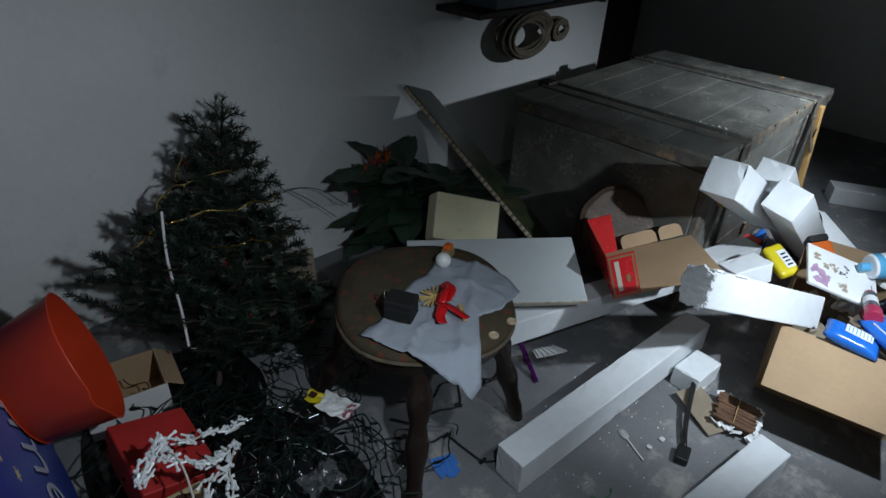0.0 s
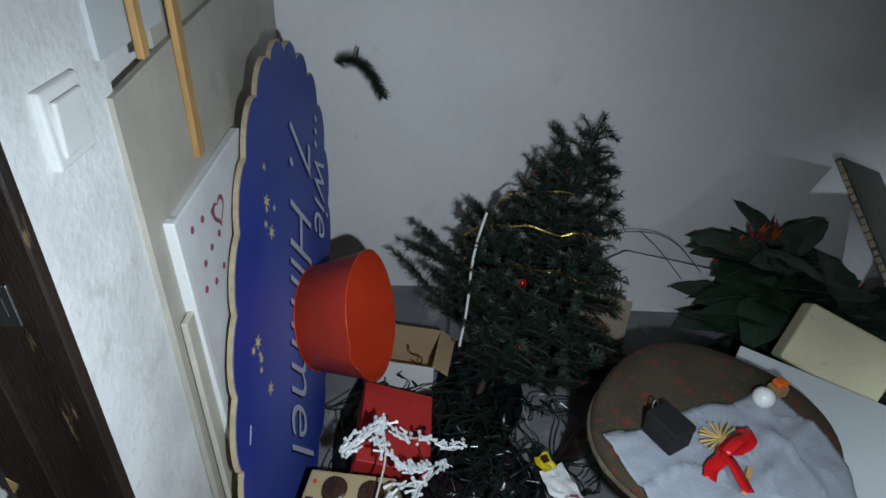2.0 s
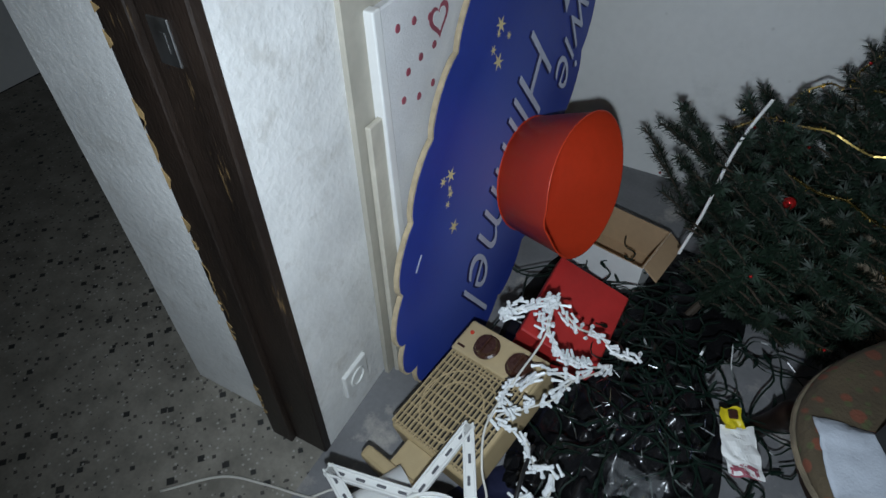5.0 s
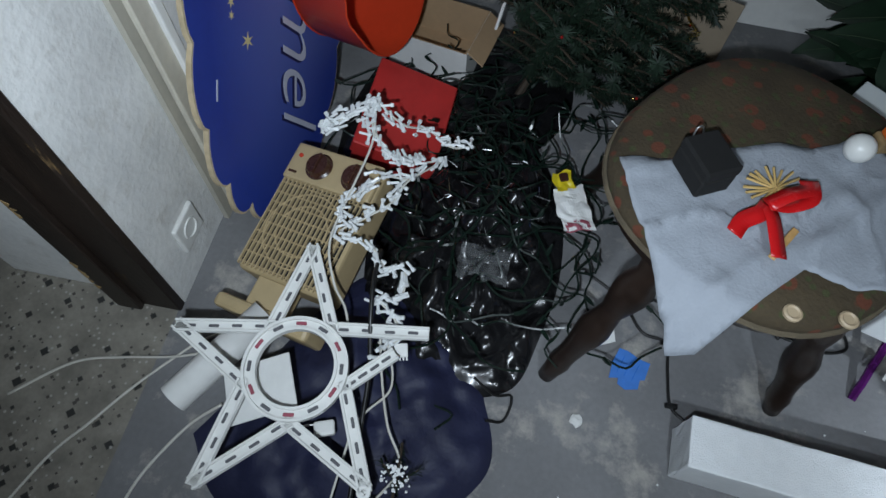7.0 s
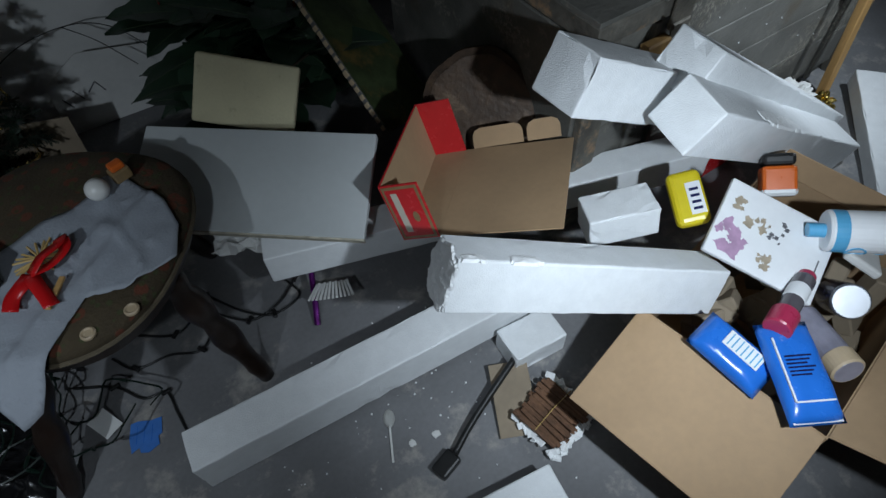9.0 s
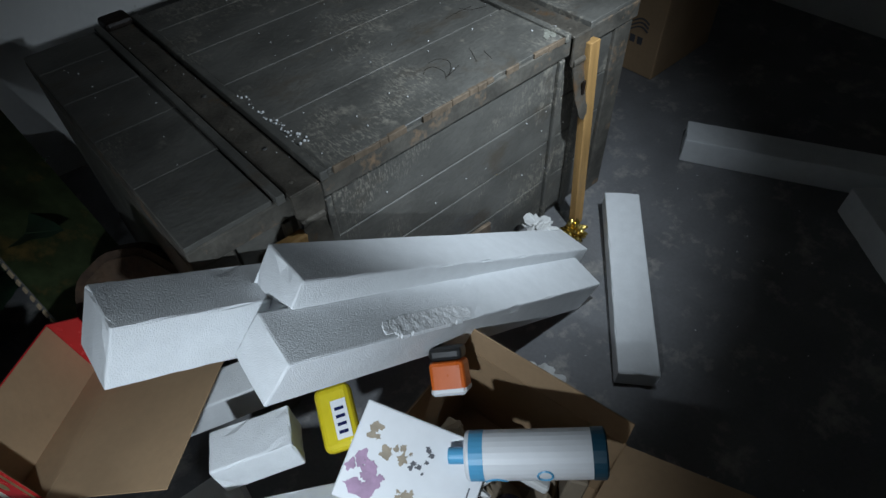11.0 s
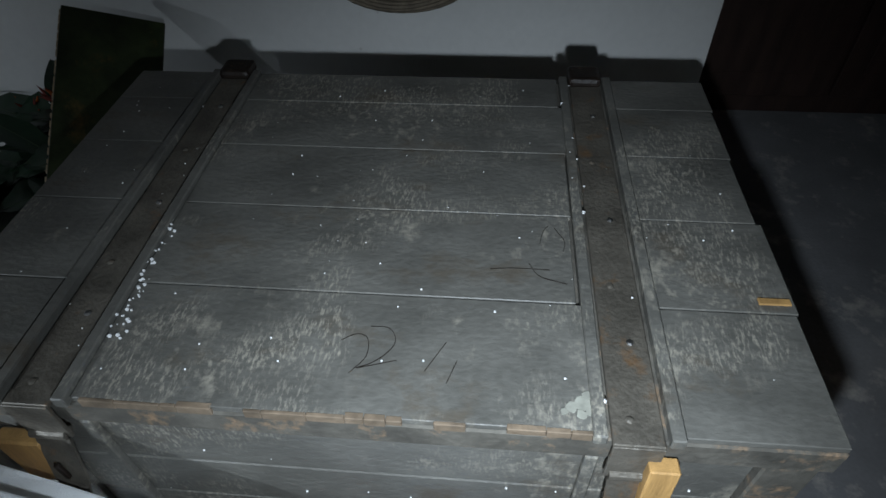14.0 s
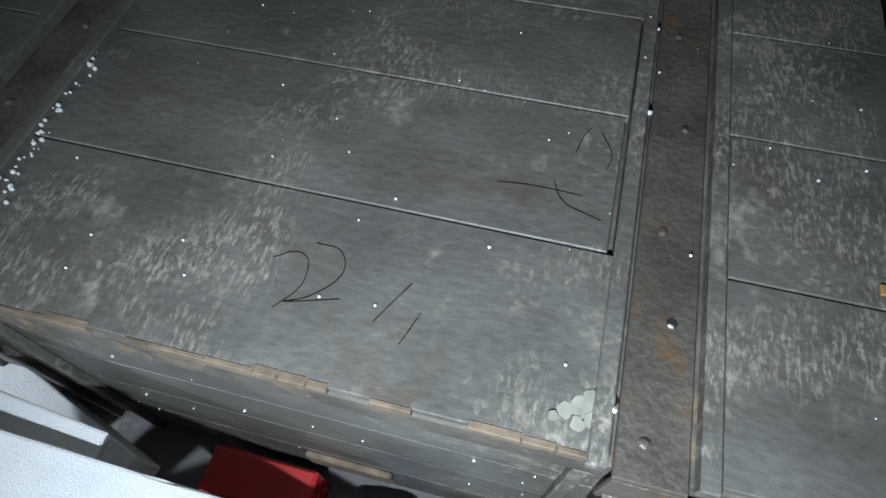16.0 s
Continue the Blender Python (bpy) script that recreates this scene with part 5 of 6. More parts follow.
for top, foot in (((0.745, 0.985), (0.630, 0.885)), ((1.015, 0.990), (1.083, 0.905)), ((0.755, 1.260), (0.660, 1.350)), ((1.010, 1.255), (1.110, 1.330))):
    a, b = inv @ Vector((*top, SZ - 0.07)), inv @ Vector((*foot, 0.0))
    prof = [1.0, 1.1, 0.85, 1.2, 1.25, 1.05, 0.8, 0.95, 1.15, 1.1, 0.9, 0.8, 0.75, 0.85, 0.7, 0.62]
    bm = bmesh.new()
    tube(bm, [a.lerp(b, k / (len(prof) - 1)) for k in range(len(prof))], 0.027, 16, taper=prof)
    part("leg", bm, M_LEGWOOD, stool, smooth=True)
for x, y in ((0.881, 0.880), (0.955, 0.885)):
    bm = bmesh.new()
    p = inv @ Vector((x, y, SZ + 0.004))
    lathe(bm, [(0.013, 0.0), (0.013, 0.004), (0.010, 0.006), (0.007, 0.004), (0.0, 0.004)], 18, pose(p.x, p.y, p.z), closed=False)
    part("button", bm, M_CAPBEIGE, stool, "brown upholstery button")

# cloth on the seat
bm = bmesh.new()
poly = [(0.636, 1.087), (0.660, 1.000), (0.700, 0.900), (0.733, 0.810), (0.770, 0.815), (0.840, 0.890), (0.898, 0.945), (0.960, 0.925), (1.057, 0.940), (1.085, 1.010), (1.083, 1.089), (1.060, 1.135), (1.043, 1.178), (1.020, 1.205), (0.985, 1.190), (0.930, 1.165), (0.880, 1.165), (0.806, 1.140), (0.760, 1.110), (0.700, 1.095)]
bm.faces.new([bm.verts.new((x, y, 0)) for x, y in poly])
bmesh.ops.triangulate(bm, faces=bm.faces)
for rep in range(4):
    bmesh.ops.subdivide_edges(bm, edges=[e for e in bm.edges if e.calc_length() > 0.014], cuts=1, use_grid_fill=False)
    bmesh.ops.triangulate(bm, faces=[f for f in bm.faces if len(f.verts) > 3])
for v in bm.verts:
    x, y = v.co.x, v.co.y
    r = math.hypot(x - SCX, y - SCY)
    z = SZ + 0.0165 + 0.003 * noise.noise((x * 14, y * 14, 2)) + 0.010 * max(0, 1 - abs((x - 0.80) * 0.62 - (y - 0.90) * 0.78 + 0.02 * noise.noise((x * 8, y * 8, 4))) / 0.018)
    z += 0.004 * abs(noise.noise((x * 11, y * 11, 7))) + 0.011 * max(0, 1 - abs(noise.noise((x * 5, y * 5, 21))) / 0.045) + 0.003 * max(0, 1 - abs(noise.noise((x * 13, y * 13, 33))) / 0.06)
    over = max(0.0, r - 0.262)
    v.co.z = z - 0.85 * over - 0.006 * min(1, over * 30)
cloth = solid("cloth", bm, M_CLOTH, "thin creased greyish white cloth spread on the stool", "cloth", smooth=True)
so_mod = cloth.modifiers.new("thickness", "SOLIDIFY")
so_mod.thickness = 0.0012
bb = thing("black_box", "small black velvet box on the cloth", "box", pose(0.752, 1.072, SZ + 0.022, 0, 0, 28))
part("body", one_box((-0.028, -0.036, 0), (0.028, 0.036, 0.036), 0.003), M_BLACKBOX, bb)
part("lid", one_box((-0.029, -0.037, 0.0365), (0.029, 0.037, 0.056), 0.004), M_BLACKBOX, bb)
bm = bmesh.new()
tube(bm, smooth_path([(-0.01, 0.036, 0.04), (-0.005, 0.042, 0.06), (0.004, 0.04, 0.06), (0.008, 0.036, 0.04)], 4), 0.0015, 5)
part("clasp", bm, M_STEEL, bb)
# straw star with a red bow
orn = thing("straw_ornament", "straw star ornament with a glossy red satin bow", "ornament", pose(0.858, 1.062, SZ + 0.030, 0, 0, 20))
orn.scale = (0.58, 0.58, 0.58)
for k in range(10):
    a = math.pi * k / 10
    bm = bmesh.new()
    tube(bm, [(0.045 * math.cos(a), 0.038 * math.sin(a), 0.003 * (k % 3)), (-0.045 * math.cos(a), -0.038 * math.sin(a), 0.003 * ((k + 1) % 3))], 0.0022, 5)
    part("straw", bm, M_STRAW, orn)


def ribbon(bm, pts, w, up=Vector((0, 0, 1))):
    pts = smooth_path(pts, 5)
    prev = None
    for i, p in enumerate(pts):
        d = (pts[min(i + 1, len(pts) - 1)] - pts[max(i - 1, 0)]).normalized()
        s = d.cross(up).normalized() * w / 2
        cur = (bm.verts.new(p - s), bm.verts.new(p + s + Vector((0, 0, w * 0.25))))
        if prev:
            bm.faces.new((prev[0], prev[1], cur[1], cur[0]))
        prev = cur


for pts in ([(-0.03, -0.03, 0.010), (0.0, -0.025, 0.022), (0.035, -0.018, 0.018), (0.045, 0.0, 0.012)], [(-0.03, -0.03, 0.012), (0.0, -0.035, 0.006), (0.035, -0.03, 0.010), (0.045, -0.005, 0.012)],
            [(-0.03, -0.03, 0.010), (-0.05, -0.045, 0.016), (-0.075, -0.05, 0.010), (-0.092, -0.065, 0.004)], [(-0.03, -0.03, 0.010), (-0.035, -0.055, 0.014), (-0.040, -0.085, 0.008), (-0.045, -0.11, 0.003)]):
    bm = bmesh.new()
    ribbon(bm, pts, 0.024)
    o_ = part("ribbon", bm, M_SATIN, orn, "glossy red ribbon", smooth=True)
    md = o_.modifiers.new("thickness", "SOLIDIFY")
    md.thickness = 0.0008
part("stick", one_box((-0.105, -0.062, 0.0), (-0.040, -0.052, 0.005), 0.001, pose(0, 0, 0, 0, 0, 35)), M_PINE, orn, "small flat wooden stick")
bm = bmesh.new()
bmesh.ops.create_uvsphere(bm, u_segments=24, v_segments=14, radius=0.022)
solid("white_ball", bm, M_PLASTICWHITE, "small pearly white ball on the cloth", "ball", pose(0.987, 1.160, SZ + 0.040), smooth=True)
of = thing("small_ornament", "tiny orange and brown wooden ornament on the seat", "ornament", pose(1.035, 1.190, SZ + 0.018, 0, 0, 15))
part("body", one_box((-0.018, -0.014, 0), (0.018, 0.014, 0.026), 0.004, seg=2), M_GILT, of)
part("cap", one_box((-0.014, -0.011, 0.026), (0.014, 0.011, 0.040), 0.004, seg=2), M_ORANGEPK, of)

settle(mark, (-0.012, 0.008, 0.0))

# ---- things under and beside the stool ----
mark = made()
for k, pts in enumerate(([(0.70, 1.18, 0.006), (0.783, 1.127, 0.006), (0.83, 1.06, 0.006), (0.880, 1.045, 0.006), (0.885, 0.98, 0.006), (0.892, 0.912, 0.006), (0.93, 0.88, 0.008)],
                         [(0.86, 1.24, 0.008), (0.95, 1.18, 0.008), (1.03, 1.20, 0.008), (1.12, 1.11, 0.008), (1.20, 1.115, 0.008), (1.27, 1.16, 0.008)],
                         [(1.28, 1.243, 0.006), (1.25, 1.18, 0.006), (1.258, 1.109, 0.006), (1.18, 1.09, 0.010), (1.12, 1.14, 0.010), (1.06, 1.24, 0.010)],
                         [(0.80, 1.20, 0.012), (0.84, 1.14, 0.014), (0.92, 1.13, 0.012), (0.99, 1.10, 0.010), (1.05, 1.16, 0.010)])):
    ca = cable("light_cable", "thin black light cable lying on the floor under the stool", pts, 0.0032, M_WIREBLACK, group="black cables")
    for q in pts[1::2]:
        part("socket_knot", one_box((-0.012, -0.005, -0.003), (0.012, 0.005, 0.006), 0.002, pose(*q, 0, 0, 40 * k)), M_WIREBLACK, ca)
solid("paper_tag", one_box((-0.022, -0.028, 0), (0.022, 0.028, 0.0012)), M_PAPER, "small white paper tag standing against the cables", "tag", pose(0.745, 1.035, 0.030, 40, 0, 25))
bm = bmesh.new()
rng = random.Random(91)
outline_slab(bm, [(-0.034, 0.030), (-0.015, 0.034), (0.010, 0.030), (0.034, 0.034), (0.038, -0.005), (0.030, -0.010), (0.034, -0.030), (0.012, -0.045), (-0.006, -0.042), (-0.010, -0.030), (-0.026, -0.040), (-0.034, -0.005)], 0.0012, pose(0, 0, 0.0014))
bt = solid("blue_tape_scrap", bm, M_BLUETAPE, "torn scrap of bright blue paper tape on the floor", "tape", pose(0.806, 0.975, 0.003, 0, 0, -22))
for x in (-0.018, -0.002, 0.015):
    part("crease", one_box((x, -0.020, 0.0012), (x + 0.0010, 0.020, 0.0017)), M_PKBLUE, bt)
sp = thing("plastic_spoon", "small white plastic spoon lying on the floor", "spoon", frame_of((1.277, 0.690, 0.003), (-0.44, -0.9, 0), (0.9, -0.44, 0)))
bm = bmesh.new()
bmesh.ops.create_uvsphere(bm, u_segments=16, v_segments=8, radius=1.0)
for v in bm.verts:
    v.co = Vector((v.co.x * 0.022, v.co.y * 0.013, abs(v.co.z) * 0.004))
part("bowl", bm, M_PLASTICWHITE, sp, smooth=True)
part("handle", one_box((0.018, -0.0025, 0.000), (0.100, 0.0025, 0.0025), 0.0008), M_PLASTICWHITE, sp)
for x, y, s, sd in ((0.709, 0.848, 0.016, 1), (1.291, 0.612, 0.010, 2), (1.345, 0.60, 0.012, 3)):
    bm = bmesh.new()
    bmesh.ops.create_icosphere(bm, subdivisions=2, radius=s)
    for v in bm.verts:
        v.co *= 0.6 + 0.7 * abs(noise.noise(v.co * 90 + Vector((sd, 0, 0))))
        v.co.z *= 0.35
    solid("paper_crumb", bm, M_PAPER, "crumpled bit of white paper on the floor", "paper", pose(x, y, 0.004), "paper crumbs")
cable("green_wire", "short curl of dark green wire on the floor", [(1.02, 0.64, 0.004), (1.035, 0.615, 0.004), (1.065, 0.605, 0.004), (1.085, 0.615, 0.004)], 0.0015, M_GREENPL)
tp = thing("tinsel_stick", "metallic purple tinsel stick standing on the floor", "stick", frame_of((1.255, 1.000, 0.004), (0.25, 0.55, 0.28), (0, 0, 1)))
bm = bmesh.new()
rng = random.Random(92)
tube(bm, [(0.24 * k / 12, rng.uniform(-0.001, 0.001), rng.uniform(-0.001, 0.001)) for k in range(13)], 0.008, 7)
part("stick", bm, M_PURPLE, tp)
fan = thing("pleated_paper", "white pleated paper fringe under the polystyrene", "paper", pose(1.33, 1.03, 0.075, 0, 0, -25) @ Matrix.Scale(0.7, 4))
bm = bmesh.new()
for k in range(12):
    a = -0.6 + 0.1 * k
    box(bm, (-0.004, -0.095, 0), (0.004, 0.0, 0.003 + 0.004 * (k % 2)), 0.0005, pose(0.10 * math.sin(a), 0.02, 0, -20, 0, math.degrees(a) * 0.5))
part("pleats", bm, M_PAPER, fan)
yp = thing("snack_packet", "torn yellow and white crumpled packet on the wires", "packet", frame_of((0.622, 1.266, 0.158), (0.35, -1, -0.05), (1, 0.35, 0.1)))


def crumpled_sheet(x0, x1, y0, y1, seed, lift=0.012):
    bm_ = bmesh.new()
    n = 14
    g = [[None] * (n + 1) for _ in range(n + 1)]
    for i in range(n + 1):
        for j in range(n + 1):
            x, y = x0 + (x1 - x0) * i / n, y0 + (y1 - y0) * j / n
            w = abs(noise.noise((x * 28, y * 28, seed))) + 0.5 * noise.noise((x * 60, y * 60, seed))
            g[i][j] = bm_.verts.new((x + 0.008 * noise.noise((y * 40, seed, x * 20)), y + 0.008 * noise.noise((seed, x * 40, y * 20)), lift * w))
    for i in range(n):
        for j in range(n):
            bm_.faces.new((g[i][j], g[i + 1][j], g[i + 1][j + 1], g[i][j + 1]))
    return bm_


part("wrapper", crumpled_sheet(-0.060, -0.012, -0.022, 0.020, 2), M_YELLOW, yp, "torn yellowish wrapper")
part("print", one_box((-0.050, -0.010, 0.006), (-0.030, 0.008, 0.012), 0.002), M_KNOB, yp)
part("white_half", crumpled_sheet(-0.020, 0.085, -0.030, 0.034, 5), M_PAPER, yp, "crumpled white paper")
part("brown_label", crumpled_sheet(0.062, 0.088, -0.026, 0.026, 5), M_REDDOT, yp)
solid("foil_wrap", crumpled_sheet(-0.05, 0.05, -0.04, 0.04, 8, 0.05), M_CLEAR, "crumpled clear cellophane wrap with highlights", "foil", pose(0.475, 1.085, 0.135))
settle(mark, (-0.022, -0.036, 0.0))
mark = made()
# folded cardboard behind the tree and stool
solid("cardboard_sheet", one_box((-0.20, 0, 0), (0.20, 0.004, 0.26), 0.001), M_CARDDARK, "bent piece of brown cardboard behind the stool", "cardboard", pose(0.78, 1.70, 0.001, -12, 0, -20))
bm = bmesh.new()
outline_slab(bm, [(0, 0), (0.52, 0), (0.56, 0.16), (0.34, 0.20), (0.14, 0.235), (0.02, 0.17)], 0.004)
cs = solid("pale_board", bm, M_PAPER, "pale grey cardboard with black marks leaning on the wall", "cardboard", frame_of((0.93, 1.965, 0.002), (1, -0.04, 0), (0, 0.25, 1)))
for x, y, a in ((0.05, 0.10, -60), (0.09, 0.115, -60), (0.135, 0.125, 40), (0.16, 0.12, -65)):
    part("mark", one_box((-0.020, -0.002, 0.0), (0.020, 0.002, 0.0012), 0, pose(x, y, 0.0002, 0, 0, a)), M_GREYPRINT, cs)
cable("thin_wire", "thin dark wire sticking out beside the tree", [(0.80, 1.90, 0.28), (0.95, 1.95, 0.335), (1.10, 1.96, 0.345), (1.20, 1.93, 0.32), (1.28, 1.86, 0.25)], 0.0016, M_WIREBLACK)
cable("thin_wire", "thin dark wire bent towards the leaves", [(1.08, 1.965, 0.345), (1.15, 1.93, 0.29), (1.22, 1.86, 0.22)], 0.0016, M_WIREBLACK)


settle(mark, (-0.04, 0.10, 0.0))

# ---- leafy plant ----
def leaf(bm, o, xdir, up, l, w, bend, seed):
    m = frame_of(o, xdir, Vector(up).cross(Vector(xdir)))
    n = 9
    rows = []
    for i in range(n + 1):
        t = i / n
        hw = w * (math.sin(math.pi * min(1, t * 0.97 + 0.03)) ** 0.75) * (1 - 0.35 * t)
        z = -bend * t * t
        row = []
        for s in (-1, -0.5, 0, 0.5, 1):
            zz = z + 0.22 * hw * abs(s) + 0.06 * w * math.sin(t * 22 + s * 2 + seed) * abs(s)
            row.append(bm.verts.new(m @ Vector((l * t, hw * s, zz))))
        rows.append(row)
    for a, b in zip(rows, rows[1:]):
        for k in range(4):
            bm.faces.new((a[k], b[k], b[k + 1], a[k + 1]))


PX, PY, PZ = 1.42, 1.79, -0.04
plant = thing("leafy_plant", "fallen artificial plant with big dusty green leaves and orange flowers", "plant", pose(PX, PY, PZ))
rng = random.Random(101)
root = Vector((0.02, 0.0, 0.22))
BLOCK = frame_of((1.432, 1.385, 0.236), (-0.217, 0.130, 0.070), (0.085, 0.066, 0.131))
BLOCK_INV = BLOCK.inverted()
for k in range(110):
    a = math.radians(rng.uniform(95, 275)) if k % 4 else math.radians(rng.uniform(-70, 90))
    el = rng.uniform(-0.1, 0.75)
    d = Vector((math.cos(a), math.sin(a) * 0.75, el)).normalized()
    o_ = root + Vector((rng.uniform(-0.09, 0.20), rng.uniform(-0.16, 0.16), rng.uniform(-0.08, 0.18)))
    l = rng.uniform(0.16, 0.27)
    tip = o_ + d * l
    if tip.y + PY > YB - 0.02:
        d.y = 0.0
        d = (d + Vector((0, -0.15, 0.1))).normalized()
    wide, sag = rng.uniform(0.055, 0.095), rng.uniform(0.02, 0.09)
    inside = False
    for s in (0.2, 0.4, 0.55, 0.7, 0.85, 1.0):
        q = BLOCK_INV @ (o_ + d * l * s - Vector((0, 0, sag * s * s)) + Vector((PX, PY, PZ)))
        inside = inside or (-0.06 < q.x < 0.30 and -0.06 < q.y < 0.22 and -0.10 < q.z < 0.09)
    if inside:
        continue
    bm = bmesh.new()
    leaf(bm, o_, d, (0, 0, 1), l, wide, sag, k)
    blade = part("leaf", bm, M_LEAF, plant, smooth=True)
    lm = frame_of(o_, d, Vector((0, 0, 1)).cross(d))
    bm = bmesh.new()
    tube(bm, [lm @ Vector((l * t, 0, -sag * t * t + 0.001)) for t in (0.0, 0.2, 0.4, 0.6, 0.8, 0.95)], 0.0016, 4, taper=[1, 1, 0.9, 0.8, 0.6, 0.3])
    part("midrib", bm, M_VEIN, blade)
    if k % 3 == 0:
        bm = bmesh.new()
        tube(bm, [root + Vector((0, 0, -0.1)), o_], 0.004, 5)
        part("stem", bm, M_BARK, plant)
for k, (x, y, z) in enumerate(((-0.15, 0.17, 0.34), (-0.02, 0.20, 0.40), (0.03, 0.18, 0.42), (-0.10, 0.19, 0.37), (0.24, 0.02, 0.30), (0.27, 0.05, 0.28))):
    for j in range(5):
        a = rng.uniform(0, 6.28)
        d = Vector((math.cos(a) * 0.6, math.sin(a) * 0.35 - 0.2, rng.uniform(0.3, 1.2))).normalized()
        bm = bmesh.new()
        tube(bm, [Vector((x, y, z)), Vector((x, y, z)) + d * 0.035, Vector((x, y, z)) + d * 0.075], 0.008, 4, taper=[0.6, 1, 0.05])
        part("petal", bm, M_ORANGE if j % 2 else M_REDPETAL, plant, "pointed orange petal")

# painted plank leaning on the wall
pk = thing("painted_board", "old board with a dark green painting leaning on the wall", "board", frame_of((1.656, 1.282, 0.191), (-0.081, 0.664, 0.458), (-0.226, -0.062, 0.105)))
part("board", one_box((0, -0.258, -0.020), (0.86, 0.0, -0.002), 0.002), M_GREYEDGE, pk)
part("painted_face", one_box((0.002, -0.256, -0.002), (0.858, -0.002, 0.001)), M_PAINTING, pk)
rng = random.Random(111)
for k in range(34):
    x = 0.01 + 0.025 * k
    part("flaked_edge", one_box((x, -0.001, -0.019 + rng.uniform(0, 0.004)), (x + rng.uniform(0.012, 0.022), 0.0035, -0.003), 0.001), M_CAPBEIGE, pk)

# yellowed foam block on the leaves
fb2 = thing("foam_block", "yellowed dry floral foam block with small holes", "foam block", BLOCK)
bm = one_box((0, 0, -0.085), (0.245, 0.165, 0), 0.008, seg=3)
part("block", bm, M_BLOCK, fb2)
for x, y, s in ((0.16, 0.085, 0.008), (0.07, 0.12, 0.004), (0.10, 0.05, 0.003), (0.05, 0.13, 0.003), (0.20, 0.03, 0.004), (0.06, 0.045, 0.003), (0.22, 0.12, 0.003), (0.21, 0.135, 0.002), (0.13, 0.12, 0.003), (0.03, 0.02, 0.003), (0.04, 0.10, 0.0025), (0.12, 0.02, 0.002), (0.18, 0.14, 0.002), (0.09, 0.085, 0.002), (0.025, 0.14, 0.0035)):
    part("hole", one_box((x - s * 0.6, y - s, -0.0005), (x + s * 0.6, y + s, 0.0006)), M_GREYPRINT, fb2)
# grey-white board
sb = thing("shelf_board", "grey-white melamine shelf board with yellowed edges", "board", frame_of((1.392, 0.929, 0.266), (-0.761, 0.636, -0.015), (-0.170, -0.164, -0.086)))
part("panel", one_box((0.0, -0.255, 0.0), (0.56, 0.0, 0.022), 0.002), M_SHELF, sb)
part("front_edge", one_box((0.0, -0.001, 0.001), (0.56, 0.004, 0.020), 0.001), M_SHELFEDGE, sb, "yellowed raw edge")
for x in (0.035, 0.30):
    part("nail_hole", one_box((x, -0.014, -0.0006), (x + 0.006, -0.009, 0.002)), M_GREYPRINT, sb)
solid("crumpled_packing", crumpled_sheet(-0.075, 0.075, -0.04, 0.04, 11, 0.045), M_PAPER, "crumpled pale packing paper under the board", "paper", pose(1.180, 1.160, 0.195, 12, 0, -30))
# slice of wood behind the red box
wd = thing("wood_slice", "oval slice of dark wood with rough bark leaning on the crate", "wood slice", frame_of((1.812, 1.075, 0.300), (0.72, -0.62, 0.05), (0.30, 0.42, 1)))
bm = bmesh.new()
pts = []
for k in range(48):
    a = 2 * math.pi * k / 48
    r = 1 + 0.06 * noise.noise((math.cos(a) * 2, math.sin(a) * 2, 3))
    pts.append((0.152 * r * math.cos(a), 0.175 * r * math.sin(a)))
outline_slab(bm, pts, 0.035)
part("bark", bm, M_BARKRIM, wd)
bm = bmesh.new()
outline_slab(bm, [(x * 0.88, y * 0.9) for x, y in pts], 0.004, pose(0, 0, 0.003))
part("face", bm, M_WICKER, wd)

# ---- open red gift box ----
gx = thing("gift_box", "open red gift box with brown inside and a gilt window label", "box", frame_of((1.437, 0.919, 0.424), (0.68, -0.66, 0.32), (0.278, 0.130, -0.002)))
GW, GL, GH = 0.086, 0.307, 0.150
part("long_side", one_box((0, 0, -GH), (0.003, GL, 0.0)), M_REDGLOSS, gx)
part("long_side_inside", one_box((0.0031, 0.004, -GH + 0.004), (0.0045, GL - 0.004, -0.002)), M_CARD, gx, "plain brown inside")
part("label_end", one_box((0.003, 0, -GH), (GW, 0.003, 0.0)), M_REDGLOSS, gx)
part("label_end_inside", one_box((0.0046, 0.0031, -GH + 0.004), (GW - 0.001, 0.0043, -0.002)), M_CARD, gx, "plain brown inside")
part("far_end", one_box((0.003, GL - 0.003, -GH), (GW, GL, 0.0)), M_REDGLOSS, gx)
part("bottom", one_box((0.003, 0.003, -GH), (GW, GL - 0.003, -GH + 0.003)), M_CARD, gx, "brown inner floor of the box")
part("open_side", one_box((0, 0.0, -0.002), (0.262, GL, 0.001), 0.0005, pose(GW, 0, -GH + 0.002, 0, 2, 0)), M_CARD, gx, "brown inside of the side folded down")
for y0, y1 in ((0.020, 0.145), (0.155, 0.235)):
    bm = bmesh.new()
    outline_slab(bm, [(y0, 0), (y1, 0), (y1, 0.030), (y1 - 0.006, 0.042), (y1 - 0.020, 0.048), (y0 + 0.020, 0.048), (y0 + 0.006, 0.042), (y0, 0.030)], 0.002, pose(GW, GL, -GH + 0.002, 55, 0, 0))
    part("tab", bm, M_CARD, gx, "rounded brown cardboard tab")
part("gilt_border", one_box((0.004, -0.0010, -GH + 0.004), (GW - 0.004, -0.0001, -0.004)), M_GILT, gx)
part("label_field", one_box((0.010, -0.0017, -GH + 0.011), (GW - 0.010, -0.0011, -0.011)), M_REDGLOSS, gx)
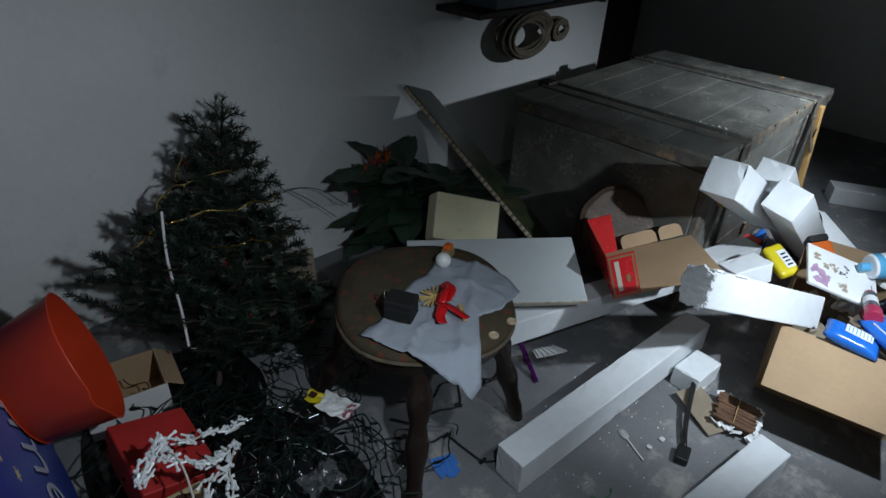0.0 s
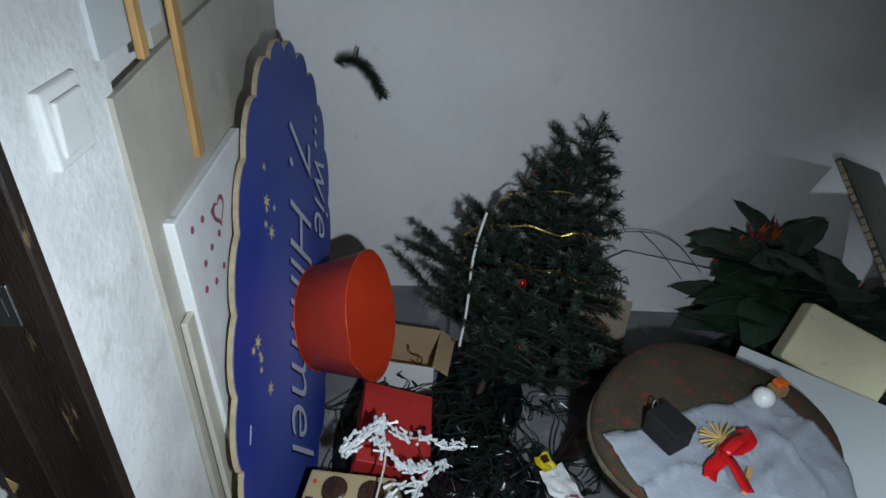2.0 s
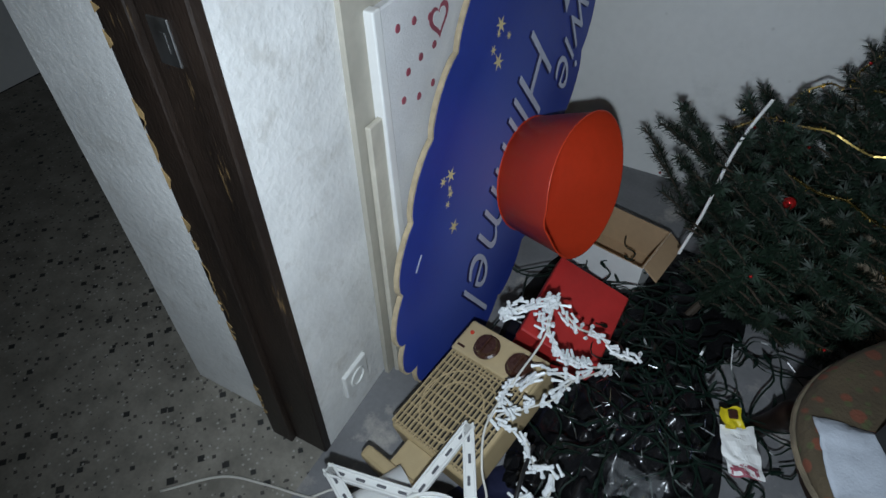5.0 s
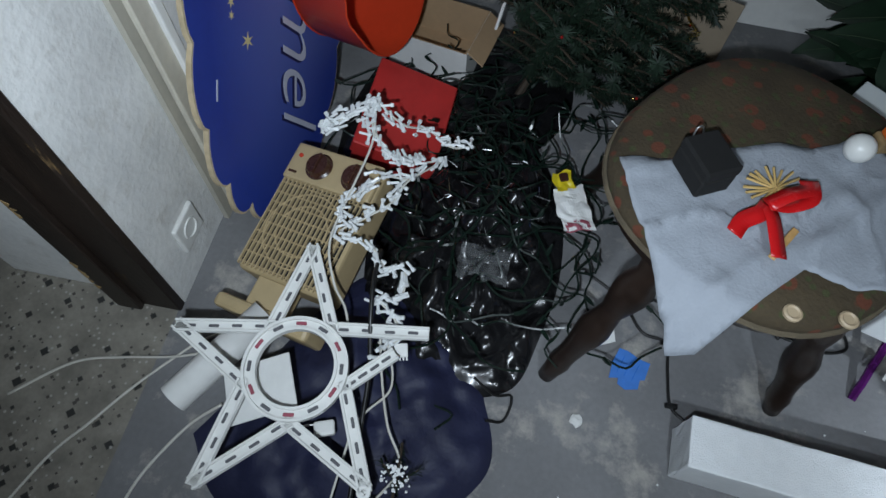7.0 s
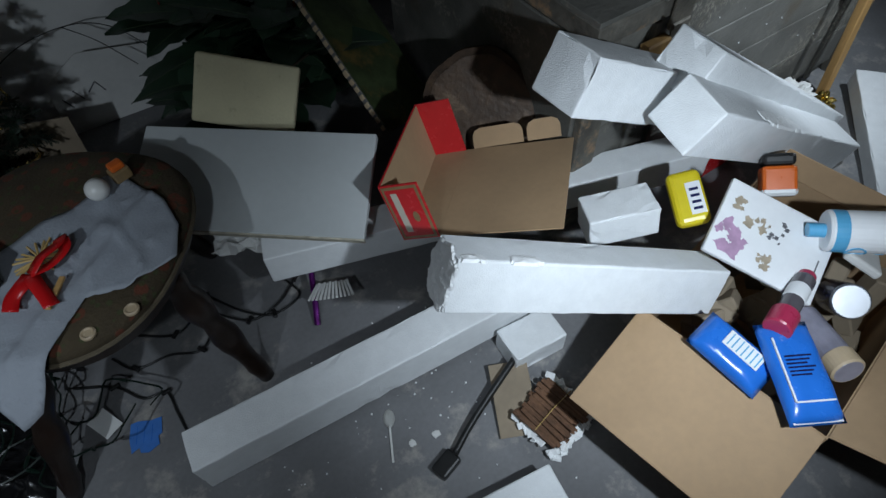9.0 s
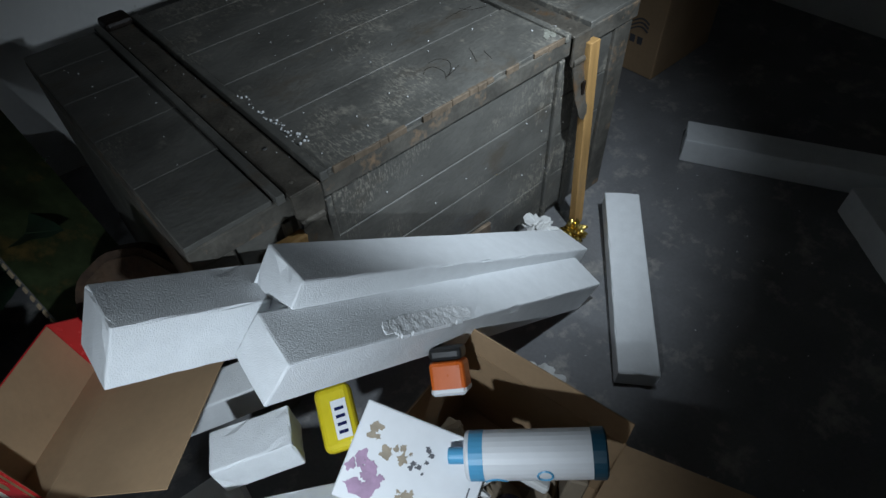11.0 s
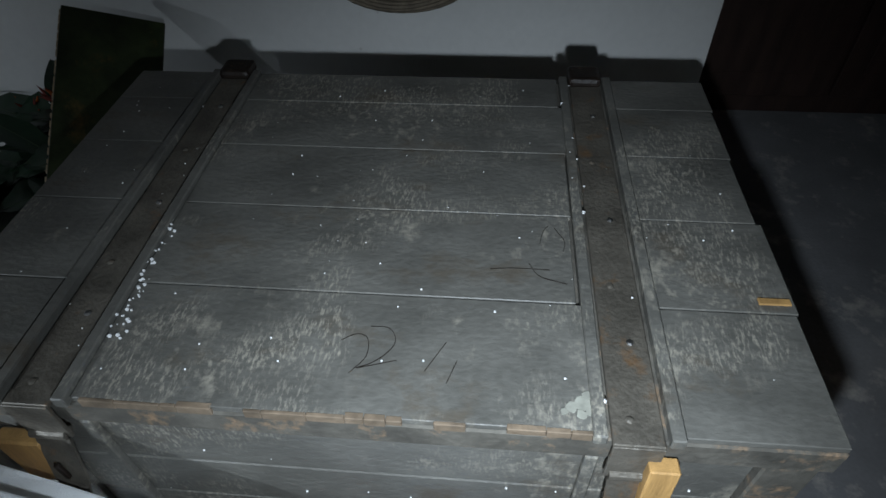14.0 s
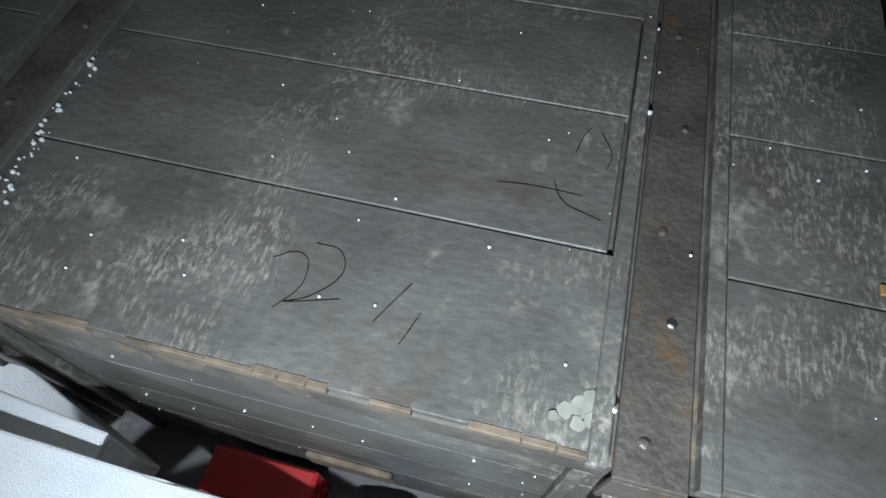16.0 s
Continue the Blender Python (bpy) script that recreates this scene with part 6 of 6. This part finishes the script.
part("cream_bar", one_box((0.020, -0.0025, -GH + 0.024), (0.034, -0.0018, -0.020)), M_CREAM, gx)
bm = bmesh.new()
outline_slab(bm, [(0.007 * math.cos(a), 0.014 * math.sin(a)) for a in (2 * math.pi * k / 16 for k in range(16))], 0.001, frame_of((0.056, -0.0029, -0.085), (1, 0, 0), (0, 0, 1)))
part("oval", bm, M_GILT, gx)

# ---- carton full of odds and ends ----
mark = made()
CM = frame_of((1.790, 0.055, 0.002), (0.55, 0.105, 0), (-0.07, 0.38, 0))
ct = open_carton("carton", "open brown cardboard carton filled with cans and packets", "carton", CM, 0.55, 0.385, 0.268, M_CARD, M_CARD, (("-x", 22, 0.23), ("-y", -22, 0.23), ("+x", -75, 0.06)))
scraps = thing("packing_scrap_pile", "dark paper and card scraps filling the carton", "scraps")
rng = random.Random(121)
for k in range(40):
    x, y = rng.uniform(0.05, 0.49), rng.uniform(0.05, 0.33)
    part("scrap", one_box((-0.05, -0.03, -0.02), (0.05, 0.03, 0.02), 0.004, CM @ pose(x, y, rng.uniform(0.05, 0.17), rng.uniform(0, 180), rng.uniform(0, 180), rng.uniform(0, 180))), M_CARDDARK, scraps)


def can(name, label, a, b, r, mat_body, caps=(), group=""):
    a, b = Vector(a), Vector(b)
    z = (b - a).normalized()
    ob = thing(name, label, name.split("_")[-1], Matrix.Translation(a) @ Vector((0, 0, 1)).rotation_difference(z).to_matrix().to_4x4(), group)
    l = (b - a).length
    bm_ = bmesh.new()
    lathe(bm_, [(r * 0.90, 0.0), (r, 0.004), (r, l - 0.004), (r * 0.90, l)], 28)
    part("body", bm_, mat_body, ob, smooth=False)
    for nm, z0, z1, rr, mt in caps:
        bm_ = bmesh.new()
        lathe(bm_, [(rr * 0.94, z0), (rr, z0 + 0.002), (rr, z1 - 0.003), (rr * 0.9, z1)], 28)
        part(nm, bm_, mt, ob)
    return ob


wb = can("white_bottle", "white plastic bottle with a teal end and blue print", (2.055, 0.315, 0.395), (2.215, 0.155, 0.425), 0.041, M_WHITE, (("end_cap", 0.205, 0.230, 0.042, M_TEALCAP), ("neck", -0.03, 0.002, 0.014, M_LIGHTBLUE), ("blue_band", 0.006, 0.034, 0.0414, M_LIGHTBLUE)))
for k, (z, a, s) in enumerate(((0.05, 250, 0.018), (0.13, 215, 0.012), (0.10, 290, 0.010))):
    bm = bmesh.new()
    for j in range(14):
        t = 2 * math.pi * j / 14
    tube(bm, [(0.0415 * math.cos(math.radians(a) + s / 0.041 * math.cos(t)), 0.0415 * math.sin(math.radians(a) + s / 0.041 * math.cos(t)), z + s * math.sin(t)) for t in (2 * math.pi * j / 14 for j in range(15))], 0.002, 4)
    part("print", bm, M_LIGHTBLUE, wb)
sc_ = can("spray_can", "dark blue spray can showing its bright metal bottom", (2.085, 0.232, 0.240), (2.010, 0.195, 0.335), 0.034, M_CANBLUE, (("rim", 0.122, 0.131, 0.034, M_ALU),))
bm = bmesh.new()
lathe(bm, [(0.032, 0.131), (0.024, 0.127), (0.010, 0.123), (0.0, 0.122)], 28, closed=False)
part("dished_bottom", bm, M_ALU, sc_, smooth=True)
pb = can("glue_bottle", "smoky bottle with dark pink cap and white label", (1.985, 0.275, 0.335), (1.840, 0.235, 0.345), 0.020, M_GLASSDARK, (("cap", 0.105, 0.152, 0.026, M_MAGENTA), ("shoulder", -0.012, 0.004, 0.017, M_MAGENTA), ("label", 0.030, 0.070, 0.0206, M_WHITE)))
lc = can("lilac_can", "faded lilac can with a beige cap", (1.965, 0.235, 0.27), (1.900, 0.110, 0.310), 0.029, M_LILAC, (("cap", 0.110, 0.146, 0.031, M_CAPBEIGE),))


def pack(name, label, m, sx_, sy_, material, seed):
    bm_ = bmesh.new()
    n = 12
    for side in (1, -1):
        g = [[None] * (n + 1) for _ in range(n + 1)]
        for i in range(n + 1):
            for j in range(n + 1):
                u, v = i / n * 2 - 1, j / n * 2 - 1
                puff = (1 - u ** 4) * (1 - v ** 4)
                z = side * (0.022 * puff ** 0.6 + 0.004 * noise.noise((u * 3, v * 4, seed)) * puff)
                g[i][j] = bm_.verts.new((u * sx_ / 2, v * sy_ / 2, z))
        for i in range(n):
            for j in range(n):
                bm_.faces.new((g[i][j], g[i + 1][j], g[i + 1][j + 1], g[i][j + 1]))
    bmesh.ops.remove_doubles(bm_, verts=bm_.verts, dist=0.0004)
    ob = thing(name, label, "packet", m)
    part("pouch", bm_, material, ob, smooth=True)
    return ob


p1 = pack("blue_packet", "plump glossy blue packet with white print", frame_of((1.822, 0.162, 0.315), (0.86, -0.50, 0.0), (0.50, 0.86, 0.10)), 0.100, 0.190, M_PKBLUE, 1)
part("white_line", one_box((-0.034, -0.060, 0.0205), (0.034, -0.057, 0.0225)), M_WHITE, p1)
part("white_line", one_box((-0.036, -0.058, 0.019), (-0.033, 0.06, 0.0225)), M_WHITE, p1)
for k in range(6):
    part("text_line", one_box((-0.026, 0.022 - 0.007 * k, 0.0215), (0.022 - 0.006 * (k % 3), 0.025 - 0.007 * k, 0.0232)), M_CANBLUE, p1)
part("white_seam", one_box((-0.044, -0.092, -0.002), (0.044, -0.078, 0.004), 0.001), M_WHITE, p1)
p2 = pack("blue_packet", "blue packet with a white printed field", frame_of((1.772, 0.255, 0.292), (0.80, 0.10, 0.1), (0.1, 0.8, 0.15)), 0.085, 0.15, M_PKBLUE, 2)
part("white_field", one_box((-0.008, -0.045, 0.0225), (0.026, 0.030, 0.0255), 0.001), M_WHITE, p2)
for k in range(7):
    part("text_line", one_box((-0.005, -0.040 + 0.010 * k, 0.0254), (0.022, -0.0375 + 0.010 * k, 0.0262)), M_LIGHTBLUE, p2)
yb = thing("yellow_bottle", "flat yellow plastic bottle with a printed label", "bottle", frame_of((1.945, 0.545, 0.355), (0.55, -0.35, 0.2), (0.45, 0.6, 0.35)))
part("body", one_box((-0.035, -0.065, -0.018), (0.035, 0.055, 0.018), 0.014, seg=3), M_YELLOW, yb, smooth=False)
part("label", one_box((-0.002, -0.045, 0.0175), (0.028, 0.025, 0.0190)), M_WHITE, yb)
for k in range(4):
    part("text_line", one_box((0.004, -0.036 + 0.014 * k, 0.0188), (0.022, -0.030 + 0.014 * k, 0.0198)), M_CANBLUE, yb)
oc = thing("orange_jar", "orange packaged jar with a black lid", "jar", frame_of((2.160, 0.470, 0.330), (0.6, -0.6, 0.2), (0.5, 0.5, 0.6)))
part("body", one_box((-0.035, -0.030, -0.03), (0.035, 0.035, 0.03), 0.008, seg=2), M_ORANGEPK, oc)
part("lid", one_box((-0.033, 0.036, -0.028), (0.033, 0.062, 0.028), 0.008, seg=2), M_WIREBLACK, oc)
part("white_band", one_box((-0.0355, -0.031, -0.0305), (0.0355, -0.012, 0.0305), 0.006), M_WHITE, oc)
# stained white card
sg = thing("stained_card", "white card box lid with mauve and brown stains", "card", frame_of((1.990, 0.492, 0.432), (0.115, -0.19, -0.065), (0.13, 0.06, 0.055)))
part("card", one_box((0.0, -0.165, -0.012), (0.235, 0.0, 0.0), 0.002), M_WHITE, sg)
rng = random.Random(131)
for cx, cy, n, s, mt in ((0.045, -0.125, 16, 0.016, M_STAINPINK), (0.075, -0.07, 10, 0.010, M_STAINBROWN), (0.03, -0.045, 8, 0.009, M_STAINBROWN), (0.12, -0.075, 6, 0.006, M_GREYPRINT), (0.13, -0.04, 5, 0.005, M_GREYPRINT), (0.12, -0.135, 8, 0.009, M_STAINBROWN)):
    bm = bmesh.new()
    for k in range(n):
        r0, q = rng.uniform(0.35, 1.0) * s, rng.uniform(0, 50)
        ring_ = [(a, r0 * (0.45 + 1.3 * abs(noise.noise((math.cos(a) * 1.6 + q, math.sin(a) * 1.6, q))) + 0.25 * rng.random())) for a in (2 * math.pi * j / 18 for j in range(18))]
        outline_slab(bm, [(r1 * math.cos(a), r1 * math.sin(a)) for a, r1 in ring_], 0.0005, pose(cx + rng.gauss(0, s), cy + rng.gauss(0, s), 0.0004 + 0.00012 * k))
    part("stain", bm, mt, sg)
part("printed_mark", one_box((0.205, -0.032, 0.0), (0.225, -0.020, 0.0008)), M_REDGLOSS, sg)
part("printed_line", one_box((0.215, -0.150, 0.0), (0.2175, -0.075, 0.0007)), M_GREYPRINT, sg)
foam_beam("broken polystyrene piece beside the yellow bottle", (1.715, 0.600, 0.372), (0.75, -0.35, 0.10), (0.35, 0.75, -0.1), 0.15, 0.085, 0.075, 141)
pw = solid("paper_wad", one_box((-0.05, -0.04, -0.01), (0.05, 0.04, 0.01), 0.006, seg=2), M_PAPER, "crumpled translucent wrapping in the carton", "paper", pose(2.165, 0.255, 0.30, 20, 15, 30))
bm = bmesh.new()
bmesh.ops.create_icosphere(bm, subdivisions=4, radius=0.06)
for v in bm.verts:
    v.co *= 0.55 + 0.8 * abs(noise.noise(v.co * 30))
solid("crumpled_paper", bm, M_PAPER, "crumpled white paper in the carton", "paper", pose(2.035, 0.315, 0.275))
bm = bmesh.new()
bmesh.ops.create_icosphere(bm, subdivisions=4, radius=0.065)
for v in bm.verts:
    v.co *= 0.55 + 0.8 * abs(noise.noise(v.co * 28 + Vector((4, 4, 4))))
    v.co.z *= 0.6
solid("crumpled_paper", bm, M_PAPER, "crumpled white paper behind the carton", "paper", pose(2.42, 0.43, 0.03))

settle(mark, (0.042, 0.028, -0.004))
mark = made()

# cinnamon sticks, brush
ci = thing("cinnamon_bundle", "bundle of cinnamon sticks on a strip of birch bark", "cinnamon", frame_of((1.555, 0.468, 0.030), (0.95, 0.18, 0.02), (-0.2, 0.95, 0.1)))
rng = random.Random(151)
for k in range(22):
    x, z = -0.055 + 0.0105 * (k % 11), 0.0 + 0.013 * (k // 11)
    a, b = Vector((x + rng.uniform(-0.004, 0.004), -0.058 + rng.uniform(-0.01, 0.01), z)), Vector((x + rng.uniform(-0.006, 0.006), 0.055 + rng.uniform(-0.01, 0.01), z + rng.uniform(-0.002, 0.004)))
    bm = bmesh.new()
    tube(bm, [a, a.lerp(b, 0.5), b], 0.0062, 7)
    part("stick", bm, M_CINNAMON, ci)
bm = bmesh.new()
for k in range(70):
    x = rng.uniform(-0.07, 0.065)
    y = rng.choice((-0.068, -0.062)) if k % 3 else rng.uniform(-0.06, 0.06)
    if k % 3 == 0:
        x = rng.choice((-0.066, 0.066))
    box(bm, (-0.012, -0.007, -0.0015), (0.012, 0.007, 0.0015), 0.0008, pose(x, y, rng.uniform(-0.010, 0.002), rng.uniform(-50, 50), rng.uniform(-35, 35), rng.uniform(0, 180)))
part("birch_bark", bm, M_FOAMROUGH, ci, "white flaky birch bark")
bm = bmesh.new()
tube(bm, [(-0.062, 0.0, 0.022), (0.0, 0.002, 0.026), (0.062, 0.0, 0.022)], 0.0012, 5)
part("string", bm, M_STRAW, ci)
solid("felt_strip", one_box((-0.045, -0.085, 0), (0.045, 0.085, 0.003), 0.001), M_CARDDARK, "strip of grey-brown card beside the cinnamon", "card", frame_of((1.510, 0.545, 0.022), (0.85, -0.45, 0.1), (0.45, 0.85, 0.1)))
br = thing("hand_brush", "black plastic brush lying on the floor", "brush", frame_of((1.300, 0.512, 0.013), (0.95, 0.25, 0.05), (-0.25, 0.95, 0)))
part("head", one_box((-0.026, -0.019, -0.012), (0.030, 0.019, 0.016), 0.005, seg=2), M_WIREBLACK, br)
bm = bmesh.new()
tube(bm, smooth_path([(0.028, 0, 0.002), (0.09, 0.012, 0.006), (0.16, 0.02, 0.012), (0.30, 0.03, 0.03)], 4), 0.008, 8)
part("handle", bm, M_WIREBLACK, br, smooth=True)

settle(mark, (0.0, -0.02, 0.0))

# ---- bits round the crate ----
bm = bmesh.new()
bmesh.ops.create_icosphere(bm, subdivisions=4, radius=0.045)
for v in bm.verts:
    v.co *= 0.5 + 0.9 * abs(noise.noise(v.co * 42))
solid("gold_foil", bm, M_FOILGOLD, "crumpled gold foil at the foot of the lath", "foil", pose(2.93, 0.74, 0.025))
bm = bmesh.new()
bmesh.ops.create_icosphere(bm, subdivisions=4, radius=0.055)
for v in bm.verts:
    v.co *= 0.5 + 0.9 * abs(noise.noise(v.co * 38 + Vector((2, 1, 0))))
    v.co.z *= 0.7
solid("crumpled_paper", bm, M_PAPER, "crumpled white paper at the foot of the crate", "paper", pose(2.80, 0.775, 0.11))
bm = bmesh.new()
bmesh.ops.create_icosphere(bm, subdivisions=3, radius=0.035)
for v in bm.verts:
    v.co *= 0.6 + 0.7 * abs(noise.noise(v.co * 60))
    v.co.z *= 0.4
solid("green_scrap", bm, M_GREENPL, "crumpled green plastic scrap on the floor", "scrap", pose(3.26, 0.98, 0.01))

rbg = thing("red_gift_bag", "glossy red gift bag lying against the crate front", "bag", pose(2.355, 0.752, 0.001))
part("body", one_box((0, 0, 0), (0.190, 0.080, 0.122), 0.006, seg=2), M_REDGLOSS, rbg)
part("rim", one_box((0.004, 0.004, 0.1225), (0.186, 0.076, 0.128), 0.002), M_REDCARD, rbg, "folded dark red rim")
bpk = pack("blue_packet", "blue foil packet with white print standing against the crate front", frame_of((2.660, 0.792, 0.052), (1, 0.1, 0), (0, 0.25, 1)), 0.11, 0.100, M_PKBLUE, 7)
part("white_band", one_box((-0.030, 0.010, 0.019), (0.030, 0.030, 0.0245), 0.001), M_WHITE, bpk)

# shelf with grey-blue box, and coiled rope below it
sh = thing("wall_shelf", "dark brown wall shelf", "shelf")
part("shelf_board", one_box((1.925, 1.930, 0.893), (3.05, YB - 0.002, 0.918), 0.003), M_DARKWOOD, sh)
for x in (2.15, 2.95):
    part("bracket", one_box((x, 1.97, 0.870), (x + 0.025, YB - 0.002, 0.8925), 0.002), M_DARKWOOD, sh)
sbx = thing("metal_box", "grey-blue metal box on the wall shelf", "box", pose(2.045, 1.945, 0.9185))
part("body", one_box((0, 0, 0), (0.42, 0.22, 0.26), 0.006, seg=2), M_SLATEBLUE, sbx)
part("lid", one_box((-0.004, -0.004, 0.262), (0.424, 0.224, 0.285), 0.004), M_SLATEBLUE, sbx)
for cx, rx, n, sd in ((2.49, 0.200, 34, 1), (2.755, 0.085, 14, 2)):
    rp = thing("rope_coil", "coil of grey-brown rope hanging under the shelf", "rope", group="rope coils")
    rng = random.Random(160 + sd)
    for k in range(n):
        r0 = rx * rng.uniform(0.62, 1.04)
        dz, dy = rng.uniform(-0.012, 0.012), rng.uniform(-0.05, 0.05)
        bm = bmesh.new()
        tube(bm, [(cx + r0 * math.cos(a), 2.095 + dy * math.sin(a * 0.5), 0.735 + dz + 0.55 * r0 * math.sin(a)) for a in (2 * math.pi * j / 36 for j in range(37))], 0.0065, 6, cap=False)
        part("strand", bm, M_ROPE, rp)

# ---- far right ----
cb = thing("dark_cabinet", "tall dark brown wooden cabinet in the recess", "cabinet", pose(3.40, 2.62, 0))
part("carcass", one_box((0, 0.022, 0), (1.25, 0.32, 2.0), 0.003), M_BROWNWOOD, cb)
for x in (0.015, 0.635):
    d_ = part("door", one_box((x, 0.0, 0.08), (x + 0.60, 0.0215, 1.96), 0.004), M_BROWNWOOD, cb)
    part("panel", one_box((x + 0.08, -0.004, 0.18), (x + 0.52, 0.0005, 1.86), 0.003), M_BROWNWOOD, d_)
wbx = thing("shipping_carton", "closed brown shipping carton with black printed waves", "carton", pose(3.830, 1.08, 0.001))
part("body", one_box((0, 0, 0), (0.42, 0.43, 0.40), 0.004), M_CARD, wbx)
for a, b in ((0, 0.213), (0.217, 0.43)):
    part("flap", one_box((0.002, a, 0.4005), (0.418, b, 0.405), 0.001), M_CARD, wbx)
for k in range(3):
    bm = bmesh.new()
    tube(bm, [(-0.001, 0.06 + 0.012 * j, 0.215 - 0.016 * k + 0.014 * math.sin(j * 0.6)) for j in range(16)], 0.0035, 4)
    part("printed_wave", bm, M_GREYPRINT, wbx)
for k in range(5):
    part("printed_bar", one_box((-0.0012, 0.075 + 0.034 * k, 0.125), (0.0, 0.098 + 0.034 * k, 0.155)), M_GREYPRINT, wbx)

# ---- polystyrene crumbs: one scatter of countless beads ----
bm = bmesh.new()
rng = random.Random(171)


def bead(x, y, z, s):
    bmesh.ops.create_icosphere(bm, subdivisions=1, radius=s, matrix=Matrix.Translation((x, y, z + s * 0.6)))


for k in range(70):
    bead(rng.gauss(1.32, 0.14), rng.gauss(0.72, 0.10), 0.0, rng.uniform(0.0008, 0.003))
for k in range(120):
    bead(rng.uniform(0.6, 3.6), rng.uniform(-0.2, 0.75), 0.0, rng.uniform(0.0008, 0.0026))
for k in range(90):
    bead(rng.uniform(CX0 + 0.03, CX1 - 0.02), rng.uniform(CY0 + 0.02, CY1 - 0.05), CZ - 0.001, rng.uniform(0.0006, 0.002))
for k in range(70):
    t = rng.random()
    bead(2.216 + 0.03 * (0.5 - t) + rng.gauss(0, 0.008), 0.94 + 0.26 * t, CZ - 0.001, rng.uniform(0.001, 0.0036))
for k in range(26):
    bead(2.91 + rng.gauss(0, 0.006), rng.uniform(CY0, CY1), CZ + 0.001, rng.uniform(0.001, 0.004))
for k in range(30):
    bead(rng.uniform(2.0, 3.1), CY0 + 0.0125, rng.uniform(0.15, 0.56), rng.uniform(0.0008, 0.0026))
solid("polystyrene_crumbs", bm, M_FOAMROUGH, "scattered white polystyrene beads and crumbs", "crumbs", kind="stuff")
